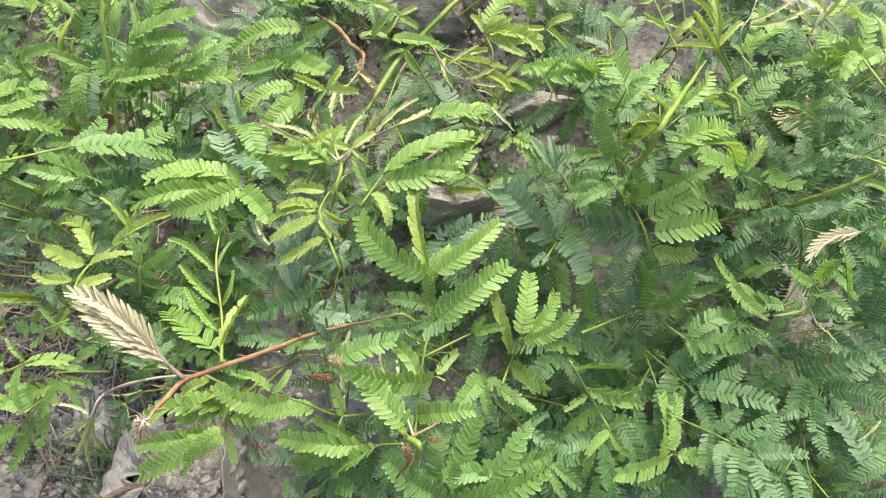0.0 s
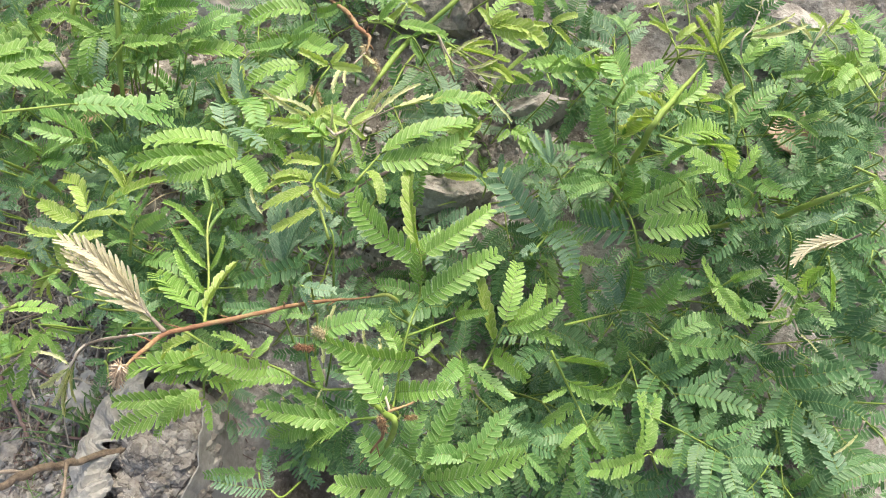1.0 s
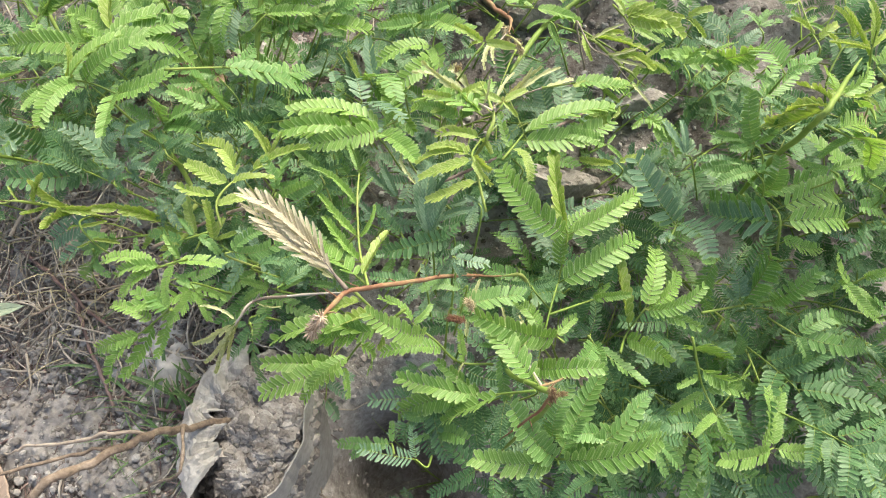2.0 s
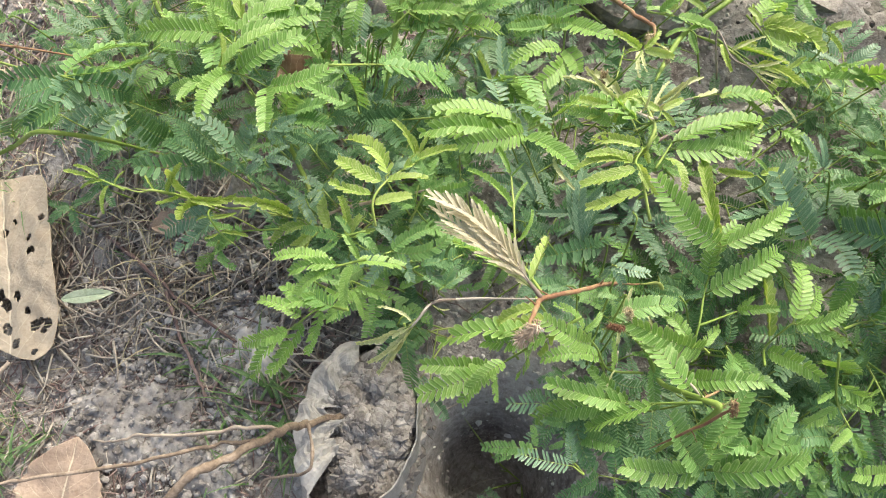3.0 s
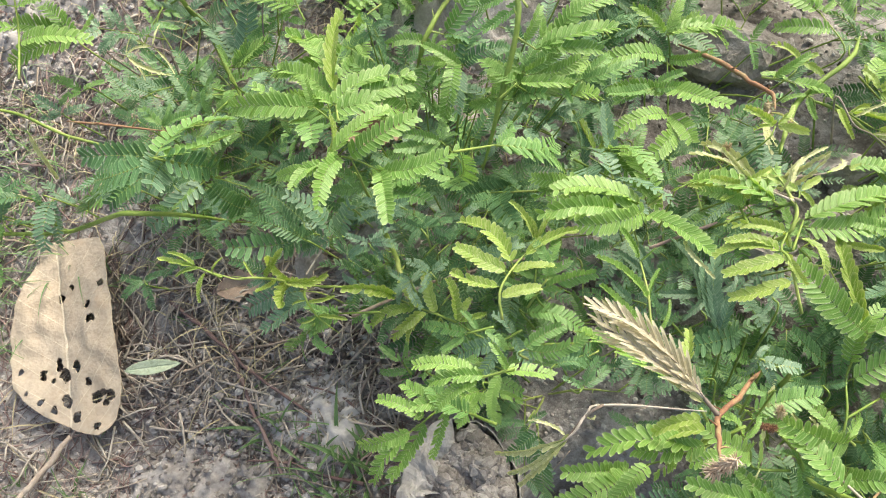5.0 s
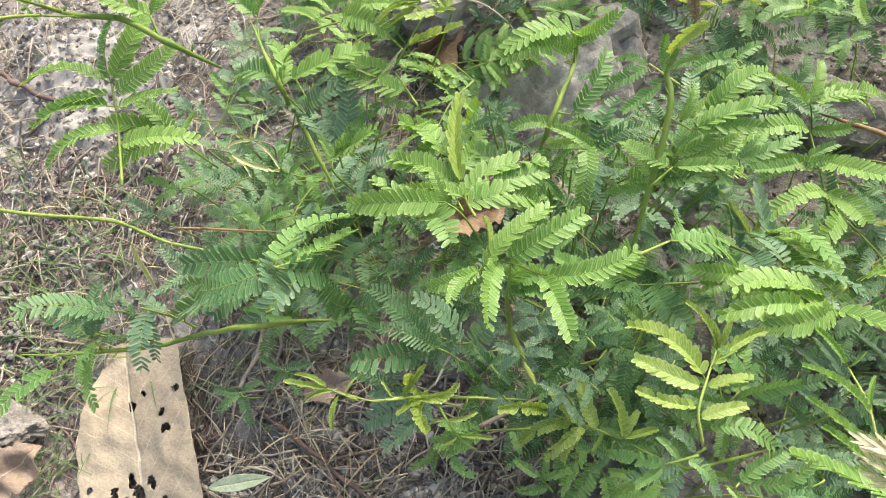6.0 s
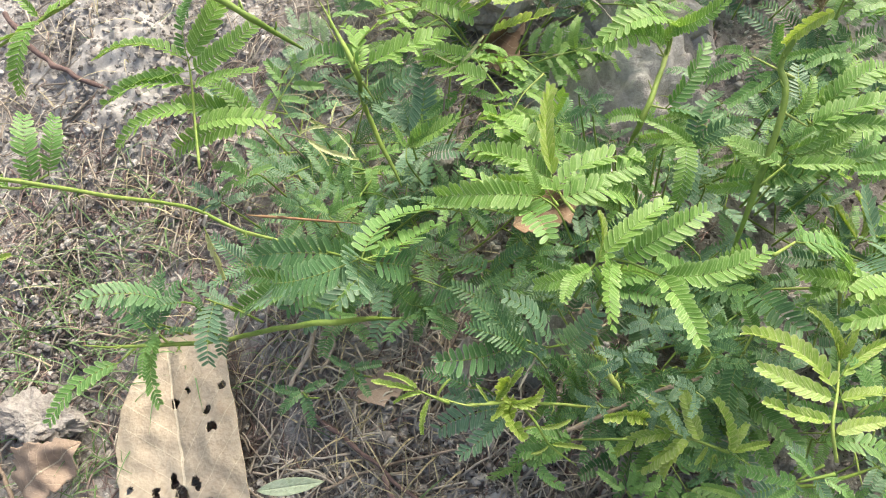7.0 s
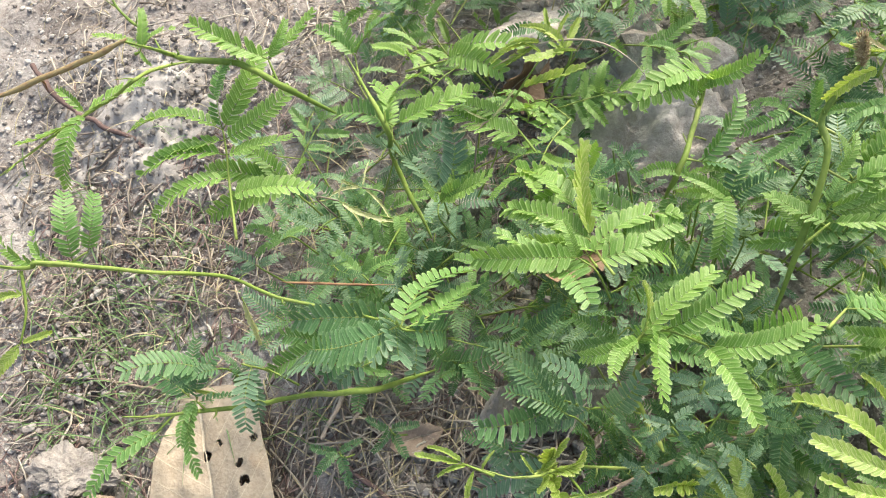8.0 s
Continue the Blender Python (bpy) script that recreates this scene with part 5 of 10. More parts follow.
stem_on(plants[9], [(-0.2596, 0.3670, 0.2014), (-0.2416, 0.3708, 0.2115), (-0.2211, 0.3710, 0.2142), (-0.2081, 0.3609, 0.2156), (-0.1965, 0.3507, 0.2107)], .0008, .0005, STRAW)
leaf_on(plants[9], [(-0.3211, 0.3702, 0.1846), (-0.3269, 0.3877, 0.1870)], [(1.0, (-0.3492, 0.4029, 0.1906)), (1.0, (-0.3110, 0.3963, 0.2035)), (1.0, (-0.3385, 0.4092, 0.1965)), (0.5, (-0.3066, 0.3788, 0.1857))], "mid")
leaf_on(plants[9], [(-0.2453, 0.2847, 0.1352), (-0.2359, 0.2725, 0.1433)], [(1.0, (-0.2249, 0.2723, 0.1627)), (1.0, (-0.2540, 0.2832, 0.1169)), (1.0, (-0.2311, 0.2597, 0.1441))], "dark")
leaf_on(plants[2], [(-0.1229, 0.2056, 0.1056), (-0.1302, 0.2069, 0.1068)], [(1.0, (-0.1453, 0.2091, 0.1065)), (1.0, (-0.1338, 0.2135, 0.1120)), (1.0, (-0.1428, 0.2011, 0.1006)), (0.5, (-0.1148, 0.2121, 0.1107))], "bright")
leaf_on(plants[2], [(-0.1668, 0.2019, 0.0937), (-0.1718, 0.2065, 0.0958)], [(1.0, (-0.1836, 0.2127, 0.0979)), (1.0, (-0.1710, 0.2157, 0.1031)), (1.0, (-0.1604, 0.2092, 0.1016)), (0.5, (-0.1822, 0.2026, 0.0904))], "mid")
leaf_on(plants[2], [(-0.0951, 0.2072, 0.1064), (-0.0980, 0.2104, 0.1091)], [(1.0, (-0.1110, 0.2107, 0.1096)), (1.0, (-0.0971, 0.2178, 0.1151)), (1.0, (-0.0846, 0.2139, 0.1117))], "mid")
leaf_on(plants[1], [(-0.1269, 0.1669, 0.2000), (-0.1369, 0.1632, 0.1977)], [(1.0, (-0.1583, 0.1655, 0.1941)), (1.0, (-0.1490, 0.1545, 0.1902)), (0.8, (-0.1522, 0.1611, 0.1932)), (0.4, (-0.1144, 0.1667, 0.1989)), (0.4, (-0.1316, 0.1530, 0.1915)), (0.2, (-0.1352, 0.1726, 0.2039))], "bright")
leaf_on(plants[1], [(-0.1338, 0.1903, 0.1795), (-0.1430, 0.1876, 0.1769)], [(1.0, (-0.1592, 0.1901, 0.1739)), (1.0, (-0.1511, 0.1821, 0.1714)), (0.6, (-0.1460, 0.1945, 0.1806)), (0.3, (-0.1285, 0.1840, 0.1753))], "mid")
leaf_on(plants[1], [(-0.1213, 0.2043, 0.1521), (-0.1297, 0.1989, 0.1493)], [(1.0, (-0.1465, 0.1932, 0.1441)), (1.0, (-0.1366, 0.1860, 0.1412)), (0.5, (-0.1164, 0.1912, 0.1434)), (0.4, (-0.1337, 0.2082, 0.1553))], "grey")


# ---- the second layer of leaves, between and under the shoots ----
leaf_on(plants[0], [(-0.1718, 0.3180, 0.1569), (-0.1738, 0.3278, 0.1789), (-0.1767, 0.3313, 0.1803)], [(1, (-0.1978, 0.3246, 0.1840)), (1, (-0.1745, 0.3400, 0.1838)), (1, (-0.1626, 0.3366, 0.1826))], "bright", 0.0005, None, FACE)
leaf_on(plants[0], [(-0.1836, 0.3071, 0.1510), (-0.1901, 0.3147, 0.1730), (-0.1937, 0.3120, 0.1723)], [(1, (-0.2213, 0.3259, 0.1754)), (1, (-0.2136, 0.3071, 0.1732)), (1, (-0.2101, 0.3012, 0.1662)), (1, (-0.2004, 0.2976, 0.1682))], "mid", 0.0005, None, FACE)
leaf_on(plants[0], [(-0.1760, 0.3175, 0.1468), (-0.1791, 0.3269, 0.1688), (-0.1817, 0.3311, 0.1705)], [(1, (-0.1874, 0.3094, 0.1580)), (1, (-0.1723, 0.3369, 0.1699))], "mid", 0.0005, None, FACE)
leaf_on(plants[0], [(-0.1758, 0.3256, 0.1451), (-0.1784, 0.3353, 0.1671), (-0.1774, 0.3343, 0.1665)], [(1, (-0.1678, 0.3275, 0.1592)), (1, (-0.1790, 0.3237, 0.1654)), (1, (-0.1861, 0.3282, 0.1635))], "comb", 0.0005, None, FACE)
leaf_on(plants[0], [(-0.1372, 0.2941, 0.1709), (-0.1277, 0.2972, 0.1929), (-0.1345, 0.3037, 0.1957)], [(1, (-0.1191, 0.3098, 0.2053)), (1, (-0.1398, 0.3125, 0.1972)), (1, (-0.1289, 0.3144, 0.2007)), (1, (-0.1423, 0.3034, 0.1973))], "bright", 0.0005, None, FACE)
leaf_on(plants[0], [(-0.1622, 0.3032, 0.1382), (-0.1607, 0.3131, 0.1602), (-0.1599, 0.3219, 0.1622)], [(1, (-0.1679, 0.3257, 0.1618)), (1, (-0.1546, 0.3264, 0.1645)), (1, (-0.1650, 0.3188, 0.1583)), (1, (-0.1520, 0.3177, 0.1648))], "grey", 0.0005, None, FACE)
leaf_on(plants[0], [(-0.1632, 0.2840, 0.1347), (-0.1545, 0.2791, 0.1567), (-0.1669, 0.2894, 0.1625)], [(1, (-0.1868, 0.2805, 0.1634)), (1, (-0.1856, 0.2881, 0.1654)), (1, (-0.1589, 0.2968, 0.1592)), (1, (-0.1690, 0.3018, 0.1629)), (1, (-0.1756, 0.2809, 0.1589))], "mid", 0.0005, None, FACE)
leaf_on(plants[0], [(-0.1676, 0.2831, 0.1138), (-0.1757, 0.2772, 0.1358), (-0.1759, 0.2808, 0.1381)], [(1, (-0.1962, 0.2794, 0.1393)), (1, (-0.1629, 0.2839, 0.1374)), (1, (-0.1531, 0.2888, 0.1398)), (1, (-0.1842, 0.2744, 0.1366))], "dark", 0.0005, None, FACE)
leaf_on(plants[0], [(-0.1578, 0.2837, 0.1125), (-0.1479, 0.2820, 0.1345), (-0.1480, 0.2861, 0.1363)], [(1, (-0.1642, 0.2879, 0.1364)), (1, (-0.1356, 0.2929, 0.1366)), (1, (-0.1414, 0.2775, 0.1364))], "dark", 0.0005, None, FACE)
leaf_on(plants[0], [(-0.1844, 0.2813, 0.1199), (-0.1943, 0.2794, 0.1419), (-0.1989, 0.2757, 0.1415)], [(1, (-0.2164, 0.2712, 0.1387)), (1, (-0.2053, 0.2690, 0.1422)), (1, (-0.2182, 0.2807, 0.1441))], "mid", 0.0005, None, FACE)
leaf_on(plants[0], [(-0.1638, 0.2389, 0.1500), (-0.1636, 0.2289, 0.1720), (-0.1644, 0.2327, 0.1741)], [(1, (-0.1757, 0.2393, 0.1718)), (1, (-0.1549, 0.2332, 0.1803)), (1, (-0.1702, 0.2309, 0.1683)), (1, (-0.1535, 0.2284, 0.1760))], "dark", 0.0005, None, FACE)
leaf_on(plants[14], [(-0.1237, 0.2263, 0.1415), (-0.1337, 0.2268, 0.1635), (-0.1330, 0.2306, 0.1652)], [(1, (-0.1465, 0.2280, 0.1655)), (1, (-0.1275, 0.2380, 0.1671)), (1, (-0.1246, 0.2350, 0.1669)), (1, (-0.1417, 0.2235, 0.1602))], "grey", 0.0005, None, FACE)
leaf_on(plants[14], [(-0.1093, 0.2179, 0.1431), (-0.1183, 0.2134, 0.1651), (-0.1194, 0.2239, 0.1680)], [(1, (-0.1170, 0.2396, 0.1679)), (1, (-0.1063, 0.2291, 0.1700)), (0.8, (-0.1277, 0.2235, 0.1658)), (0.65, (-0.1235, 0.2147, 0.1646)), (0.8, (-0.1087, 0.2225, 0.1662))], "mid", 0.0005, None, FACE)
leaf_on(plants[1], [(-0.0907, 0.2819, 0.1356), (-0.1000, 0.2856, 0.1576), (-0.1074, 0.2865, 0.1572)], [(1, (-0.1273, 0.2883, 0.1557)), (1, (-0.1188, 0.2802, 0.1529)), (1, (-0.1050, 0.2947, 0.1575))], "dark", 0.0005, None, FACE)
leaf_on(plants[1], [(-0.0912, 0.2788, 0.1340), (-0.1008, 0.2816, 0.1560), (-0.1011, 0.2844, 0.1576)], [(1, (-0.1055, 0.3072, 0.1707))], "shutdark", 0.0005, None, FACE)
leaf_on(plants[1], [(-0.0726, 0.2764, 0.1363), (-0.0815, 0.2809, 0.1583), (-0.0838, 0.2845, 0.1601)], [(1, (-0.0949, 0.3088, 0.1766)), (1, (-0.0967, 0.2900, 0.1608)), (1, (-0.0799, 0.2928, 0.1646))], "shutdark", 0.0005, None, FACE)
leaf_on(plants[14], [(-0.0821, 0.2235, 0.1305), (-0.0722, 0.2223, 0.1525), (-0.0775, 0.2243, 0.1533)], [(1, (-0.0861, 0.2307, 0.1547)), (1, (-0.0685, 0.2299, 0.1533)), (1, (-0.0602, 0.2244, 0.1487)), (1, (-0.0835, 0.2202, 0.1550))], "grey", 0.0005, None, FACE)
leaf_on(plants[14], [(-0.0759, 0.2287, 0.1343), (-0.0661, 0.2306, 0.1563), (-0.0684, 0.2322, 0.1567)], [(1, (-0.0835, 0.2443, 0.1568)), (1, (-0.0786, 0.2473, 0.1620))], "shutdark", 0.0005, None, FACE)
leaf_on(plants[15], [(-0.0331, 0.2037, 0.1563), (-0.0313, 0.2135, 0.1783), (-0.0330, 0.2178, 0.1797)], [(1, (-0.0302, 0.2250, 0.1782)), (1, (-0.0371, 0.2117, 0.1772)), (1, (-0.0288, 0.2135, 0.1750)), (1, (-0.0386, 0.2189, 0.1824))], "grey", 0.0005, None, FACE)
leaf_on(plants[1], [(-0.0653, 0.2707, 0.1225), (-0.0752, 0.2719, 0.1445), (-0.0787, 0.2757, 0.1451)], [(1, (-0.0736, 0.2813, 0.1484)), (1, (-0.0850, 0.2704, 0.1468)), (1, (-0.0662, 0.2719, 0.1438))], "dark", 0.0005, None, FACE)
leaf_on(plants[1], [(-0.0247, 0.2417, 0.1575), (-0.0169, 0.2354, 0.1795), (-0.0215, 0.2402, 0.1821)], [(1, (-0.0303, 0.2363, 0.1794)), (1, (-0.0330, 0.2410, 0.1826)), (1, (-0.0122, 0.2404, 0.1778)), (1, (-0.0189, 0.2357, 0.1784))], "mid", 0.0005, None, FACE)
leaf_on(plants[3], [(0.0861, 0.2468, 0.1598), (0.0783, 0.2405, 0.1818), (0.0743, 0.2447, 0.1844)], [(1, (0.0555, 0.2404, 0.1870)), (1, (0.0588, 0.2367, 0.1836)), (1, (0.0653, 0.2489, 0.1845)), (1, (0.0794, 0.2514, 0.1832))], "mid", 0.0005, None, FACE)
leaf_on(plants[3], [(0.1331, 0.2603, 0.1336), (0.1429, 0.2626, 0.1556), (0.1349, 0.2677, 0.1596)], [(1, (0.1058, 0.2784, 0.1725)), (1, (0.1253, 0.2814, 0.1698)), (1, (0.1450, 0.2827, 0.1658))], "bright", 0.0005, None, FACE)
leaf_on(plants[17], [(0.1603, 0.2795, 0.1257), (0.1605, 0.2695, 0.1477), (0.1564, 0.2737, 0.1503)], [(1, (0.1482, 0.2875, 0.1592)), (1, (0.1644, 0.2827, 0.1512)), (1, (0.1466, 0.2745, 0.1515)), (1, (0.1702, 0.2772, 0.1516))], "dark", 0.0005, None, FACE)
leaf_on(plants[17], [(0.1842, 0.3075, 0.1646), (0.1941, 0.3065, 0.1866), (0.1925, 0.3115, 0.1875)], [(1, (0.1651, 0.3090, 0.1844)), (1, (0.1711, 0.3003, 0.1826)), (1, (0.1656, 0.3285, 0.1842)), (1, (0.1906, 0.3292, 0.1911))], "bright", 0.0005, None, FACE)
leaf_on(plants[17], [(0.1857, 0.3250, 0.1573), (0.1944, 0.3301, 0.1793), (0.1879, 0.3419, 0.1851)], [(1, (0.1951, 0.3345, 0.1830)), (1, (0.1809, 0.3476, 0.1889)), (1, (0.1992, 0.3463, 0.1877)), (1, (0.1786, 0.3389, 0.1830))], "mid", 0.0005, None, FACE)
leaf_on(plants[17], [(0.1501, 0.3086, 0.1589), (0.1402, 0.3072, 0.1809), (0.1362, 0.3142, 0.1834)], [(1, (0.1580, 0.3323, 0.1839)), (1, (0.1445, 0.3359, 0.1903)), (1, (0.1307, 0.3174, 0.1872))], "bright", 0.0005, None, FACE)
leaf_on(plants[17], [(0.1600, 0.3100, 0.1512), (0.1611, 0.3145, 0.1732), (0.1592, 0.3175, 0.1744)], [(1, (0.1596, 0.3387, 0.1786)), (1, (0.1681, 0.3375, 0.1761))], "comb", 0.0005, None, FACE)
leaf_on(plants[17], [(0.1600, 0.3100, 0.1401), (0.1621, 0.3130, 0.1621), (0.1582, 0.3167, 0.1637)], [(1, (0.1467, 0.3204, 0.1660)), (1, (0.1522, 0.3088, 0.1639)), (1, (0.1665, 0.3136, 0.1625))], "grey", 0.0005, None, FACE)
leaf_on(plants[17], [(0.1437, 0.2942, 0.1440), (0.1365, 0.2872, 0.1660), (0.1383, 0.2915, 0.1676)], [(1, (0.1560, 0.3086, 0.1760)), (1, (0.1462, 0.2963, 0.1712)), (1, (0.1338, 0.3056, 0.1699))], "mid", 0.0005, None, FACE)
leaf_on(plants[17], [(0.1828, 0.2975, 0.1382), (0.1916, 0.2926, 0.1602), (0.1878, 0.2959, 0.1619)], [(1, (0.1693, 0.2939, 0.1652)), (1, (0.1816, 0.3029, 0.1613)), (1, (0.1983, 0.3024, 0.1596)), (1, (0.1794, 0.2893, 0.1599))], "dark", 0.0005, None, FACE)
leaf_on(plants[17], [(0.1939, 0.2909, 0.1353), (0.2026, 0.2860, 0.1573), (0.1983, 0.2900, 0.1580)], [(1, (0.1775, 0.2922, 0.1559)), (1, (0.1848, 0.2862, 0.1506)), (1, (0.2028, 0.2957, 0.1598)), (1, (0.2042, 0.2849, 0.1546))], "dark", 0.0005, None, FACE)
leaf_on(plants[4], [(0.1850, 0.2426, 0.1405), (0.1927, 0.2491, 0.1625), (0.1914, 0.2527, 0.1640)], [(1, (0.1885, 0.2680, 0.1680)), (1, (0.1818, 0.2604, 0.1630)), (1, (0.1927, 0.2650, 0.1662))], "bright", 0.0005, None, FACE)
leaf_on(plants[4], [(0.1650, 0.2377, 0.1268), (0.1596, 0.2460, 0.1488), (0.1574, 0.2519, 0.1509)], [(1, (0.1381, 0.2502, 0.1491)), (1, (0.1434, 0.2448, 0.1448)), (1, (0.1670, 0.2518, 0.1539)), (1, (0.1609, 0.2435, 0.1437)), (1, (0.1500, 0.2574, 0.1512))], "dark", 0.0005, None, FACE)
leaf_on(plants[4], [(0.1708, 0.2348, 0.1394), (0.1723, 0.2446, 0.1614), (0.1699, 0.2476, 0.1630)], [(1, (0.1626, 0.2485, 0.1653)), (1, (0.1768, 0.2515, 0.1641)), (1, (0.1613, 0.2468, 0.1578))], "grey", 0.0005, None, FACE)
leaf_on(plants[21], [(0.0423, 0.2960, 0.1594), (0.0522, 0.2942, 0.1814), (0.0500, 0.3030, 0.1845)], [(1, (0.0324, 0.3028, 0.1786)), (1, (0.0448, 0.3091, 0.1858)), (1, (0.0569, 0.3075, 0.1908)), (1, (0.0780, 0.2990, 0.1910))], "bright", 0.0005, None, FACE)
leaf_on(plants[3], [(0.0823, 0.2671, 0.1663), (0.0782, 0.2762, 0.1883), (0.0793, 0.2804, 0.1896)], [(1, (0.0948, 0.2975, 0.1916)), (1, (0.0855, 0.2979, 0.1916)), (1, (0.0704, 0.2831, 0.1923))], "mid", 0.0005, None, FACE)
leaf_on(plants[3], [(0.0832, 0.2672, 0.1538), (0.0795, 0.2765, 0.1758), (0.0757, 0.2804, 0.1776)], [(1, (0.0666, 0.2873, 0.1817)), (1, (0.0835, 0.2907, 0.1762)), (1, (0.0687, 0.2738, 0.1804)), (1, (0.0854, 0.2827, 0.1715))], "dark", 0.0005, None, FACE)
leaf_on(plants[21], [(0.0273, 0.2921, 0.1484), (0.0340, 0.2848, 0.1704), (0.0352, 0.2829, 0.1696)], [(1, (0.0524, 0.2708, 0.1613)), (1, (0.0456, 0.2676, 0.1640)), (1, (0.0301, 0.2757, 0.1695))], "bright", 0.0005, None, FACE)
leaf_on(plants[21], [(0.0235, 0.2901, 0.1561), (0.0269, 0.2806, 0.1781), (0.0220, 0.2792, 0.1771)], [(1, (0.0036, 0.2723, 0.1704)), (1, (0.0067, 0.2758, 0.1779)), (1, (0.0182, 0.2719, 0.1715))], "bright", 0.0005, None, FACE)
leaf_on(plants[3], [(0.0882, 0.2511, 0.1594), (0.0798, 0.2565, 0.1814), (0.0749, 0.2601, 0.1839)], [(1, (0.0588, 0.2577, 0.1843)), (1, (0.0647, 0.2529, 0.1867)), (1, (0.0757, 0.2688, 0.1865)), (1, (0.0600, 0.2614, 0.1866))], "mid", 0.0005, None, FACE)
leaf_on(plants[6], [(0.0924, 0.3353, 0.1615), (0.0878, 0.3264, 0.1835), (0.0858, 0.3309, 0.1860)], [(1, (0.0769, 0.3372, 0.1888)), (1, (0.0974, 0.3380, 0.1851)), (1, (0.0922, 0.3434, 0.1860))], "mid", 0.0005, None, FACE)
leaf_on(plants[6], [(0.1038, 0.3243, 0.1743), (0.1024, 0.3144, 0.1963), (0.0998, 0.3193, 0.1988)], [(1, (0.1066, 0.3156, 0.1987)), (1, (0.0919, 0.3224, 0.2021)), (1, (0.1049, 0.3256, 0.1978))], "bright", 0.0005, None, FACE)
leaf_on(plants[15], [(-0.0403, 0.1943, 0.1489), (-0.0405, 0.2043, 0.1709), (-0.0426, 0.2064, 0.1711)], [(1, (-0.0674, 0.1978, 0.1675)), (1, (-0.0546, 0.2094, 0.1679)), (1, (-0.0470, 0.1991, 0.1667))], "dark", 0.0005, None, FACE)
leaf_on(plants[15], [(-0.0459, 0.1789, 0.1402), (-0.0499, 0.1881, 0.1622), (-0.0542, 0.1892, 0.1639)], [(1, (-0.0711, 0.1864, 0.1673)), (1, (-0.0648, 0.1844, 0.1635)), (1, (-0.0596, 0.1912, 0.1669))], "dark", 0.0005, None, FACE)
leaf_on(plants[15], [(-0.0367, 0.1745, 0.1491), (-0.0333, 0.1839, 0.1711), (-0.0348, 0.1834, 0.1710)], [(1, (-0.0502, 0.1803, 0.1728))], "mid", 0.0005, None, FACE)
leaf_on(plants[15], [(-0.0360, 0.1725, 0.1258), (-0.0313, 0.1813, 0.1478), (-0.0354, 0.1812, 0.1478)], [(1, (-0.0551, 0.1782, 0.1446)), (1, (-0.0519, 0.1830, 0.1487)), (1, (-0.0464, 0.1755, 0.1444))], "dark", 0.0005, None, FACE)
leaf_on(plants[15], [(-0.0400, 0.1650, 0.1070), (-0.0436, 0.1558, 0.1290), (-0.0455, 0.1525, 0.1280)], [(1, (-0.0401, 0.1354, 0.1167)), (1, (-0.0529, 0.1376, 0.1209)), (1, (-0.0349, 0.1332, 0.1183)), (1, (-0.0261, 0.1449, 0.1251))], "comb", 0.0005, None, FACE)
leaf_on(plants[15], [(-0.0401, 0.1335, 0.1218), (-0.0401, 0.1235, 0.1438), (-0.0444, 0.1254, 0.1451)], [(1, (-0.0649, 0.1260, 0.1478)), (1, (-0.0472, 0.1356, 0.1505))], "comb", 0.0005, None, FACE)
leaf_on(plants[15], [(-0.0213, 0.1590, 0.1190), (-0.0118, 0.1560, 0.1410), (-0.0137, 0.1534, 0.1402)], [(1, (-0.0196, 0.1430, 0.1365)), (1, (-0.0140, 0.1366, 0.1367)), (1, (-0.0056, 0.1419, 0.1337)), (1, (-0.0046, 0.1491, 0.1363))], "comb", 0.0005, None, FACE)
leaf_on(plants[15], [(-0.0116, 0.1594, 0.1203), (-0.0018, 0.1575, 0.1423), (-0.0054, 0.1603, 0.1431)], [(1, (-0.0151, 0.1735, 0.1503)), (1, (-0.0173, 0.1675, 0.1408)), (1, (-0.0040, 0.1712, 0.1511))], "comb", 0.0005, None, FACE)
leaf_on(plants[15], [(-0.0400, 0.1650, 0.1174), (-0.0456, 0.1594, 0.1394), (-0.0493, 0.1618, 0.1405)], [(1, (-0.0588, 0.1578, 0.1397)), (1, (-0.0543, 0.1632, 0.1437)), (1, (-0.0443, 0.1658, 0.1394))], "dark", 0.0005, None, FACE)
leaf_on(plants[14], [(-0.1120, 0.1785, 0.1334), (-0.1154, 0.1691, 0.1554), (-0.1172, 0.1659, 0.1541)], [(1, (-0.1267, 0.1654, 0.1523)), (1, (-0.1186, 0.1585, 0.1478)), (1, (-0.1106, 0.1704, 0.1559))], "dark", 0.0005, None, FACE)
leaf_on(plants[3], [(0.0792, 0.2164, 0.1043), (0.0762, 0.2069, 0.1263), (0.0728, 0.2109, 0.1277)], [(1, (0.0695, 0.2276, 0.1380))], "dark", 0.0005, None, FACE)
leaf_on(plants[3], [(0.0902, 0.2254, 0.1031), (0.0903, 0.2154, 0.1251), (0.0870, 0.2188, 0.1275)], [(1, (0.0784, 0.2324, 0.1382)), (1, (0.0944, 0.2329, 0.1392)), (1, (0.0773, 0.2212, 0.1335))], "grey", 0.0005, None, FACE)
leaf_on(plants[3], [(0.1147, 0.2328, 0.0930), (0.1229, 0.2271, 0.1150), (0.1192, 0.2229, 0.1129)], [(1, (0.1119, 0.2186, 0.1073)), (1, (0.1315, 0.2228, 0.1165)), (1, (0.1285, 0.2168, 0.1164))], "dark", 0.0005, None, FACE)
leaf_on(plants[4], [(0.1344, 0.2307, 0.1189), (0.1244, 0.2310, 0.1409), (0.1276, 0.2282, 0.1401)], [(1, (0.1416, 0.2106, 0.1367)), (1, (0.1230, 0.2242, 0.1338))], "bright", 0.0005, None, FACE)
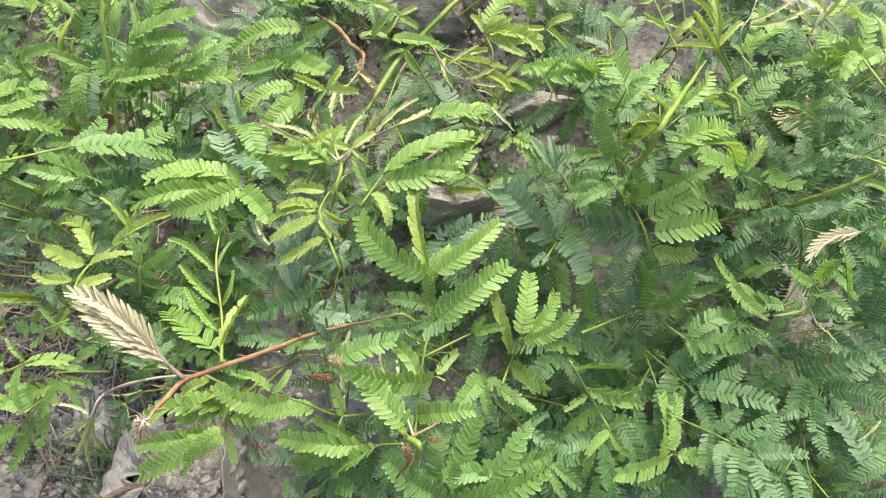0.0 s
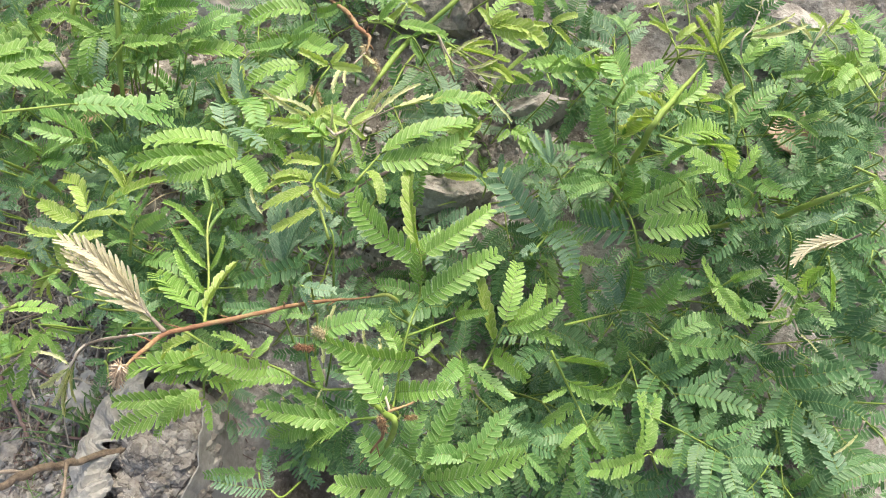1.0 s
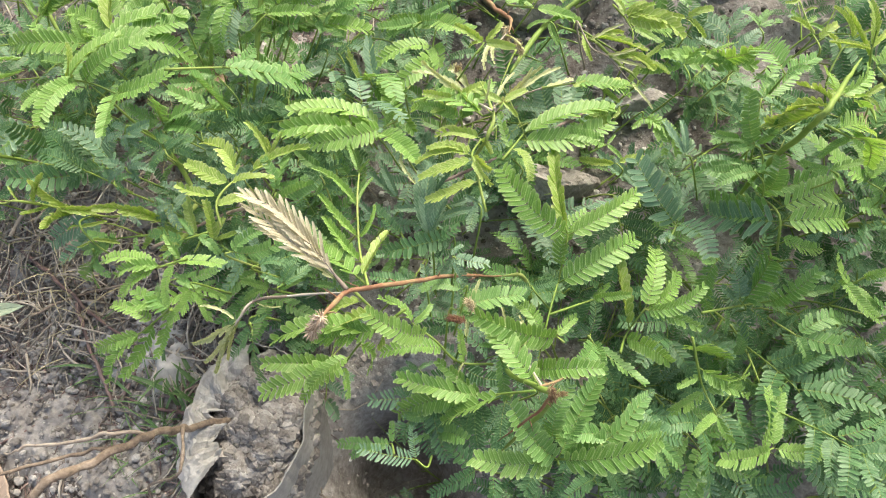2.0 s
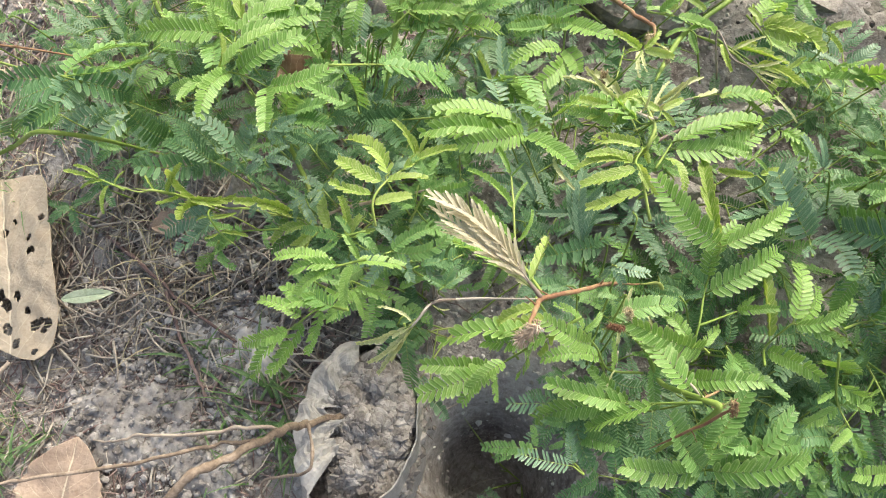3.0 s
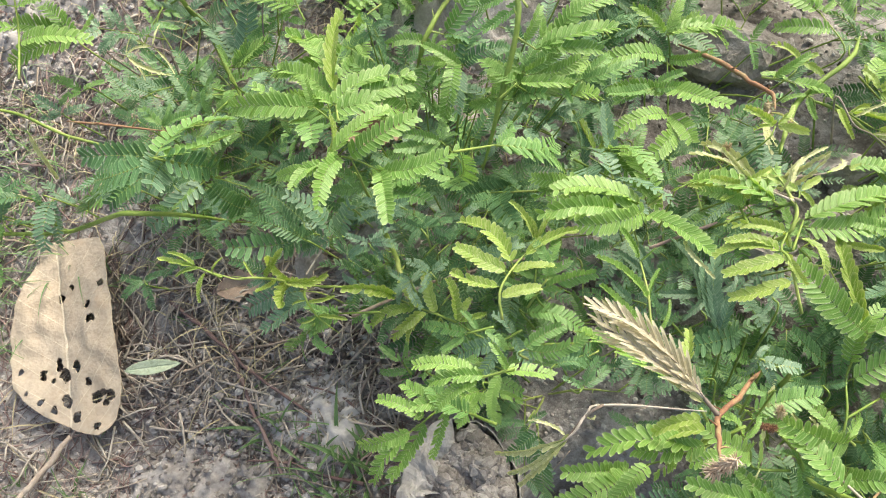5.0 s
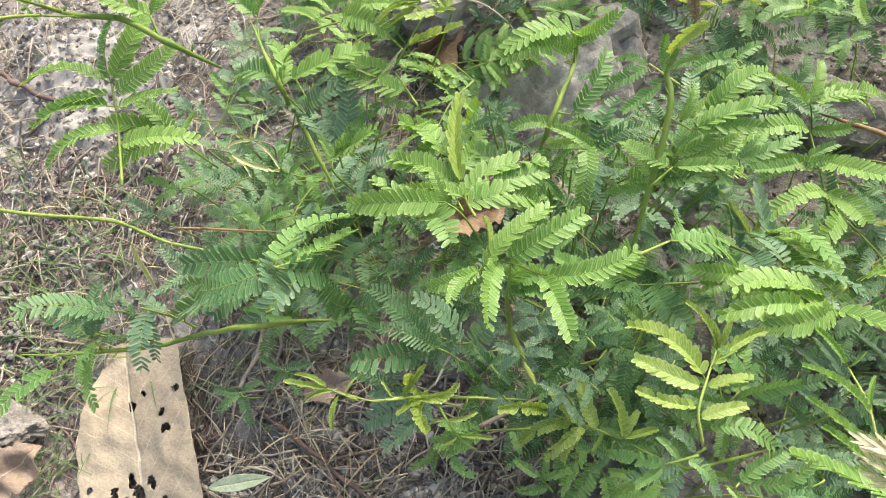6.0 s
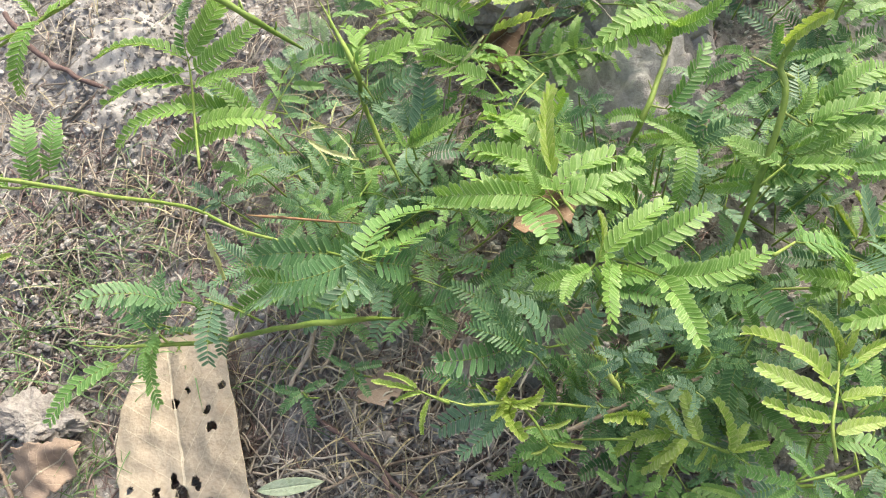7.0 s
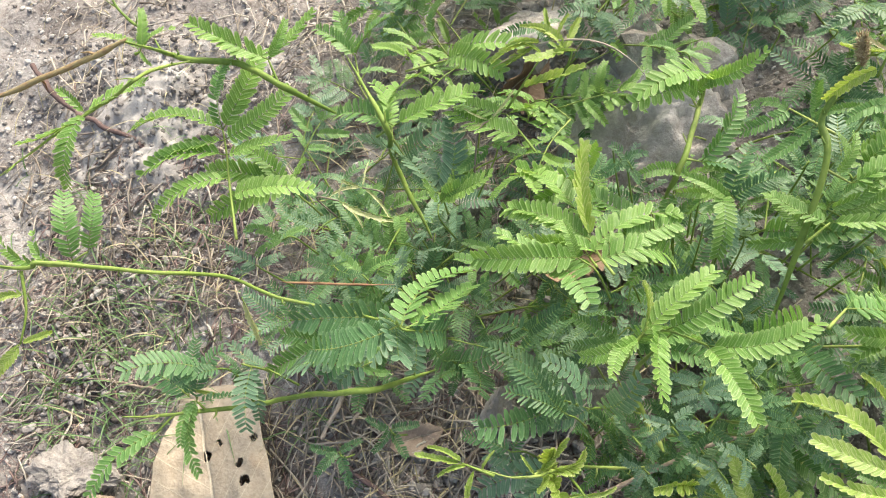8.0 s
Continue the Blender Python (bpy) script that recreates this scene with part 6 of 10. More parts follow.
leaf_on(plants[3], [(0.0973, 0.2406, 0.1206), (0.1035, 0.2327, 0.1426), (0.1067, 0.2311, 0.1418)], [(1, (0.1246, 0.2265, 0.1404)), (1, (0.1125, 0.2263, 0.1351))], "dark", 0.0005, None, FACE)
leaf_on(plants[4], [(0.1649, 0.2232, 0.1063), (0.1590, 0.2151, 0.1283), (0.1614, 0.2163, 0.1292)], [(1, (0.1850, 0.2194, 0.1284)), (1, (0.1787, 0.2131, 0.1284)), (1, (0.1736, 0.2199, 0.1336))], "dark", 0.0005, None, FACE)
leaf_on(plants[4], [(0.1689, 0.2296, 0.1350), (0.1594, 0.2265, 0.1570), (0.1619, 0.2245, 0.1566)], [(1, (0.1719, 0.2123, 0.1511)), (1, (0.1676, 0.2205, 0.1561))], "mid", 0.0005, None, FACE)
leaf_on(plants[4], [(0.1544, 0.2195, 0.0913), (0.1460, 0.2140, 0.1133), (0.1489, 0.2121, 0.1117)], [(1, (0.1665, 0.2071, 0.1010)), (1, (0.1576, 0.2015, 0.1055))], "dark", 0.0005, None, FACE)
# this lower corner: mid and grey leaves recoloured dark to paint in its shade
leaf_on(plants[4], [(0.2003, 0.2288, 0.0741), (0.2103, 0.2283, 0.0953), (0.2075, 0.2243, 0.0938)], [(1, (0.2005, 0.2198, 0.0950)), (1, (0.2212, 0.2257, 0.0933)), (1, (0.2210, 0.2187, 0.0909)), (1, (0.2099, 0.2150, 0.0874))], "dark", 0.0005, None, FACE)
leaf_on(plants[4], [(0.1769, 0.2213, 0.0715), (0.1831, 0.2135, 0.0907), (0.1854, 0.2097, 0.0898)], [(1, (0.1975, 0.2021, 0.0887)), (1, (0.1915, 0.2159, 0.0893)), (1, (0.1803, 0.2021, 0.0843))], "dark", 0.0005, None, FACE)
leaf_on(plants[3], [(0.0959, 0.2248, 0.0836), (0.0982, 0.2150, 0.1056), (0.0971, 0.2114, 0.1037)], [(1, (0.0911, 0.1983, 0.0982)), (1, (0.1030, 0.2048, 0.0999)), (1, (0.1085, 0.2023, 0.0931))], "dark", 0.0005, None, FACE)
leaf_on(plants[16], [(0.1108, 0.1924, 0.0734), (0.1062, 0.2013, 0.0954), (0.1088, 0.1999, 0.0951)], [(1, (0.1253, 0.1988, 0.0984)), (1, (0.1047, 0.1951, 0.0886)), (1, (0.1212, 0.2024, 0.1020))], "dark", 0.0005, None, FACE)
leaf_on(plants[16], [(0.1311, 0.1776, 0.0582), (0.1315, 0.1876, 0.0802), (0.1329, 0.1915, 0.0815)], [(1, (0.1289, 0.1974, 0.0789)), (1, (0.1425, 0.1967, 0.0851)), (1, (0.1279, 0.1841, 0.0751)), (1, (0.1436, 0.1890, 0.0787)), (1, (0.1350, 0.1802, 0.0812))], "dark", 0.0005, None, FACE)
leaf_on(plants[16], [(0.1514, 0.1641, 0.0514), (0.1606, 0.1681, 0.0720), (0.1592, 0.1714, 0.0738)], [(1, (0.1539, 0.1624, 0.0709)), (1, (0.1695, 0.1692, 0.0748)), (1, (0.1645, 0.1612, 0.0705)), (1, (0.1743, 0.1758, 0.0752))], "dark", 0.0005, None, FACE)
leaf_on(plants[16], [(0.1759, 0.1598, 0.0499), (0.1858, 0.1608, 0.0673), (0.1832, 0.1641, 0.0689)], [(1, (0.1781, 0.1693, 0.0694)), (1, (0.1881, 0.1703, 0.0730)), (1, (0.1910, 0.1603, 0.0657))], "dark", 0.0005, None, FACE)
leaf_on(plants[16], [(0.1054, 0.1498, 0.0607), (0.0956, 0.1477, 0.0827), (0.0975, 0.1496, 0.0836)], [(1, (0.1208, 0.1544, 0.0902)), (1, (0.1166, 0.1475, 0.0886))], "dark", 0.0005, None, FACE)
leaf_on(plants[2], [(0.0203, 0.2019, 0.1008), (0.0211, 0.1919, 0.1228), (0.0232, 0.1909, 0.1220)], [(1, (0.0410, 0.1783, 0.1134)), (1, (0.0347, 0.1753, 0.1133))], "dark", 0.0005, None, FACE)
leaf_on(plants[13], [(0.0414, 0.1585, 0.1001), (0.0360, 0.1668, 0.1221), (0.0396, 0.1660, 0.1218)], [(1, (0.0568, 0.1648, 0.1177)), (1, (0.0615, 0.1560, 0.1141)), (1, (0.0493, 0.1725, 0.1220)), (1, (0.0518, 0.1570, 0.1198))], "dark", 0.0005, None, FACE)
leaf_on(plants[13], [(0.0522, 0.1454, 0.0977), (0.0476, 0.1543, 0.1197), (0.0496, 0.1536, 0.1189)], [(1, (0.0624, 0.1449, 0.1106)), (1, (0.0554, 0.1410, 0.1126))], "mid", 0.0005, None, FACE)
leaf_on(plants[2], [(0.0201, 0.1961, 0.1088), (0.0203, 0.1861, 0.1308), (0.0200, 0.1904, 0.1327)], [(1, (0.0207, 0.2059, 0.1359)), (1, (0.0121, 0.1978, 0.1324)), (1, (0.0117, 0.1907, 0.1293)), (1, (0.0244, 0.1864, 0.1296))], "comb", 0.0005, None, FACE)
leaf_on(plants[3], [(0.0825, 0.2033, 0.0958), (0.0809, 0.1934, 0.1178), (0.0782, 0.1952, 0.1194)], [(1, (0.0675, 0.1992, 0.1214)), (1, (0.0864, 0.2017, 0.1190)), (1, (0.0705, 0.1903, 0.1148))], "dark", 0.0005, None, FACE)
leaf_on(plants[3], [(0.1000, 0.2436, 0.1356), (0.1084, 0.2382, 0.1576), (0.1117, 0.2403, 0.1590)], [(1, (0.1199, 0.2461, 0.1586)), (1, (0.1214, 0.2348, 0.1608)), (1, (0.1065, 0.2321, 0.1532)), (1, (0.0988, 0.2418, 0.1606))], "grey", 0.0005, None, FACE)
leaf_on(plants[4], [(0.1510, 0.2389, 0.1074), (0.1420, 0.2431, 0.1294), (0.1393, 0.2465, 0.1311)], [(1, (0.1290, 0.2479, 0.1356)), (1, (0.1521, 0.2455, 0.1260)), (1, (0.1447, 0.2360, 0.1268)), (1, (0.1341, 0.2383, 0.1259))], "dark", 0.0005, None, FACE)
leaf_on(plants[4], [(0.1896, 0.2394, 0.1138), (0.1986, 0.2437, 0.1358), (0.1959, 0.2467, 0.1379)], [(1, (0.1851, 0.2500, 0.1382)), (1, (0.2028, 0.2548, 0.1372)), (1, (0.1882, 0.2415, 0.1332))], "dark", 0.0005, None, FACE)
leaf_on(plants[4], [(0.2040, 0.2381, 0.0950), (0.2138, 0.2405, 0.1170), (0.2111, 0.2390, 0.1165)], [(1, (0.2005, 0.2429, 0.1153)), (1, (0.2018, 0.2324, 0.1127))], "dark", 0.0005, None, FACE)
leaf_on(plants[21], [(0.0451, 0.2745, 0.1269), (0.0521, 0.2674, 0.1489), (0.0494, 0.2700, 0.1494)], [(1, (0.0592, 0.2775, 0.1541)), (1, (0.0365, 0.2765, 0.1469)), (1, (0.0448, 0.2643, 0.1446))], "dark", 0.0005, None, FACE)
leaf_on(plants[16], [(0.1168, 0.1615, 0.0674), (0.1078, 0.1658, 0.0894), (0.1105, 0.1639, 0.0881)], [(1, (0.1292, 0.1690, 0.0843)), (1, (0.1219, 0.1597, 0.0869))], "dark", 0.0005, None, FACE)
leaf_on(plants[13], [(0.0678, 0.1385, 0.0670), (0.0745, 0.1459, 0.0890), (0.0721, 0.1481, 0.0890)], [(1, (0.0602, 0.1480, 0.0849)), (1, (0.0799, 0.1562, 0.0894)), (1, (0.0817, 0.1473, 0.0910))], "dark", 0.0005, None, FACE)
leaf_on(plants[0], [(-0.2042, 0.2791, 0.1578), (-0.2140, 0.2776, 0.1798), (-0.2215, 0.2819, 0.1820)], [(1, (-0.2594, 0.2799, 0.1777)), (1, (-0.2512, 0.2900, 0.1823)), (1, (-0.2279, 0.2926, 0.1898)), (1, (-0.2322, 0.2770, 0.1791))], "bright", 0.0005, None, FACE)
leaf_on(plants[0], [(-0.1743, 0.3067, 0.1370), (-0.1783, 0.3159, 0.1590), (-0.1812, 0.3205, 0.1607)], [(1, (-0.1945, 0.3171, 0.1514)), (1, (-0.1871, 0.3099, 0.1521)), (1, (-0.1700, 0.3319, 0.1655)), (1, (-0.1719, 0.3122, 0.1560))], "mid", 0.0005, None, FACE)
leaf_on(plants[0], [(-0.1642, 0.2940, 0.1163), (-0.1633, 0.3040, 0.1383), (-0.1670, 0.3075, 0.1401)], [(1, (-0.1822, 0.3087, 0.1347)), (1, (-0.1812, 0.3160, 0.1471)), (1, (-0.1677, 0.2983, 0.1310)), (1, (-0.1772, 0.2978, 0.1324))], "grey", 0.0005, None, FACE)
leaf_on(plants[0], [(-0.1650, 0.2850, 0.1148), (-0.1701, 0.2801, 0.1368), (-0.1763, 0.2818, 0.1378)], [(1, (-0.1943, 0.2775, 0.1335)), (1, (-0.1882, 0.2848, 0.1361)), (1, (-0.1591, 0.2867, 0.1403)), (1, (-0.1641, 0.2780, 0.1382))], "dark", 0.0005, None, FACE)
leaf_on(plants[0], [(-0.1436, 0.2853, 0.1209), (-0.1336, 0.2855, 0.1429), (-0.1420, 0.2841, 0.1438)], [(1, (-0.1572, 0.2803, 0.1402)), (1, (-0.1469, 0.2873, 0.1463)), (1, (-0.1273, 0.2900, 0.1434)), (1, (-0.1382, 0.2793, 0.1404))], "dark", 0.0005, None, FACE)
leaf_on(plants[0], [(-0.2149, 0.2537, 0.1136), (-0.2234, 0.2484, 0.1356), (-0.2256, 0.2517, 0.1368)], [(1, (-0.2508, 0.2625, 0.1445)), (1, (-0.2400, 0.2643, 0.1399)), (1, (-0.2198, 0.2623, 0.1389))], "comb", 0.0005, None, FACE)
leaf_on(plants[22], [(-0.2689, 0.2919, 0.0773), (-0.2698, 0.2819, 0.0993), (-0.2741, 0.2859, 0.1010)], [(1, (-0.2933, 0.2934, 0.1004)), (1, (-0.2827, 0.2811, 0.0929)), (1, (-0.2659, 0.2811, 0.1011))], "dark", 0.0005, None, FACE)
leaf_on(plants[18], [(-0.3070, 0.2895, 0.0862), (-0.3052, 0.2796, 0.1082), (-0.3091, 0.2821, 0.1093)], [(1, (-0.3177, 0.2775, 0.1017)), (1, (-0.2991, 0.2880, 0.1111)), (1, (-0.3154, 0.2892, 0.1088))], "dark", 0.0005, None, FACE)
leaf_on(plants[18], [(-0.2971, 0.3088, 0.0941), (-0.2914, 0.3006, 0.1161), (-0.2954, 0.3042, 0.1183)], [(1, (-0.3094, 0.3100, 0.1179)), (1, (-0.3024, 0.2975, 0.1160)), (1, (-0.2968, 0.3149, 0.1199))], "grey", 0.0005, None, FACE)
leaf_on(plants[0], [(-0.2074, 0.2349, 0.0930), (-0.2138, 0.2273, 0.1150), (-0.2228, 0.2278, 0.1142)], [(1, (-0.2502, 0.2192, 0.1032)), (1, (-0.2481, 0.2315, 0.1118)), (1, (-0.2319, 0.2170, 0.1060)), (1, (-0.2206, 0.2192, 0.1118)), (1, (-0.2395, 0.2094, 0.1033))], "grey", 0.0005, None, FACE)
leaf_on(plants[0], [(-0.1637, 0.2368, 0.1537), (-0.1634, 0.2268, 0.1757), (-0.1664, 0.2298, 0.1769)], [(1, (-0.1793, 0.2344, 0.1795)), (1, (-0.1699, 0.2217, 0.1738)), (1, (-0.1600, 0.2356, 0.1799))], "dark", 0.0005, None, FACE)
leaf_on(plants[0], [(-0.1597, 0.2310, 0.1321), (-0.1587, 0.2210, 0.1541), (-0.1616, 0.2232, 0.1555)], [(1, (-0.1720, 0.2246, 0.1596)), (1, (-0.1556, 0.2313, 0.1543)), (1, (-0.1643, 0.2138, 0.1550))], "grey", 0.0005, None, FACE)
leaf_on(plants[14], [(-0.0595, 0.2192, 0.1335), (-0.0496, 0.2176, 0.1555), (-0.0514, 0.2216, 0.1577)], [(1, (-0.0566, 0.2398, 0.1644)), (1, (-0.0591, 0.2270, 0.1568)), (1, (-0.0436, 0.2351, 0.1684)), (1, (-0.0358, 0.2273, 0.1620)), (1, (-0.0433, 0.2192, 0.1536))], "shutdark", 0.0005, None, FACE)
leaf_on(plants[21], [(0.0385, 0.2629, 0.1250), (0.0430, 0.2540, 0.1470), (0.0399, 0.2568, 0.1489)], [(1, (0.0272, 0.2705, 0.1537)), (1, (0.0333, 0.2652, 0.1508)), (1, (0.0417, 0.2693, 0.1550))], "shutdark", 0.0005, None, FACE)
leaf_on(plants[3], [(0.0663, 0.2602, 0.1429), (0.0571, 0.2642, 0.1649), (0.0542, 0.2657, 0.1662)], [(1, (0.0439, 0.2798, 0.1714)), (1, (0.0518, 0.2807, 0.1713)), (1, (0.0586, 0.2726, 0.1660))], "shutdark", 0.0005, None, FACE)
leaf_on(plants[1], [(-0.0590, 0.2905, 0.1289), (-0.0585, 0.3005, 0.1509), (-0.0604, 0.3048, 0.1521)], [(1, (-0.0501, 0.3064, 0.1575)), (1, (-0.0661, 0.3013, 0.1504)), (1, (-0.0526, 0.3140, 0.1541)), (1, (-0.0562, 0.2921, 0.1481))], "dark", 0.0005, None, FACE)
leaf_on(plants[1], [(-0.0832, 0.2851, 0.1473), (-0.0916, 0.2906, 0.1693), (-0.0898, 0.2877, 0.1678)], [(1, (-0.0675, 0.2693, 0.1599)), (1, (-0.0706, 0.2826, 0.1650)), (1, (-0.0918, 0.2795, 0.1609))], "bright", 0.0005, None, FACE)
leaf_on(plants[1], [(-0.0750, 0.2707, 0.1283), (-0.0850, 0.2712, 0.1503), (-0.1003, 0.2762, 0.1561)], [(1, (-0.1193, 0.2633, 0.1537)), (1, (-0.0739, 0.2789, 0.1501)), (1, (-0.1192, 0.2754, 0.1616)), (1, (-0.1060, 0.2891, 0.1659))], "mid", 0.0005, None, FACE)
leaf_on(plants[1], [(-0.0490, 0.2543, 0.1693), (-0.0433, 0.2461, 0.1913), (-0.0443, 0.2491, 0.1927)], [(1, (-0.0627, 0.2517, 0.1949)), (1, (-0.0333, 0.2657, 0.1980)), (1, (-0.0396, 0.2590, 0.1940))], "bright", 0.0005, None, FACE)
leaf_on(plants[21], [(0.0152, 0.2857, 0.1393), (0.0120, 0.2762, 0.1613), (0.0075, 0.2772, 0.1631)], [(1, (-0.0004, 0.2713, 0.1616)), (1, (0.0185, 0.2821, 0.1626))], "dark", 0.0005, None, FACE)
leaf_on(plants[15], [(-0.0418, 0.1636, 0.1087), (-0.0498, 0.1576, 0.1307), (-0.0427, 0.1556, 0.1300)], [(1, (-0.0684, 0.1521, 0.1242)), (1, (-0.0583, 0.1402, 0.1177)), (1, (-0.0425, 0.1412, 0.1221)), (1, (-0.0321, 0.1473, 0.1244)), (1, (-0.0330, 0.1339, 0.1202))], "comb", 0.0005, None, FACE)
leaf_on(plants[15], [(-0.0354, 0.1629, 0.1103), (-0.0262, 0.1589, 0.1323), (-0.0247, 0.1560, 0.1310)], [(1, (-0.0207, 0.1357, 0.1237)), (1, (-0.0277, 0.1424, 0.1255)), (1, (-0.0123, 0.1404, 0.1258)), (1, (-0.0153, 0.1475, 0.1275))], "comb", 0.0005, None, FACE)
leaf_on(plants[0], [(-0.1226, 0.2958, 0.1519), (-0.1129, 0.2982, 0.1739), (-0.1162, 0.3027, 0.1745)], [(1, (-0.1272, 0.3060, 0.1726)), (1, (-0.1197, 0.3142, 0.1730)), (1, (-0.1073, 0.3092, 0.1751)), (1, (-0.1250, 0.2963, 0.1675))], "dark", 0.0005, None, FACE)
leaf_on(plants[0], [(-0.1570, 0.3012, 0.1429), (-0.1526, 0.3102, 0.1649), (-0.1546, 0.3134, 0.1671)], [(1, (-0.1645, 0.3147, 0.1719)), (1, (-0.1477, 0.3212, 0.1679)), (1, (-0.1439, 0.3097, 0.1636))], "mid", 0.0005, None, FACE)
leaf_on(plants[0], [(-0.1369, 0.3010, 0.1642), (-0.1282, 0.3059, 0.1862), (-0.1286, 0.3001, 0.1845)], [(1, (-0.1433, 0.3016, 0.1846)), (1, (-0.1204, 0.3059, 0.1816)), (1, (-0.1338, 0.2920, 0.1821))], "mid", 0.0005, None, FACE)
leaf_on(plants[0], [(-0.1873, 0.2850, 0.1412), (-0.1973, 0.2850, 0.1632), (-0.1990, 0.2799, 0.1605)], [(1, (-0.2135, 0.2830, 0.1574)), (1, (-0.1862, 0.2766, 0.1569)), (1, (-0.2064, 0.2767, 0.1556))], "dark", 0.0005, None, FACE)
leaf_on(plants[0], [(-0.1784, 0.2453, 0.1606), (-0.1816, 0.2358, 0.1826), (-0.1831, 0.2320, 0.1813)], [(1, (-0.1918, 0.2287, 0.1788)), (1, (-0.1734, 0.2301, 0.1838)), (1, (-0.1793, 0.2249, 0.1808)), (1, (-0.1724, 0.2363, 0.1855))], "grey", 0.0005, None, FACE)
leaf_on(plants[0], [(-0.1457, 0.2574, 0.1303), (-0.1400, 0.2492, 0.1523), (-0.1434, 0.2460, 0.1513)], [(1, (-0.1540, 0.2469, 0.1544)), (1, (-0.1338, 0.2510, 0.1508)), (1, (-0.1445, 0.2382, 0.1484))], "dark", 0.0005, None, FACE)
leaf_on(plants[14], [(-0.1380, 0.2149, 0.1073), (-0.1477, 0.2126, 0.1293), (-0.1494, 0.2077, 0.1268)], [(1, (-0.1606, 0.2123, 0.1254)), (1, (-0.1396, 0.2130, 0.1256)), (1, (-0.1563, 0.2027, 0.1226))], "dark", 0.0005, None, FACE)
leaf_on(plants[14], [(-0.0956, 0.1986, 0.1540), (-0.0958, 0.1886, 0.1760), (-0.0997, 0.1856, 0.1756)], [(1, (-0.1107, 0.1858, 0.1753)), (1, (-0.0885, 0.1852, 0.1765)), (1, (-0.1035, 0.1813, 0.1725))], "dark", 0.0005, None, FACE)
leaf_on(plants[18], [(-0.3264, 0.3058, 0.1652), (-0.3301, 0.2965, 0.1872), (-0.3353, 0.3008, 0.1873)], [(1, (-0.3660, 0.2899, 0.1774)), (1, (-0.3721, 0.3083, 0.1838)), (1, (-0.3587, 0.3175, 0.1894)), (1, (-0.3303, 0.3111, 0.1926))], "bright", 0.0005, None, FACE)
leaf_on(plants[22], [(-0.2716, 0.3268, 0.1320), (-0.2778, 0.3189, 0.1540), (-0.2795, 0.3255, 0.1567)], [(1, (-0.2649, 0.3445, 0.1591)), (1, (-0.2719, 0.3544, 0.1660)), (1, (-0.2870, 0.3334, 0.1631))], "bright", 0.0005, None, FACE)
leaf_on(plants[22], [(-0.2786, 0.3041, 0.0737), (-0.2826, 0.2949, 0.0957), (-0.2874, 0.2966, 0.0976)], [(1, (-0.2944, 0.2841, 0.0930)), (1, (-0.2804, 0.2913, 0.0892)), (1, (-0.2754, 0.2980, 0.0936))], "dark", 0.0005, None, FACE)
leaf_on(plants[22], [(-0.2514, 0.3218, 0.1041), (-0.2442, 0.3148, 0.1261), (-0.2479, 0.3180, 0.1272)], [(1, (-0.2593, 0.3267, 0.1327)), (1, (-0.2367, 0.3097, 0.1245)), (1, (-0.2511, 0.3106, 0.1243))], "dark", 0.0005, None, FACE)
leaf_on(plants[0], [(-0.1629, 0.3207, 0.1324), (-0.1624, 0.3307, 0.1544), (-0.1656, 0.3343, 0.1561)], [(1, (-0.1794, 0.3327, 0.1580)), (1, (-0.1695, 0.3414, 0.1579)), (1, (-0.1743, 0.3243, 0.1555)), (1, (-0.1582, 0.3409, 0.1553))], "dark", 0.0005, None, FACE)
leaf_on(plants[0], [(-0.1211, 0.3005, 0.1699), (-0.1117, 0.3038, 0.1919), (-0.1089, 0.3063, 0.1931)], [(1, (-0.0863, 0.3131, 0.2010)), (1, (-0.0976, 0.3199, 0.1965)), (1, (-0.1115, 0.2996, 0.1908)), (1, (-0.0990, 0.3031, 0.1947))], "mid", 0.0005, None, FACE)
leaf_on(plants[0], [(-0.1646, 0.2950, 0.1152), (-0.1641, 0.3050, 0.1372), (-0.1674, 0.3092, 0.1381)], [(1, (-0.1745, 0.3044, 0.1365)), (1, (-0.1628, 0.3137, 0.1433)), (1, (-0.1745, 0.2976, 0.1330)), (1, (-0.1596, 0.3060, 0.1375))], "grey", 0.0005, None, FACE)
leaf_on(plants[0], [(-0.1521, 0.2872, 0.1382), (-0.1422, 0.2889, 0.1602), (-0.1408, 0.2927, 0.1611)], [(1, (-0.1330, 0.2904, 0.1584)), (1, (-0.1379, 0.2997, 0.1606)), (1, (-0.1480, 0.2840, 0.1593))], "grey", 0.0005, None, FACE)
leaf_on(plants[0], [(-0.1357, 0.2804, 0.1318), (-0.1258, 0.2788, 0.1538), (-0.1294, 0.2783, 0.1528)], [(1, (-0.1600, 0.2757, 0.1421)), (1, (-0.1469, 0.2801, 0.1508)), (1, (-0.1232, 0.2719, 0.1501)), (1, (-0.1450, 0.2709, 0.1422))], "dark", 0.0005, None, FACE)
leaf_on(plants[1], [(-0.0859, 0.2693, 0.1447), (-0.0959, 0.2690, 0.1667), (-0.0995, 0.2701, 0.1673)], [(1, (-0.1216, 0.2609, 0.1661)), (1, (-0.1242, 0.2688, 0.1693)), (1, (-0.1068, 0.2623, 0.1611))], "bright", 0.0005, None, FACE)
leaf_on(plants[20], [(-0.0573, 0.3170, 0.1320), (-0.0581, 0.3070, 0.1540), (-0.0608, 0.3106, 0.1553)], [(1, (-0.0672, 0.3031, 0.1530)), (1, (-0.0489, 0.3104, 0.1551)), (1, (-0.0572, 0.3203, 0.1573))], "dark", 0.0005, None, FACE)
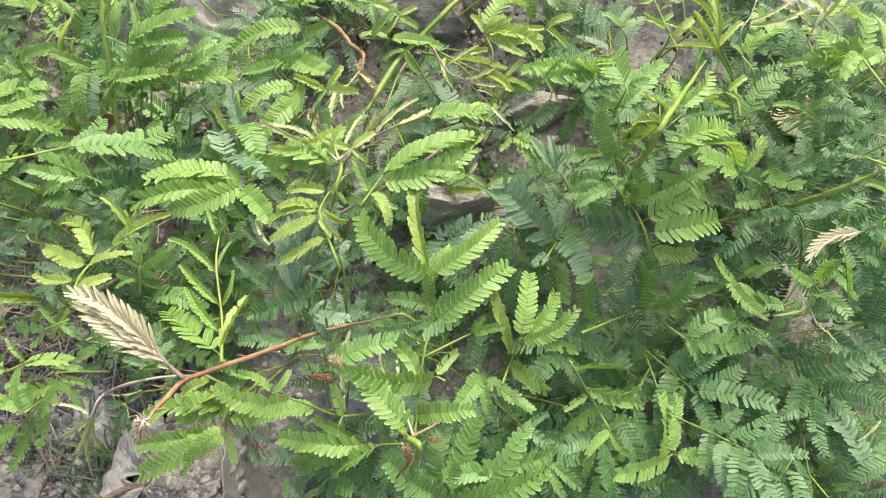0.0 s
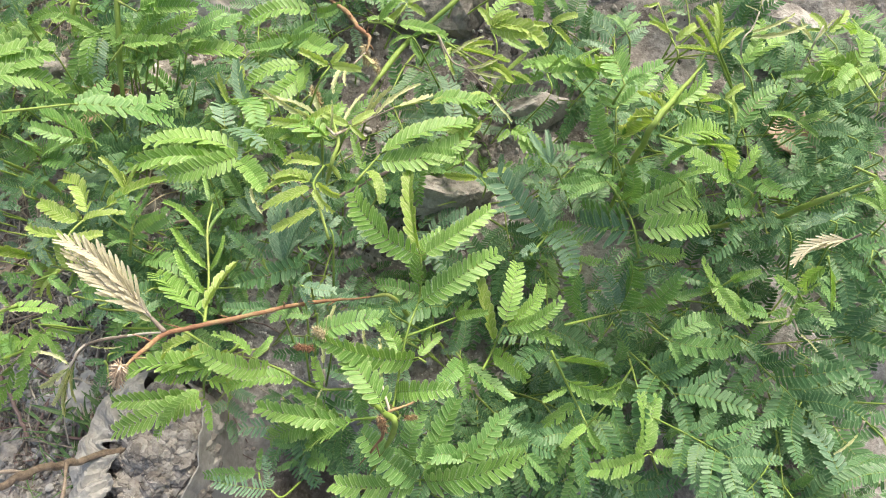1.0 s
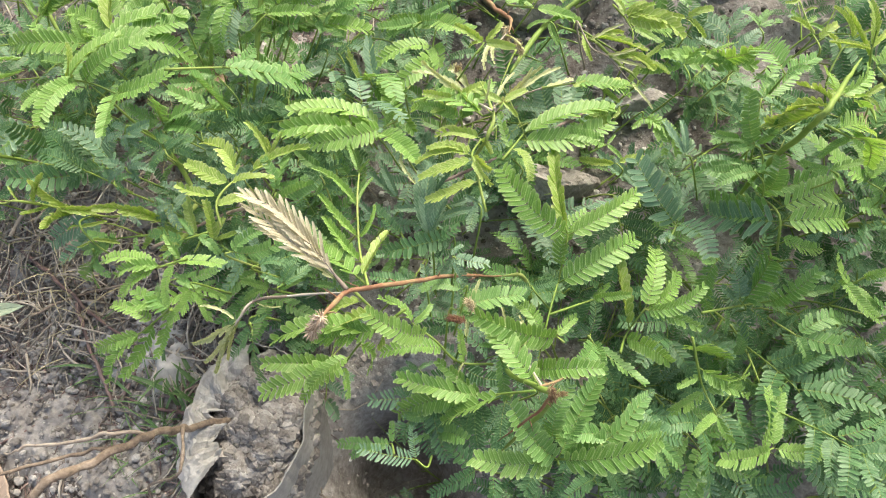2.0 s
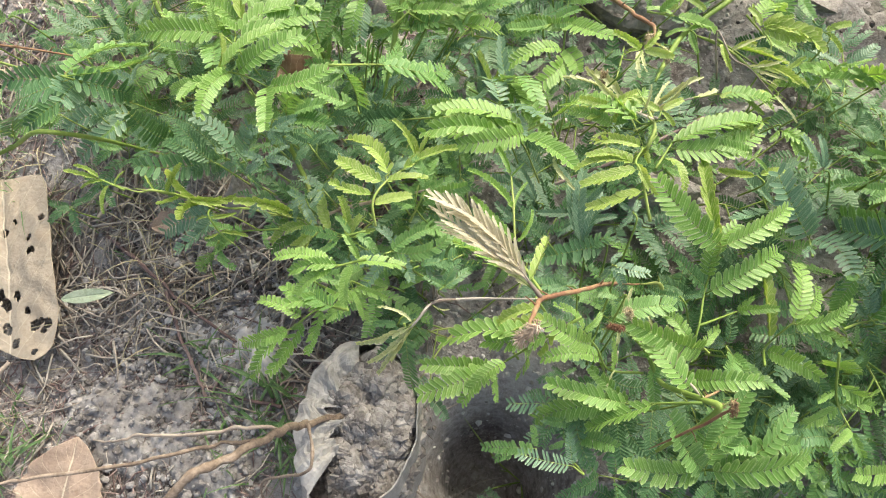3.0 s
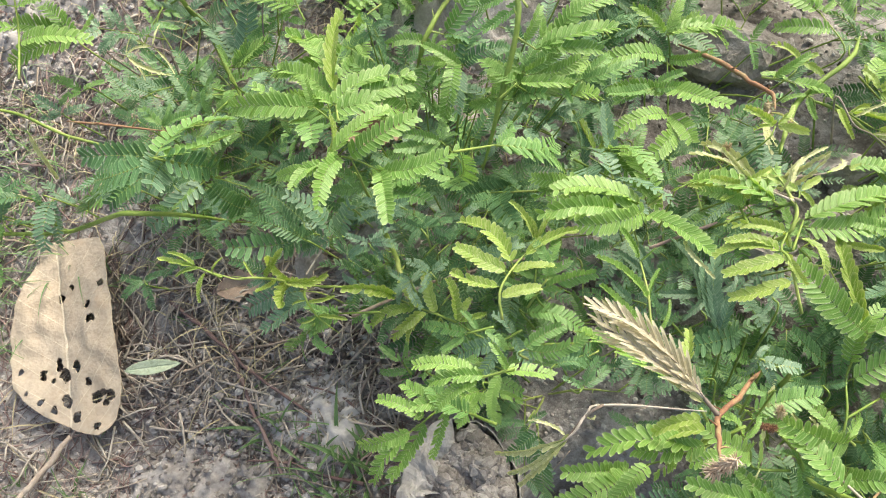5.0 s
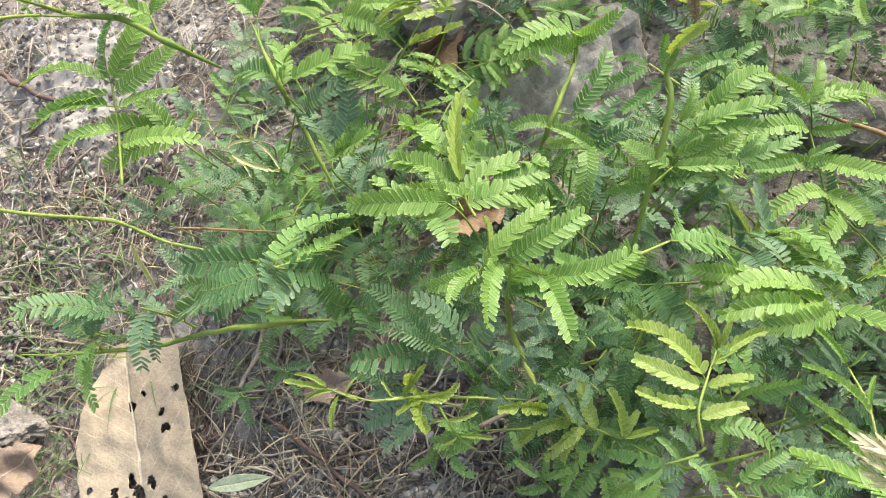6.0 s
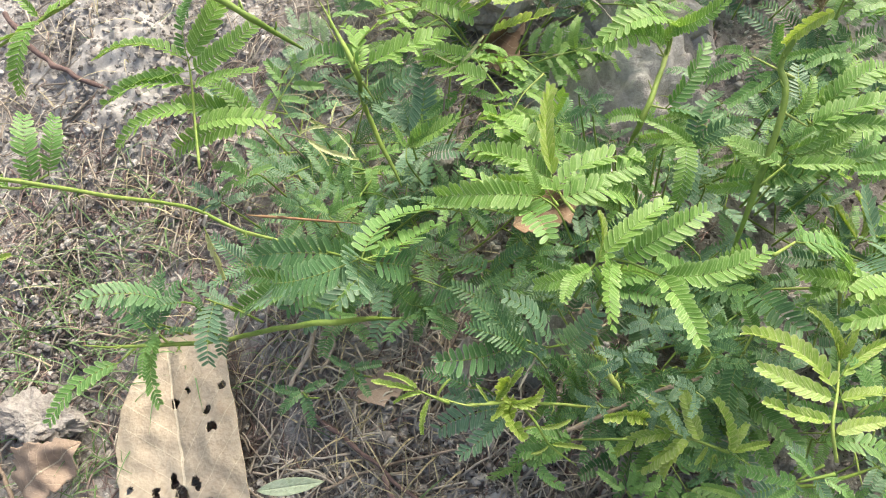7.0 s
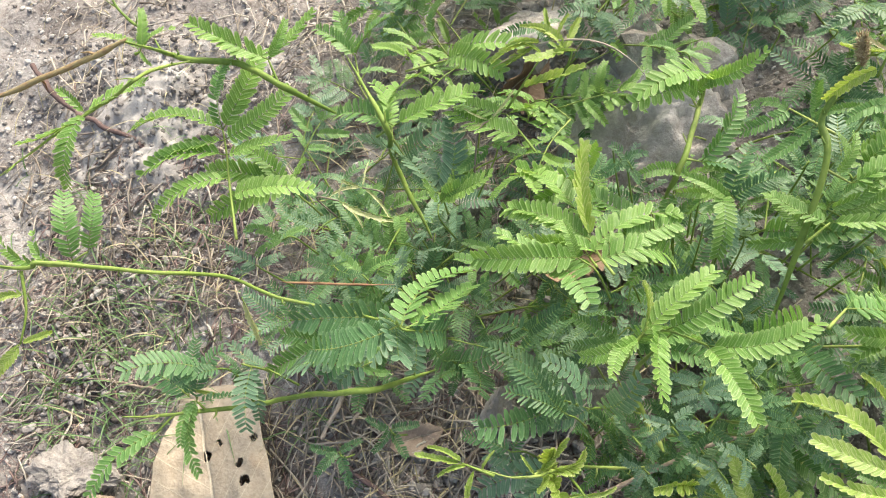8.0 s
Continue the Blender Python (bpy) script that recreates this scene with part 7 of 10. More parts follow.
leaf_on(plants[7], [(0.0022, 0.3488, 0.1748), (0.0062, 0.3396, 0.1968), (-0.0035, 0.3584, 0.2016)], [(1, (-0.0397, 0.3702, 0.2021)), (1, (-0.0118, 0.3784, 0.2064)), (1, (0.0040, 0.3675, 0.2023)), (0.75, (-0.0214, 0.3542, 0.1947))], "bright", 0.0005, None, FACE)
leaf_on(plants[0], [(-0.2124, 0.2545, 0.1095), (-0.2208, 0.2491, 0.1315), (-0.2233, 0.2524, 0.1328)], [(1, (-0.2484, 0.2617, 0.1329)), (1, (-0.2400, 0.2592, 0.1292)), (1, (-0.2266, 0.2601, 0.1381))], "comb", 0.0005, None, FACE)
leaf_on(plants[15], [(-0.0466, 0.1923, 0.1480), (-0.0490, 0.2020, 0.1700), (-0.0504, 0.2045, 0.1710)], [(1, (-0.0577, 0.2281, 0.1801)), (1, (-0.0535, 0.2316, 0.1819)), (1, (-0.0444, 0.2244, 0.1785)), (1, (-0.0470, 0.2143, 0.1736))], "shutdark", 0.0005, None, FACE)
leaf_on(plants[15], [(-0.0390, 0.1807, 0.1552), (-0.0383, 0.1907, 0.1772), (-0.0401, 0.1930, 0.1781)], [(1, (-0.0435, 0.1895, 0.1711)), (1, (-0.0367, 0.1979, 0.1788)), (1, (-0.0340, 0.1858, 0.1736)), (1, (-0.0265, 0.1909, 0.1790))], "grey", 0.0005, None, FACE)
leaf_on(plants[15], [(-0.0399, 0.1691, 0.1375), (-0.0395, 0.1791, 0.1595), (-0.0372, 0.1802, 0.1599)], [(1, (-0.0113, 0.1898, 0.1608)), (1, (-0.0235, 0.1792, 0.1572))], "mid", 0.0005, None, FACE)
leaf_on(plants[14], [(-0.1186, 0.1901, 0.1562), (-0.1242, 0.1818, 0.1782), (-0.1226, 0.1834, 0.1791)], [(1, (-0.1023, 0.1896, 0.1843)), (1, (-0.1102, 0.1916, 0.1857))], "mid", 0.0005, None, FACE)
leaf_on(plants[14], [(-0.1095, 0.1872, 0.1557), (-0.1131, 0.1778, 0.1777), (-0.1113, 0.1800, 0.1777)], [(1, (-0.0943, 0.1940, 0.1728)), (1, (-0.1003, 0.1812, 0.1765))], "dark", 0.0005, None, FACE)
leaf_on(plants[14], [(-0.1137, 0.2172, 0.1288), (-0.1229, 0.2133, 0.1508), (-0.1206, 0.2126, 0.1506)], [(1, (-0.0963, 0.2080, 0.1499)), (1, (-0.1070, 0.2162, 0.1525))], "mid", 0.0005, None, FACE)
leaf_on(plants[14], [(-0.1012, 0.1818, 0.1530), (-0.1026, 0.1719, 0.1750), (-0.1009, 0.1741, 0.1757)], [(1, (-0.0920, 0.1832, 0.1757)), (1, (-0.0962, 0.1841, 0.1788)), (1, (-0.1085, 0.1751, 0.1789))], "dark", 0.0005, None, FACE)
leaf_on(plants[14], [(-0.1291, 0.1795, 0.1514), (-0.1351, 0.1715, 0.1734), (-0.1344, 0.1695, 0.1723)], [(1, (-0.1581, 0.1615, 0.1674)), (1, (-0.1213, 0.1670, 0.1727)), (1, (-0.1425, 0.1577, 0.1662)), (1, (-0.1282, 0.1611, 0.1636))], "bright", 0.0005, None, FACE)
leaf_on(plants[14], [(-0.1485, 0.1874, 0.1277), (-0.1566, 0.1816, 0.1497), (-0.1542, 0.1835, 0.1507)], [(1, (-0.1382, 0.1901, 0.1516)), (1, (-0.1429, 0.1815, 0.1494))], "mid", 0.0005, None, FACE)
leaf_on(plants[0], [(-0.1842, 0.3159, 0.1419), (-0.1894, 0.3244, 0.1639), (-0.1928, 0.3287, 0.1648)], [(1, (-0.2073, 0.3335, 0.1654)), (1, (-0.1825, 0.3334, 0.1645)), (1, (-0.1938, 0.3171, 0.1649))], "dark", 0.0005, None, FACE)
leaf_on(plants[0], [(-0.2017, 0.3241, 0.1687), (-0.2085, 0.3314, 0.1907), (-0.2052, 0.3272, 0.1898)], [(1, (-0.2144, 0.3236, 0.1839)), (1, (-0.1954, 0.3288, 0.1925)), (1, (-0.1984, 0.3180, 0.1862))], "dark", 0.0005, None, FACE)
leaf_on(plants[0], [(-0.1772, 0.2415, 0.1579), (-0.1799, 0.2319, 0.1799), (-0.1825, 0.2348, 0.1808)], [(1, (-0.1915, 0.2379, 0.1795)), (1, (-0.1741, 0.2362, 0.1822)), (1, (-0.1831, 0.2292, 0.1743)), (1, (-0.1748, 0.2291, 0.1767))], "grey", 0.0005, None, FACE)
leaf_on(plants[0], [(-0.1663, 0.2267, 0.1265), (-0.1665, 0.2167, 0.1485), (-0.1694, 0.2206, 0.1501)], [(1, (-0.1789, 0.2251, 0.1481)), (1, (-0.1634, 0.2283, 0.1514)), (1, (-0.1756, 0.2147, 0.1503)), (1, (-0.1634, 0.2106, 0.1468))], "grey", 0.0005, None, FACE)
leaf_on(plants[0], [(-0.1908, 0.2336, 0.1302), (-0.1953, 0.2247, 0.1522), (-0.1982, 0.2278, 0.1529)], [(1, (-0.2044, 0.2336, 0.1557)), (1, (-0.1889, 0.2303, 0.1553)), (1, (-0.1901, 0.2216, 0.1521))], "dark", 0.0005, None, FACE)
leaf_on(plants[0], [(-0.1605, 0.2411, 0.1351), (-0.1595, 0.2311, 0.1571), (-0.1556, 0.2361, 0.1586)], [(1, (-0.1677, 0.2399, 0.1569)), (1, (-0.1502, 0.2472, 0.1580)), (1, (-0.1440, 0.2353, 0.1588)), (1, (-0.1568, 0.2276, 0.1544))], "dark", 0.0005, None, FACE)
leaf_on(plants[14], [(-0.0950, 0.2250, 0.1407), (-0.1003, 0.2315, 0.1627), (-0.1027, 0.2343, 0.1638)], [(1, (-0.1121, 0.2359, 0.1644)), (1, (-0.0910, 0.2418, 0.1665)), (1, (-0.0932, 0.2304, 0.1625)), (1, (-0.1085, 0.2225, 0.1643))], "dark", 0.0005, None, FACE)
leaf_on(plants[14], [(-0.0948, 0.2250, 0.1226), (-0.0849, 0.2230, 0.1446), (-0.0876, 0.2267, 0.1467)], [(1, (-0.0989, 0.2254, 0.1510)), (1, (-0.0759, 0.2317, 0.1505)), (1, (-0.0782, 0.2233, 0.1410))], "dark", 0.0005, None, FACE)
leaf_on(plants[0], [(-0.1292, 0.3249, 0.1935), (-0.1225, 0.3323, 0.2155), (-0.1240, 0.3359, 0.2169)], [(1, (-0.1362, 0.3356, 0.2130)), (1, (-0.1142, 0.3390, 0.2202)), (1, (-0.1140, 0.3300, 0.2121))], "mid", 0.0005, None, FACE)
leaf_on(plants[22], [(-0.2626, 0.3214, 0.0923), (-0.2608, 0.3115, 0.1143), (-0.2632, 0.3090, 0.1127)], [(1, (-0.2801, 0.3132, 0.1133)), (1, (-0.2505, 0.3157, 0.1198)), (1, (-0.2762, 0.3012, 0.1102)), (1, (-0.2518, 0.3054, 0.1077))], "dark", 0.0005, None, FACE)
leaf_on(plants[18], [(-0.3187, 0.3047, 0.1192), (-0.3199, 0.2948, 0.1412), (-0.3228, 0.2969, 0.1421)], [(1, (-0.3358, 0.2994, 0.1453)), (1, (-0.3127, 0.3081, 0.1396)), (1, (-0.3288, 0.2881, 0.1389)), (1, (-0.3094, 0.2938, 0.1416))], "dark", 0.0005, None, FACE)
leaf_on(plants[18], [(-0.3077, 0.3016, 0.1170), (-0.3056, 0.2918, 0.1390), (-0.3100, 0.2953, 0.1399)], [(1, (-0.3246, 0.3056, 0.1407)), (1, (-0.2948, 0.3021, 0.1451)), (1, (-0.3064, 0.3045, 0.1474))], "mid", 0.0005, None, FACE)
leaf_on(plants[18], [(-0.3456, 0.2560, 0.1156), (-0.3492, 0.2467, 0.1376), (-0.3457, 0.2463, 0.1368)], [(1, (-0.3395, 0.2290, 0.1254)), (1, (-0.3430, 0.2239, 0.1268))], "grey", 0.0005, None, FACE)
leaf_on(plants[18], [(-0.3683, 0.2455, 0.1069), (-0.3734, 0.2369, 0.1289), (-0.3704, 0.2345, 0.1282)], [(1, (-0.3951, 0.2436, 0.1285)), (1, (-0.3818, 0.2475, 0.1316)), (1, (-0.3715, 0.2554, 0.1386))], "dark", 0.0005, None, FACE)
leaf_on(plants[18], [(-0.3634, 0.2444, 0.1106), (-0.3681, 0.2356, 0.1326), (-0.3649, 0.2326, 0.1318)], [(1, (-0.3569, 0.2059, 0.1233)), (1, (-0.3661, 0.2141, 0.1279))], "mid", 0.0005, None, FACE)
leaf_on(plants[18], [(-0.3031, 0.3023, 0.0815), (-0.2997, 0.2929, 0.1035), (-0.2968, 0.2919, 0.1032)], [(1, (-0.3212, 0.2648, 0.0919)), (1, (-0.3158, 0.2742, 0.0973)), (1, (-0.3319, 0.2774, 0.1004))], "grey", 0.0005, None, FACE)
leaf_on(plants[22], [(-0.2816, 0.3013, 0.0773), (-0.2861, 0.2923, 0.0993), (-0.2874, 0.2921, 0.0994)], [(1, (-0.2868, 0.2667, 0.0872)), (1, (-0.2977, 0.2780, 0.0948))], "grey", 0.0005, None, FACE)
leaf_on(plants[18], [(-0.3153, 0.2755, 0.1038), (-0.3154, 0.2655, 0.1258), (-0.3169, 0.2666, 0.1260)], [(1, (-0.3452, 0.2734, 0.1177)), (1, (-0.3464, 0.2563, 0.1128)), (1, (-0.3297, 0.2607, 0.1185))], "mid", 0.0005, None, FACE)
leaf_on(plants[22], [(-0.2672, 0.2866, 0.0707), (-0.2677, 0.2766, 0.0927), (-0.2626, 0.2793, 0.0944)], [(1, (-0.2765, 0.2809, 0.0942)), (1, (-0.2668, 0.2660, 0.0908)), (1, (-0.2555, 0.2899, 0.0984)), (1, (-0.2510, 0.2703, 0.0915)), (1, (-0.2744, 0.2857, 0.0971))], "dark", 0.0005, None, FACE)
leaf_on(plants[0], [(-0.2091, 0.2437, 0.1213), (-0.2164, 0.2368, 0.1433), (-0.2196, 0.2372, 0.1442)], [(1, (-0.2413, 0.2518, 0.1506)), (1, (-0.2430, 0.2421, 0.1480)), (1, (-0.2337, 0.2492, 0.1528))], "comb", 0.0005, None, FACE)
leaf_on(plants[0], [(-0.2258, 0.2344, 0.1057), (-0.2335, 0.2280, 0.1277), (-0.2388, 0.2274, 0.1274)], [(1, (-0.2541, 0.2383, 0.1300)), (1, (-0.2458, 0.2212, 0.1238)), (1, (-0.2346, 0.2413, 0.1345)), (1, (-0.2578, 0.2322, 0.1263))], "comb", 0.0005, None, FACE)
leaf_on(plants[0], [(-0.1824, 0.2351, 0.1408), (-0.1856, 0.2257, 0.1628), (-0.1877, 0.2277, 0.1643)], [(1, (-0.1976, 0.2293, 0.1653)), (1, (-0.1785, 0.2351, 0.1663)), (1, (-0.1816, 0.2231, 0.1605)), (1, (-0.1953, 0.2223, 0.1596)), (1, (-0.1763, 0.2292, 0.1621))], "grey", 0.0005, None, FACE)
leaf_on(plants[0], [(-0.1455, 0.2533, 0.1265), (-0.1403, 0.2447, 0.1485), (-0.1412, 0.2474, 0.1496)], [(1, (-0.1470, 0.2523, 0.1472)), (1, (-0.1336, 0.2517, 0.1566)), (1, (-0.1453, 0.2376, 0.1413)), (1, (-0.1381, 0.2359, 0.1423)), (1, (-0.1316, 0.2451, 0.1523))], "grey", 0.0005, None, FACE)
leaf_on(plants[14], [(-0.1257, 0.2361, 0.1393), (-0.1351, 0.2395, 0.1613), (-0.1335, 0.2386, 0.1613)], [(1, (-0.1396, 0.2292, 0.1583)), (1, (-0.1291, 0.2302, 0.1582)), (1, (-0.1365, 0.2258, 0.1578)), (1, (-0.1275, 0.2432, 0.1610))], "grey", 0.0005, None, FACE)
leaf_on(plants[0], [(-0.1542, 0.2638, 0.1242), (-0.1497, 0.2548, 0.1462), (-0.1519, 0.2583, 0.1482)], [(1, (-0.1603, 0.2538, 0.1505)), (1, (-0.1457, 0.2664, 0.1475)), (1, (-0.1569, 0.2492, 0.1418)), (1, (-0.1438, 0.2575, 0.1421))], "grey", 0.0005, None, FACE)
leaf_on(plants[0], [(-0.1868, 0.2289, 0.1192), (-0.1904, 0.2196, 0.1412), (-0.1925, 0.2210, 0.1421)], [(1, (-0.2007, 0.2254, 0.1409)), (1, (-0.1846, 0.2209, 0.1439)), (1, (-0.1959, 0.2143, 0.1374)), (1, (-0.1860, 0.2140, 0.1399))], "grey", 0.0005, None, FACE)
leaf_on(plants[0], [(-0.1694, 0.2288, 0.1226), (-0.1701, 0.2188, 0.1446), (-0.1721, 0.2202, 0.1455)], [(1, (-0.1796, 0.2156, 0.1443)), (1, (-0.1626, 0.2228, 0.1469)), (1, (-0.1737, 0.2134, 0.1419)), (1, (-0.1643, 0.2175, 0.1407))], "grey", 0.0005, None, FACE)
leaf_on(plants[0], [(-0.1616, 0.2846, 0.1243), (-0.1517, 0.2834, 0.1463), (-0.1539, 0.2863, 0.1476)], [(1, (-0.1461, 0.2915, 0.1535)), (1, (-0.1576, 0.2920, 0.1463)), (1, (-0.1508, 0.2804, 0.1404)), (1, (-0.1455, 0.2866, 0.1486))], "grey", 0.0005, None, FACE)
leaf_on(plants[0], [(-0.1233, 0.2848, 0.1313), (-0.1133, 0.2848, 0.1533), (-0.1160, 0.2810, 0.1526)], [(1, (-0.1333, 0.2754, 0.1508)), (1, (-0.1248, 0.2843, 0.1562)), (1, (-0.1006, 0.2890, 0.1539)), (1, (-0.1225, 0.2691, 0.1468))], "dark", 0.0005, None, FACE)
leaf_on(plants[1], [(-0.0981, 0.2882, 0.1404), (-0.1071, 0.2925, 0.1624), (-0.1091, 0.2905, 0.1611)], [(1, (-0.1027, 0.2983, 0.1615)), (1, (-0.1191, 0.2878, 0.1599)), (1, (-0.1018, 0.2870, 0.1599))], "dark", 0.0005, None, FACE)
leaf_on(plants[0], [(-0.1680, 0.3212, 0.1494), (-0.1689, 0.3312, 0.1714), (-0.1701, 0.3332, 0.1726)], [(1, (-0.1760, 0.3362, 0.1713)), (1, (-0.1530, 0.3353, 0.1716)), (1, (-0.1579, 0.3390, 0.1792))], "mid", 0.0005, None, FACE)
leaf_on(plants[0], [(-0.1514, 0.3257, 0.1511), (-0.1482, 0.3352, 0.1731), (-0.1503, 0.3320, 0.1711)], [(1, (-0.1370, 0.3359, 0.1721)), (1, (-0.1438, 0.3443, 0.1774)), (1, (-0.1336, 0.3383, 0.1784)), (1, (-0.1546, 0.3265, 0.1680))], "dark", 0.0005, None, FACE)
leaf_on(plants[0], [(-0.1397, 0.3223, 0.1700), (-0.1341, 0.3306, 0.1920), (-0.1361, 0.3285, 0.1908)], [(1, (-0.1440, 0.3354, 0.1930)), (1, (-0.1416, 0.3404, 0.1937)), (1, (-0.1299, 0.3369, 0.1956))], "dark", 0.0005, None, FACE)
leaf_on(plants[0], [(-0.1585, 0.3115, 0.1408), (-0.1561, 0.3212, 0.1628), (-0.1540, 0.3244, 0.1649)], [(1, (-0.1624, 0.3174, 0.1590)), (1, (-0.1476, 0.3275, 0.1675)), (1, (-0.1457, 0.3176, 0.1656)), (1, (-0.1580, 0.3128, 0.1579))], "dark", 0.0005, None, FACE)
leaf_on(plants[0], [(-0.1963, 0.3176, 0.1682), (-0.2032, 0.3248, 0.1902), (-0.2010, 0.3224, 0.1896)], [(1, (-0.2100, 0.3314, 0.1938)), (1, (-0.1989, 0.3355, 0.1916)), (1, (-0.1944, 0.3165, 0.1848))], "comb", 0.0005, None, FACE)
leaf_on(plants[0], [(-0.1840, 0.3222, 0.1437), (-0.1885, 0.3311, 0.1657), (-0.1908, 0.3337, 0.1662)], [(1, (-0.2000, 0.3286, 0.1619)), (1, (-0.1814, 0.3394, 0.1687)), (1, (-0.1979, 0.3362, 0.1667))], "dark", 0.0005, None, FACE)
leaf_on(plants[22], [(-0.2625, 0.3373, 0.1509), (-0.2553, 0.3442, 0.1729), (-0.2582, 0.3486, 0.1736)], [(1, (-0.2717, 0.3379, 0.1657)), (1, (-0.2488, 0.3642, 0.1768)), (1, (-0.2431, 0.3430, 0.1756))], "mid", 0.0005, None, FACE)
leaf_on(plants[8], [(-0.1333, 0.4128, 0.1803), (-0.1352, 0.4030, 0.2023), (-0.1379, 0.4061, 0.2043)], [(1, (-0.1477, 0.4049, 0.2073)), (1, (-0.1258, 0.4112, 0.2054)), (1, (-0.1301, 0.3987, 0.1999))], "dark", 0.0005, None, FACE)
leaf_on(plants[8], [(-0.1186, 0.4073, 0.1847), (-0.1141, 0.3984, 0.2067), (-0.1163, 0.4010, 0.2076)], [(1, (-0.1251, 0.3998, 0.2040)), (1, (-0.1069, 0.4069, 0.2079)), (1, (-0.1051, 0.3945, 0.2021))], "dark", 0.0005, None, FACE)
leaf_on(plants[8], [(-0.1674, 0.3952, 0.1757), (-0.1747, 0.3884, 0.1977), (-0.1795, 0.3914, 0.1982)], [(1, (-0.1915, 0.3983, 0.1957)), (1, (-0.1651, 0.3891, 0.1964)), (1, (-0.1844, 0.3828, 0.1929))], "mid", 0.0005, None, FACE)
leaf_on(plants[9], [(-0.2421, 0.4283, 0.1692), (-0.2397, 0.4186, 0.1912), (-0.2423, 0.4145, 0.1906)], [(1, (-0.2583, 0.4070, 0.1909)), (1, (-0.2294, 0.4257, 0.1879)), (1, (-0.2337, 0.4066, 0.1861))], "dark", 0.0005, None, FACE)
leaf_on(plants[22], [(-0.2651, 0.3591, 0.1517), (-0.2651, 0.3691, 0.1737), (-0.2680, 0.3723, 0.1741)], [(1, (-0.2858, 0.3686, 0.1658)), (1, (-0.2760, 0.3803, 0.1716)), (1, (-0.2550, 0.3733, 0.1775))], "comb", 0.0005, None, FACE)
leaf_on(plants[18], [(-0.3152, 0.3264, 0.1510), (-0.3155, 0.3164, 0.1730), (-0.3181, 0.3181, 0.1744)], [(1, (-0.3305, 0.3188, 0.1741)), (1, (-0.3073, 0.3273, 0.1773)), (1, (-0.3109, 0.3143, 0.1674))], "dark", 0.0005, None, FACE)
leaf_on(plants[18], [(-0.3089, 0.3433, 0.1394), (-0.3029, 0.3513, 0.1614), (-0.3062, 0.3549, 0.1613)], [(1, (-0.3217, 0.3633, 0.1593)), (1, (-0.2959, 0.3603, 0.1639)), (1, (-0.2955, 0.3417, 0.1589))], "comb", 0.0005, None, FACE)
leaf_on(plants[18], [(-0.3059, 0.2827, 0.0806), (-0.3042, 0.2728, 0.1026), (-0.3089, 0.2695, 0.1023)], [(1, (-0.3198, 0.2707, 0.1028)), (1, (-0.3006, 0.2834, 0.1060)), (1, (-0.2954, 0.2689, 0.1012))], "mid", 0.0005, None, FACE)
leaf_on(plants[18], [(-0.3107, 0.2415, 0.0668), (-0.3103, 0.2315, 0.0888), (-0.3132, 0.2335, 0.0895)], [(1, (-0.3262, 0.2345, 0.0889)), (1, (-0.3040, 0.2391, 0.0919)), (1, (-0.3212, 0.2231, 0.0873)), (1, (-0.3059, 0.2212, 0.0830))], "dark", 0.0005, None, FACE)
leaf_on(plants[22], [(-0.2846, 0.2459, 0.0873), (-0.2867, 0.2362, 0.1093), (-0.2893, 0.2378, 0.1107)], [(1, (-0.2993, 0.2405, 0.1133)), (1, (-0.2775, 0.2411, 0.1119)), (1, (-0.2950, 0.2284, 0.1079)), (1, (-0.2811, 0.2291, 0.1043))], "dark", 0.0005, None, FACE)
leaf_on(plants[0], [(-0.1682, 0.2818, 0.0998), (-0.1753, 0.2747, 0.1218), (-0.1778, 0.2765, 0.1230)], [(1, (-0.1875, 0.2753, 0.1230)), (1, (-0.1681, 0.2815, 0.1259)), (1, (-0.1724, 0.2667, 0.1174))], "grey", 0.0005, None, FACE)
leaf_on(plants[0], [(-0.1986, 0.2716, 0.1099), (-0.2079, 0.2679, 0.1319), (-0.2101, 0.2657, 0.1308)], [(1, (-0.2216, 0.2673, 0.1306)), (1, (-0.2008, 0.2736, 0.1315)), (1, (-0.2168, 0.2558, 0.1296))], "dark", 0.0005, None, FACE)
leaf_on(plants[22], [(-0.2472, 0.2966, 0.0935), (-0.2430, 0.2875, 0.1155), (-0.2453, 0.2853, 0.1137)], [(1, (-0.2604, 0.2835, 0.1088)), (1, (-0.2334, 0.2917, 0.1202)), (1, (-0.2524, 0.2755, 0.1088))], "dark", 0.0005, None, FACE)
leaf_on(plants[22], [(-0.2243, 0.3251, 0.1563), (-0.2146, 0.3227, 0.1783), (-0.2170, 0.3244, 0.1796)], [(1, (-0.2268, 0.3291, 0.1835)), (1, (-0.2112, 0.3366, 0.1836)), (1, (-0.2213, 0.3185, 0.1747))], "comb", 0.0005, None, FACE)
leaf_on(plants[14], [(-0.1042, 0.2567, 0.1256), (-0.1070, 0.2663, 0.1476), (-0.1048, 0.2648, 0.1464)], [(1, (-0.1156, 0.2681, 0.1513)), (1, (-0.1030, 0.2751, 0.1503)), (1, (-0.1112, 0.2584, 0.1436))], "dark", 0.0005, None, FACE)
leaf_on(plants[18], [(-0.3316, 0.3037, 0.1402), (-0.3363, 0.2949, 0.1622), (-0.3408, 0.2932, 0.1618)], [(1, (-0.3562, 0.2951, 0.1647)), (1, (-0.3512, 0.2864, 0.1579)), (1, (-0.3326, 0.3008, 0.1621))], "mid", 0.0005, None, FACE)
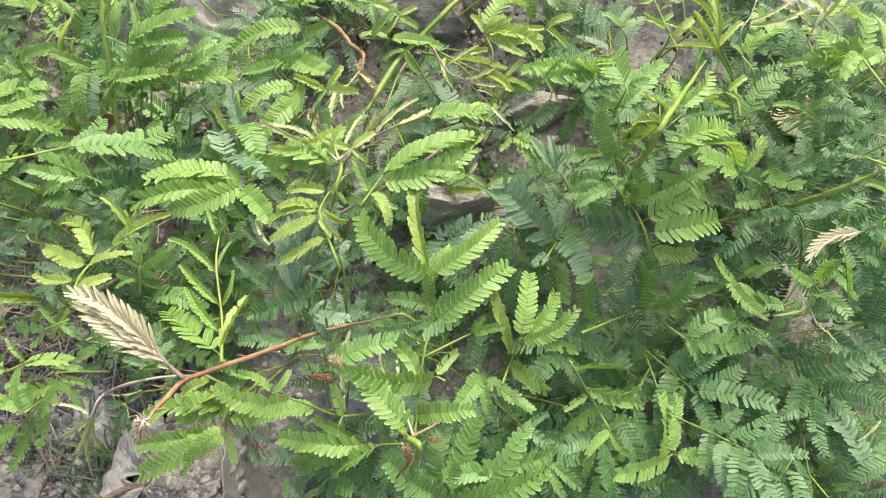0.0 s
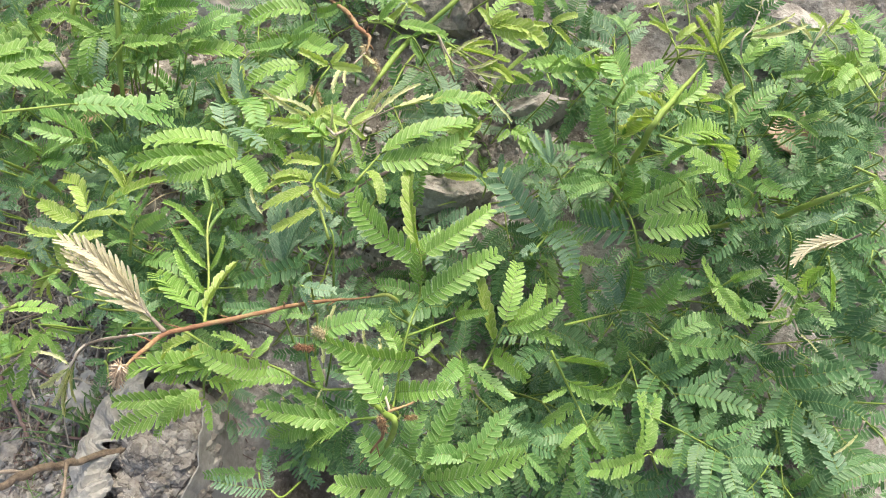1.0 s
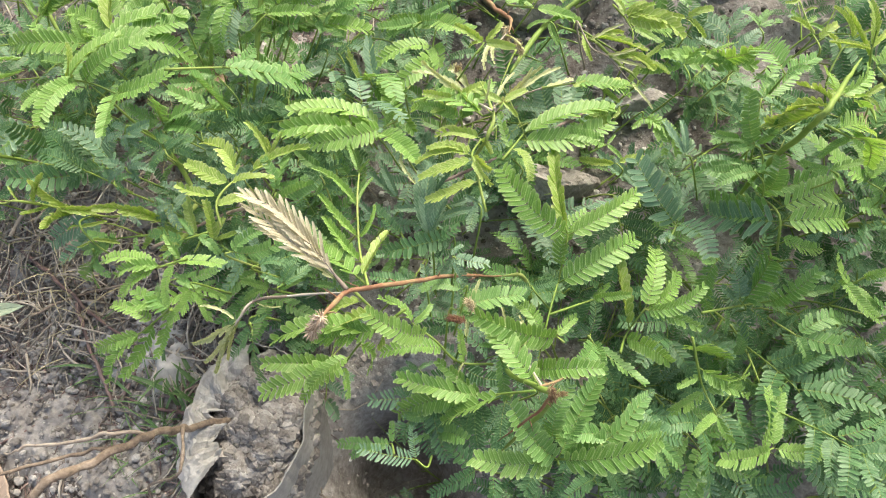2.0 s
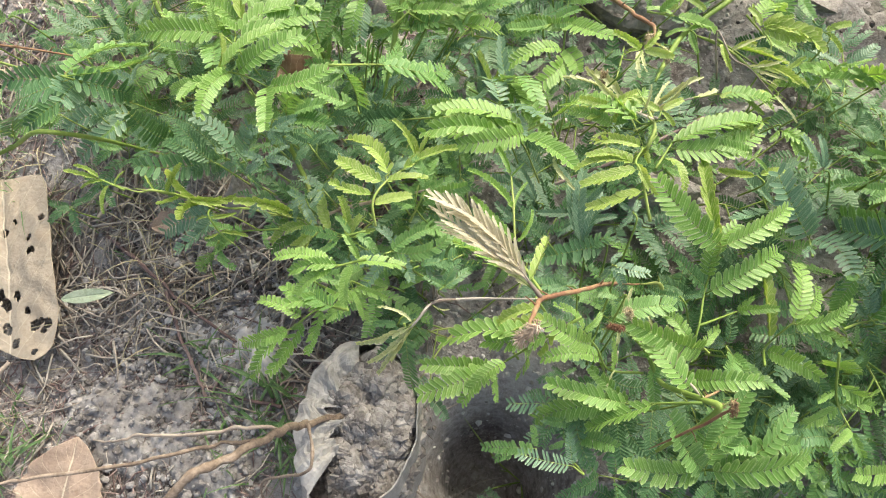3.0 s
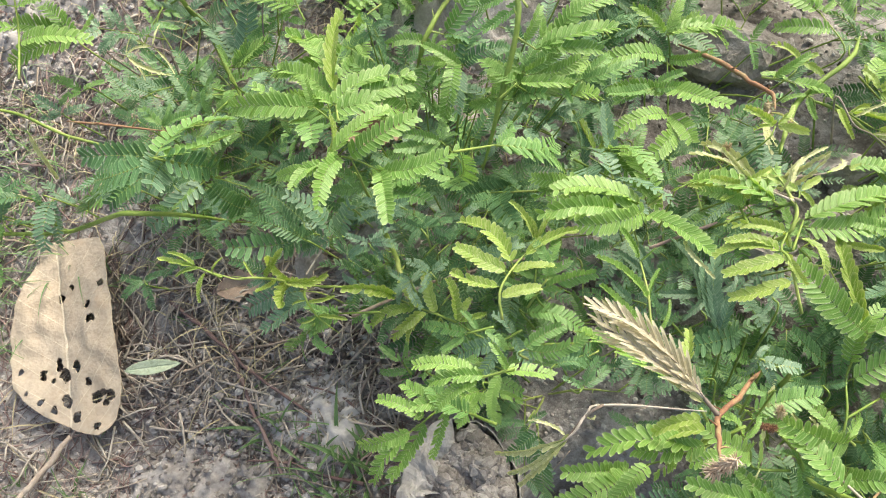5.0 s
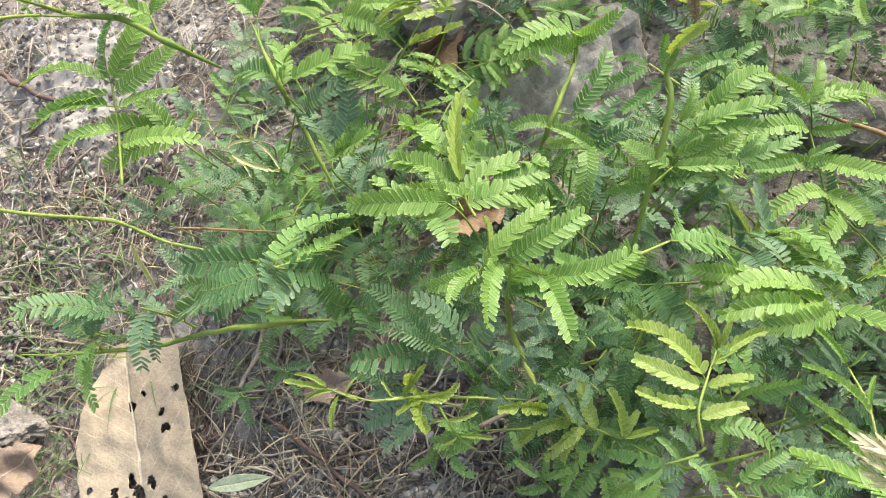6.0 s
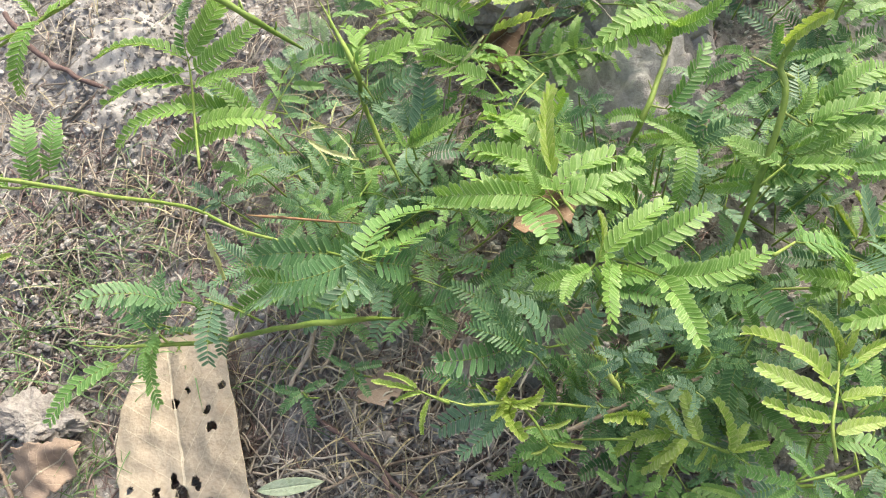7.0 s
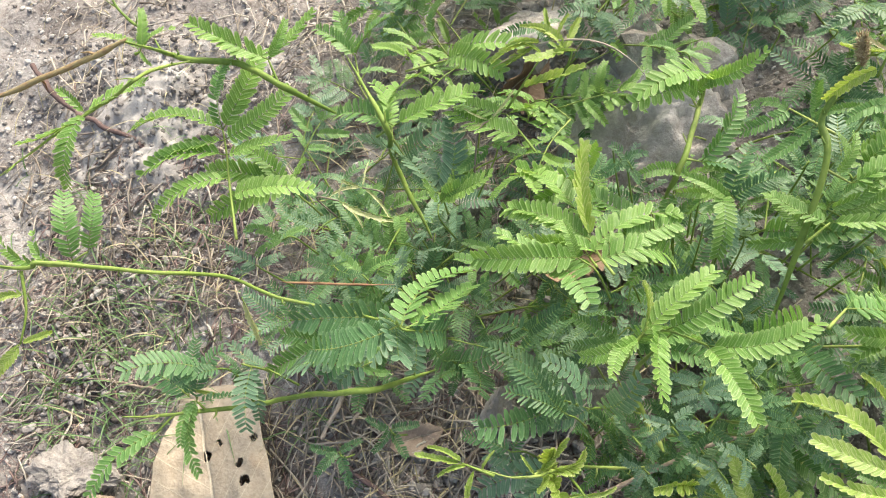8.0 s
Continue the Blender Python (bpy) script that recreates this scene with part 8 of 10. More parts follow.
leaf_on(plants[21], [(0.0084, 0.3092, 0.1706), (0.0005, 0.3154, 0.1926), (0.0078, 0.3036, 0.1887), (0.0156, 0.2988, 0.1881), (0.0257, 0.2878, 0.1851)], [(0.47, (0.0203, 0.3132, 0.1944)), (0.7, (0.0277, 0.2998, 0.1942)), (0.77, (0.0317, 0.2960, 0.1866)), (0.85, (0.0264, 0.2912, 0.1875)), (1, (0.0352, 0.2757, 0.1829))], "slack", 0.0005, None, FACE)
leaf_on(plants[21], [(0.0229, 0.3059, 0.1636), (0.0274, 0.3148, 0.1856), (0.0236, 0.3281, 0.1875)], [(1, (0.0331, 0.3356, 0.1899)), (1, (0.0354, 0.3305, 0.1934)), (1, (0.0461, 0.3205, 0.1927)), (1, (0.0480, 0.3145, 0.1901)), (1, (0.0178, 0.3375, 0.1900))], "young", 0.0005, None, FACE)
leaf_on(plants[6], [(0.1053, 0.3157, 0.1728), (0.1044, 0.3058, 0.1948), (0.1010, 0.3162, 0.1978), (0.0963, 0.3308, 0.2021)], [(0.53, (0.1120, 0.3198, 0.1995)), (0.67, (0.0927, 0.3208, 0.1996)), (0.87, (0.1033, 0.3264, 0.2016)), (1, (0.0902, 0.3279, 0.2022))], "young", 0.0005, None, FACE)
leaf_on(plants[17], [(0.1271, 0.3100, 0.1537), (0.1171, 0.3100, 0.1757), (0.1216, 0.3221, 0.1835), (0.1261, 0.3270, 0.1866)], [(1, (0.1327, 0.3302, 0.1905)), (0.67, (0.1120, 0.3283, 0.1891)), (1, (0.1165, 0.3367, 0.1951)), (1, (0.1233, 0.3416, 0.1917)), (0.73, (0.1314, 0.3241, 0.1845))], "shut", 0.0005, None, FACE)
leaf_on(plants[17], [(0.1446, 0.3183, 0.1654), (0.1358, 0.3230, 0.1874), (0.1400, 0.3293, 0.1917), (0.1426, 0.3356, 0.1958)], [(1, (0.1359, 0.3364, 0.1981)), (0.53, (0.1552, 0.3309, 0.1982)), (0.47, (0.1617, 0.3297, 0.1938)), (1, (0.1436, 0.3409, 0.2010))], "slack", 0.0005, None, FACE)
leaf_on(plants[17], [(0.1654, 0.3124, 0.1669), (0.1746, 0.3165, 0.1889), (0.1708, 0.3267, 0.1923)], [(1, (0.1662, 0.3379, 0.1935)), (1, (0.1803, 0.3389, 0.1951)), (1, (0.1636, 0.3307, 0.1891))], "young", 0.0005, None, FACE)
leaf_on(plants[21], [(0.0169, 0.2738, 0.1561), (0.0157, 0.2639, 0.1781), (0.0189, 0.2703, 0.1800)], [(1, (0.0023, 0.2741, 0.1814)), (1, (0.0062, 0.2629, 0.1773)), (1, (0.0220, 0.2774, 0.1801))], "young", 0.0005, None, FACE)
leaf_on(plants[20], [(-0.0272, 0.3281, 0.1720), (-0.0187, 0.3229, 0.1940), (-0.0150, 0.3301, 0.1970)], [(1, (-0.0268, 0.3358, 0.1997)), (1, (-0.0073, 0.3343, 0.1982)), (1, (-0.0060, 0.3240, 0.1962)), (1, (-0.0237, 0.3258, 0.1909))], "young", 0.0005, None, FACE)
leaf_on(plants[17], [(0.1656, 0.3213, 0.1708), (0.1700, 0.3303, 0.1928), (0.1661, 0.3235, 0.1896)], [(1, (0.1553, 0.3327, 0.1927)), (1, (0.1617, 0.3345, 0.1922)), (1, (0.1741, 0.3325, 0.1949))], "slack", 0.0005, None, FACE)
leaf_on(plants[1], [(-0.0518, 0.2694, 0.1853), (-0.0418, 0.2686, 0.2073), (-0.0381, 0.2748, 0.2101)], [(1, (-0.0501, 0.2789, 0.2135)), (1, (-0.0324, 0.2834, 0.2134)), (1, (-0.0263, 0.2741, 0.2097)), (1, (-0.0439, 0.2758, 0.2062))], "young", 0.0005, None, FACE)
leaf_on(plants[1], [(-0.0541, 0.2599, 0.1728), (-0.0490, 0.2513, 0.1948), (-0.0469, 0.2558, 0.1961)], [(1, (-0.0594, 0.2545, 0.1995)), (1, (-0.0360, 0.2640, 0.1978)), (1, (-0.0382, 0.2532, 0.1949)), (1, (-0.0551, 0.2474, 0.1963))], "young", 0.0005, None, FACE)
leaf_on(plants[1], [(-0.0379, 0.2547, 0.1766), (-0.0297, 0.2490, 0.1986), (-0.0277, 0.2531, 0.2002)], [(1, (-0.0385, 0.2571, 0.2014)), (1, (-0.0198, 0.2597, 0.2012)), (1, (-0.0221, 0.2496, 0.1970))], "young", 0.0005, None, FACE)
leaf_on(plants[18], [(-0.3051, 0.3190, 0.1545), (-0.2998, 0.3105, 0.1765), (-0.3093, 0.3136, 0.1759)], [(1, (-0.3257, 0.3123, 0.1678)), (1, (-0.3221, 0.3205, 0.1736)), (1, (-0.2973, 0.3047, 0.1698)), (1, (-0.3086, 0.3240, 0.1800))], "slack", 0.0005, None, FACE)
leaf_on(plants[22], [(-0.2649, 0.3369, 0.1593), (-0.2641, 0.3468, 0.1813), (-0.2598, 0.3530, 0.1837)], [(1, (-0.2751, 0.3472, 0.1797)), (1, (-0.2508, 0.3644, 0.1909)), (1, (-0.2708, 0.3538, 0.1880)), (1, (-0.2487, 0.3523, 0.1828))], "slack", 0.0005, None, FACE)
leaf_on(plants[18], [(-0.3227, 0.3127, 0.1568), (-0.3259, 0.3032, 0.1788), (-0.3163, 0.3025, 0.1790)], [(1, (-0.3055, 0.2937, 0.1745)), (1, (-0.3014, 0.2993, 0.1742)), (1, (-0.2944, 0.2962, 0.1765)), (1, (-0.3153, 0.3098, 0.1838))], "slack", 0.0005, None, FACE)
leaf_on(plants[22], [(-0.2357, 0.3605, 0.1867), (-0.2281, 0.3671, 0.2087), (-0.2306, 0.3691, 0.2099)], [(1, (-0.2453, 0.3754, 0.2164)), (1, (-0.2375, 0.3691, 0.2135)), (1, (-0.2261, 0.3830, 0.2163)), (1, (-0.2464, 0.3591, 0.2113))], "young", 0.0005, None, FACE)
leaf_on(plants[20], [(-0.0997, 0.3372, 0.1927), (-0.1096, 0.3355, 0.2147), (-0.1133, 0.3386, 0.2161)], [(1, (-0.1313, 0.3281, 0.2163)), (1, (-0.1162, 0.3298, 0.2143)), (1, (-0.1020, 0.3476, 0.2173))], "mid", 0.0005, None, FACE)
leaf_on(plants[0], [(-0.1331, 0.3082, 0.1813), (-0.1250, 0.3141, 0.2033), (-0.1237, 0.3163, 0.2045)], [(1, (-0.1016, 0.3320, 0.2159)), (1, (-0.1119, 0.3337, 0.2165))], "bright", 0.0005, None, FACE)
leaf_on(plants[0], [(-0.1361, 0.3110, 0.1777), (-0.1286, 0.3177, 0.1997), (-0.1265, 0.3213, 0.2006)], [(1, (-0.1257, 0.3441, 0.2053)), (1, (-0.1356, 0.3305, 0.1998))], "comb", 0.0005, None, FACE)
leaf_on(plants[0], [(-0.1425, 0.2967, 0.1715), (-0.1337, 0.3014, 0.1935), (-0.1321, 0.3037, 0.1950)], [(1, (-0.1085, 0.3143, 0.2006)), (1, (-0.1196, 0.3179, 0.1996))], "bright", 0.0005, None, FACE)
leaf_on(plants[20], [(-0.0689, 0.3300, 0.1511), (-0.0757, 0.3227, 0.1731), (-0.0724, 0.3265, 0.1755)], [(1, (-0.0890, 0.3220, 0.1675)), (1, (-0.0932, 0.3229, 0.1723)), (1, (-0.0597, 0.3319, 0.1823)), (1, (-0.0541, 0.3269, 0.1786))], "mid", 0.0005, None, FACE)
leaf_on(plants[20], [(-0.0581, 0.3471, 0.1609), (-0.0664, 0.3526, 0.1829), (-0.0680, 0.3540, 0.1842)], [(1, (-0.0849, 0.3639, 0.1907)), (1, (-0.0521, 0.3701, 0.1855)), (1, (-0.0332, 0.3695, 0.1811)), (1, (-0.0631, 0.3718, 0.1941)), (1, (-0.0377, 0.3564, 0.1800))], "bright", 0.0005, None, FACE)
leaf_on(plants[20], [(-0.0461, 0.3310, 0.1447), (-0.0407, 0.3226, 0.1667), (-0.0433, 0.3188, 0.1655)], [(1, (-0.0560, 0.3120, 0.1673)), (1, (-0.0516, 0.3238, 0.1694)), (1, (-0.0345, 0.3154, 0.1622)), (1, (-0.0325, 0.3244, 0.1630))], "dark", 0.0005, None, FACE)
leaf_on(plants[1], [(-0.0734, 0.2927, 0.1390), (-0.0785, 0.3013, 0.1610), (-0.0811, 0.3045, 0.1619)], [(1, (-0.0912, 0.3102, 0.1606)), (1, (-0.0732, 0.3146, 0.1629)), (1, (-0.0858, 0.2955, 0.1610))], "dark", 0.0005, None, FACE)
leaf_on(plants[20], [(-0.0708, 0.3580, 0.1607), (-0.0785, 0.3644, 0.1827), (-0.0808, 0.3605, 0.1806)], [(1, (-0.0908, 0.3536, 0.1778)), (1, (-0.0690, 0.3543, 0.1772)), (1, (-0.0869, 0.3688, 0.1815))], "dark", 0.0005, None, FACE)
leaf_on(plants[20], [(-0.0374, 0.3472, 0.1641), (-0.0275, 0.3485, 0.1861), (-0.0301, 0.3514, 0.1875)], [(1, (-0.0403, 0.3553, 0.1911)), (1, (-0.0229, 0.3615, 0.1945)), (1, (-0.0174, 0.3487, 0.1847)), (1, (-0.0270, 0.3397, 0.1826))], "mid", 0.0005, None, FACE)
leaf_on(plants[20], [(-0.0127, 0.3444, 0.1473), (-0.0027, 0.3442, 0.1693), (-0.0055, 0.3470, 0.1709)], [(1, (-0.0161, 0.3484, 0.1725)), (1, (0.0045, 0.3541, 0.1780)), (1, (0.0003, 0.3404, 0.1674))], "dark", 0.0005, None, FACE)
leaf_on(plants[7], [(-0.0328, 0.3937, 0.1692), (-0.0417, 0.3893, 0.1912), (-0.0446, 0.3926, 0.1927)], [(1, (-0.0550, 0.3863, 0.1890)), (1, (-0.0335, 0.3983, 0.1919)), (1, (-0.0494, 0.3818, 0.1858))], "mid", 0.0005, None, FACE)
leaf_on(plants[7], [(-0.0173, 0.3994, 0.1675), (-0.0075, 0.3973, 0.1895), (-0.0098, 0.4016, 0.1904)], [(1, (-0.0192, 0.4010, 0.1855)), (1, (0.0006, 0.4047, 0.1918)), (1, (-0.0021, 0.3927, 0.1855))], "dark", 0.0005, None, FACE)
leaf_on(plants[1], [(-0.0574, 0.2811, 0.1279), (-0.0552, 0.2909, 0.1499), (-0.0587, 0.2930, 0.1518)], [(1, (-0.0724, 0.2895, 0.1495)), (1, (-0.0452, 0.2999, 0.1503)), (1, (-0.0495, 0.2870, 0.1495))], "dark", 0.0005, None, FACE)
leaf_on(plants[1], [(-0.0977, 0.2935, 0.1502), (-0.1062, 0.2988, 0.1722), (-0.1088, 0.3009, 0.1731)], [(1, (-0.1211, 0.3022, 0.1736)), (1, (-0.0998, 0.3072, 0.1765)), (1, (-0.1029, 0.2951, 0.1666))], "dark", 0.0005, None, FACE)
leaf_on(plants[8], [(-0.1531, 0.3755, 0.1610), (-0.1569, 0.3662, 0.1830), (-0.1551, 0.3618, 0.1817)], [(1, (-0.1678, 0.3662, 0.1811)), (1, (-0.1439, 0.3689, 0.1874)), (1, (-0.1634, 0.3553, 0.1749))], "dark", 0.0005, None, FACE)
leaf_on(plants[7], [(-0.0047, 0.3869, 0.1836), (0.0030, 0.3805, 0.2056), (0.0043, 0.3768, 0.2039)], [(1, (-0.0057, 0.3833, 0.2081)), (1, (0.0104, 0.3723, 0.2017)), (1, (-0.0071, 0.3752, 0.1999))], "bright", 0.0005, None, FACE)
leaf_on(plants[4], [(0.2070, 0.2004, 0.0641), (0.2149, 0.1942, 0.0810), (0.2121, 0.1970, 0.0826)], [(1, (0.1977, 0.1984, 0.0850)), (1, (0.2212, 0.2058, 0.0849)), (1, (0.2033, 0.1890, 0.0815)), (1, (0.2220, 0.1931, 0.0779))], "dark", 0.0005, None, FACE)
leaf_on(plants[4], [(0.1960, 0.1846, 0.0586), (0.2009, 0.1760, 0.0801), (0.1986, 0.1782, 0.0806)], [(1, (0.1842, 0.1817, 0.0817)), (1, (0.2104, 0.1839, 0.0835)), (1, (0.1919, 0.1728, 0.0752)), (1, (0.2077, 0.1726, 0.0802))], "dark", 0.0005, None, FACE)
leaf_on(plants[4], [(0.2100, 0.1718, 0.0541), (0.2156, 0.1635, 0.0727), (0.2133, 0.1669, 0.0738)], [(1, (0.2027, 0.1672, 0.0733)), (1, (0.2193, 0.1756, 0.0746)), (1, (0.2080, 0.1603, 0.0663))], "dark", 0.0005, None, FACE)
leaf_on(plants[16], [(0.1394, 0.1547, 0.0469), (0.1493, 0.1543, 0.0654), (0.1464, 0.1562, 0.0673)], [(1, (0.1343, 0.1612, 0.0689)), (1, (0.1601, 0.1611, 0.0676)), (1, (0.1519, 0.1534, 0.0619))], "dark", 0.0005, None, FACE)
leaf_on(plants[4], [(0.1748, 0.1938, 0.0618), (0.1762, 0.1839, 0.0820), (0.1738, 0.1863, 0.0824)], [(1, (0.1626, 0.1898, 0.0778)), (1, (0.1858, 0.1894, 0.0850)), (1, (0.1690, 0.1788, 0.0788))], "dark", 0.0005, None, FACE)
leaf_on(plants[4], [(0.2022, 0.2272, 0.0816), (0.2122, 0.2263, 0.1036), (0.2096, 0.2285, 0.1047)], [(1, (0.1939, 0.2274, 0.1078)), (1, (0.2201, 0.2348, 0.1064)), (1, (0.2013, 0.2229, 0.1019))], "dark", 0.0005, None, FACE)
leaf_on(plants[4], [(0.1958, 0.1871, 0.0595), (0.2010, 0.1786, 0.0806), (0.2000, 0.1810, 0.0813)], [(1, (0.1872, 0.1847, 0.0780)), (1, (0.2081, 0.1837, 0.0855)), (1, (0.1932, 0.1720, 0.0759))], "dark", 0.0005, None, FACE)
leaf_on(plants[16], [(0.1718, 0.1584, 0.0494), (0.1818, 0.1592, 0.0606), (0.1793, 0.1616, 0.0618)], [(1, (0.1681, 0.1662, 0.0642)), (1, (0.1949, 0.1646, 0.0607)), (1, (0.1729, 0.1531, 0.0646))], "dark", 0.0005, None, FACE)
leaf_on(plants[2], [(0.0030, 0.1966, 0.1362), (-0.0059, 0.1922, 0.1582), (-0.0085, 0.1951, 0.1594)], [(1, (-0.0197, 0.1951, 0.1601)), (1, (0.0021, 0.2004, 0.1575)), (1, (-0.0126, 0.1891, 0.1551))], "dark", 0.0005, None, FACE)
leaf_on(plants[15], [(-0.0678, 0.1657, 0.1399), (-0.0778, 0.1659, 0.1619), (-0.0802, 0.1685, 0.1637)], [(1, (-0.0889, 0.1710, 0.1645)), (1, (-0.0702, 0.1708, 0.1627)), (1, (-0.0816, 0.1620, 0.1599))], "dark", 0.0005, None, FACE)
leaf_on(plants[21], [(0.0247, 0.2995, 0.1591), (0.0347, 0.2985, 0.1811), (0.0318, 0.3030, 0.1834)], [(1, (0.0204, 0.3067, 0.1808)), (1, (0.0401, 0.3093, 0.1888)), (1, (0.0434, 0.2984, 0.1820)), (1, (0.0262, 0.2959, 0.1770))], "young", 0.0005, None, FACE)
leaf_on(plants[21], [(0.0458, 0.3192, 0.1657), (0.0538, 0.3251, 0.1877), (0.0511, 0.3287, 0.1893)], [(1, (0.0395, 0.3282, 0.1921)), (1, (0.0625, 0.3328, 0.1921)), (1, (0.0604, 0.3226, 0.1843))], "young", 0.0005, None, FACE)
leaf_on(plants[21], [(0.0170, 0.2876, 0.1635), (0.0147, 0.2779, 0.1855), (0.0121, 0.2808, 0.1873)], [(1, (0.0015, 0.2776, 0.1891)), (1, (0.0212, 0.2876, 0.1864)), (1, (0.0208, 0.2765, 0.1838))], "young", 0.0005, None, FACE)
leaf_on(plants[21], [(0.0623, 0.3013, 0.1652), (0.0723, 0.3016, 0.1872), (0.0696, 0.3046, 0.1891)], [(1, (0.0571, 0.3085, 0.1888)), (1, (0.0815, 0.3078, 0.1943)), (1, (0.0785, 0.2990, 0.1872))], "bright", 0.0005, None, FACE)
leaf_on(plants[17], [(0.1357, 0.2944, 0.1613), (0.1273, 0.2890, 0.1833), (0.1247, 0.2919, 0.1851)], [(1, (0.1129, 0.2954, 0.1832)), (1, (0.1336, 0.2987, 0.1864)), (1, (0.1297, 0.2855, 0.1845))], "young", 0.0005, None, FACE)
leaf_on(plants[3], [(0.0941, 0.2463, 0.1688), (0.1015, 0.2396, 0.1908), (0.0993, 0.2424, 0.1922)], [(1, (0.0892, 0.2471, 0.1899)), (1, (0.1088, 0.2433, 0.1976)), (1, (0.1037, 0.2353, 0.1898))], "bright", 0.0005, None, FACE)
leaf_on(plants[17], [(0.1600, 0.3100, 0.1598), (0.1686, 0.3063, 0.1818), (0.1662, 0.3098, 0.1833)], [(1, (0.1528, 0.3092, 0.1833)), (1, (0.1796, 0.3200, 0.1808)), (1, (0.1732, 0.3040, 0.1780))], "bright", 0.0005, None, FACE)
leaf_on(plants[21], [(0.0250, 0.2618, 0.1452), (0.0263, 0.2519, 0.1672), (0.0237, 0.2557, 0.1679)], [(1, (0.0089, 0.2579, 0.1654)), (1, (0.0362, 0.2599, 0.1673))], "young", 0.0005, None, FACE)
leaf_on(plants[17], [(0.1588, 0.2921, 0.1569), (0.1582, 0.2822, 0.1789), (0.1559, 0.2856, 0.1803)], [(1, (0.1435, 0.2854, 0.1838)), (1, (0.1694, 0.2918, 0.1805)), (1, (0.1634, 0.2787, 0.1795))], "bright", 0.0005, None, FACE)
leaf_on(plants[21], [(0.0012, 0.3075, 0.1681), (-0.0081, 0.3112, 0.1901), (-0.0110, 0.3150, 0.1914)], [(1, (-0.0209, 0.3133, 0.1879)), (1, (-0.0008, 0.3201, 0.1901)), (1, (-0.0062, 0.3069, 0.1862))], "bright", 0.0005, None, FACE)
leaf_on(plants[0], [(-0.1246, 0.2983, 0.1678), (-0.1151, 0.3014, 0.1898), (-0.1183, 0.3050, 0.1913)], [(1, (-0.1297, 0.3085, 0.1883)), (1, (-0.1068, 0.3078, 0.1937)), (1, (-0.1123, 0.2953, 0.1899))], "mid", 0.0005, None, FACE)
leaf_on(plants[18], [(-0.3423, 0.2922, 0.1296), (-0.3477, 0.2837, 0.1516), (-0.3516, 0.2854, 0.1528)], [(1, (-0.3656, 0.2897, 0.1570)), (1, (-0.3615, 0.2815, 0.1516)), (1, (-0.3426, 0.2926, 0.1521))], "grey", 0.0005, None, FACE)
leaf_on(plants[22], [(-0.2570, 0.3233, 0.1157), (-0.2513, 0.3150, 0.1377), (-0.2541, 0.3173, 0.1385)], [(1, (-0.2671, 0.3178, 0.1412)), (1, (-0.2393, 0.3255, 0.1376)), (1, (-0.2483, 0.3081, 0.1326))], "mid", 0.0005, None, FACE)


# ---- stones ----
def stone(at, size, turn, seed, mat, label, rough=0.22, fine=4, cuts=()):
    """An angular, weathered stone: a ball cut by planes into facets, then chipped and roughened."""
    r = random.Random(seed)
    bm = bmesh.new()
    bmesh.ops.create_icosphere(bm, subdivisions=fine, radius=1.0)
    planes = [(Vector(n).normalized(), d) for n, d in cuts]
    planes += [(Vector((r.gauss(0, 1), r.gauss(0, 1), r.gauss(0, 0.9))).normalized(), r.uniform(0.42, 0.74)) for _ in range(15)]
    off = Vector((r.uniform(0, 50), r.uniform(0, 50), r.uniform(0, 50)))
    for v in bm.verts:
        p = v.co.copy()
        reach = min([d / p.dot(n) for n, d in planes if p.dot(n) > 0.05] + [1.0])
        p *= reach
        chip = max(0.0, noise.noise(p * 3.1 + off) - 0.1) * rough * 0.9
        p *= 1.0 - chip + rough * 0.28 * noise.noise(p * 6.0 + off) + rough * 0.16 * noise.noise(p * 15.0 + off) + rough * 0.10 * noise.noise(p * 34.0 + off)
        v.co = Vector((p.x * size[0], p.y * size[1], p.z * size[2])) * 1.25
    me = bpy.data.meshes.new("stone")
    bm.to_mesh(me)
    bm.free()
    me.materials.append(mat)
    me.polygons.foreach_set("use_smooth", [False] * len(me.polygons))
    ob = new("stone", me)
    ob.matrix_world = pose(*at, *turn)
    return tagged(ob, label, "stone")


BAG = rough_material("grey_plastic_film", [(0.25, (0.15, 0.14, 0.13)), (0.45, (0.27, 0.258, 0.245)), (0.6, (0.36, 0.348, 0.335)), (0.8, (0.46, 0.45, 0.435))], 30, 240, 0.62, 0.7, 0.002, 0.12)


def film(name, at, rows, cols, parent, label):
    """A crinkled sheet of film: at(u, v) gives its place; creases stay sharp."""
    verts = [at(i / cols, j / rows) for j in range(rows + 1) for i in range(cols + 1)]
    w = cols + 1
    faces = [(j * w + i, j * w + i + 1, (j + 1) * w + i + 1, (j + 1) * w + i) for j in range(rows) for i in range(cols)]
    ob = part(name, mesh_of(name, verts, faces, [BAG], smooth=False), parent, label)
    shell = ob.modifiers.new("thickness", "SOLIDIFY")
    shell.thickness, shell.offset = 0.0007, 0
    return ob


def crease(q):
    """Sharp ridges of crumpled film."""
    return abs(noise.noise(q)) + 0.5 * abs(noise.noise(q * 2.3 + Vector((7, 3, 1)))) + 0.2 * abs(noise.noise(q * 5.1))


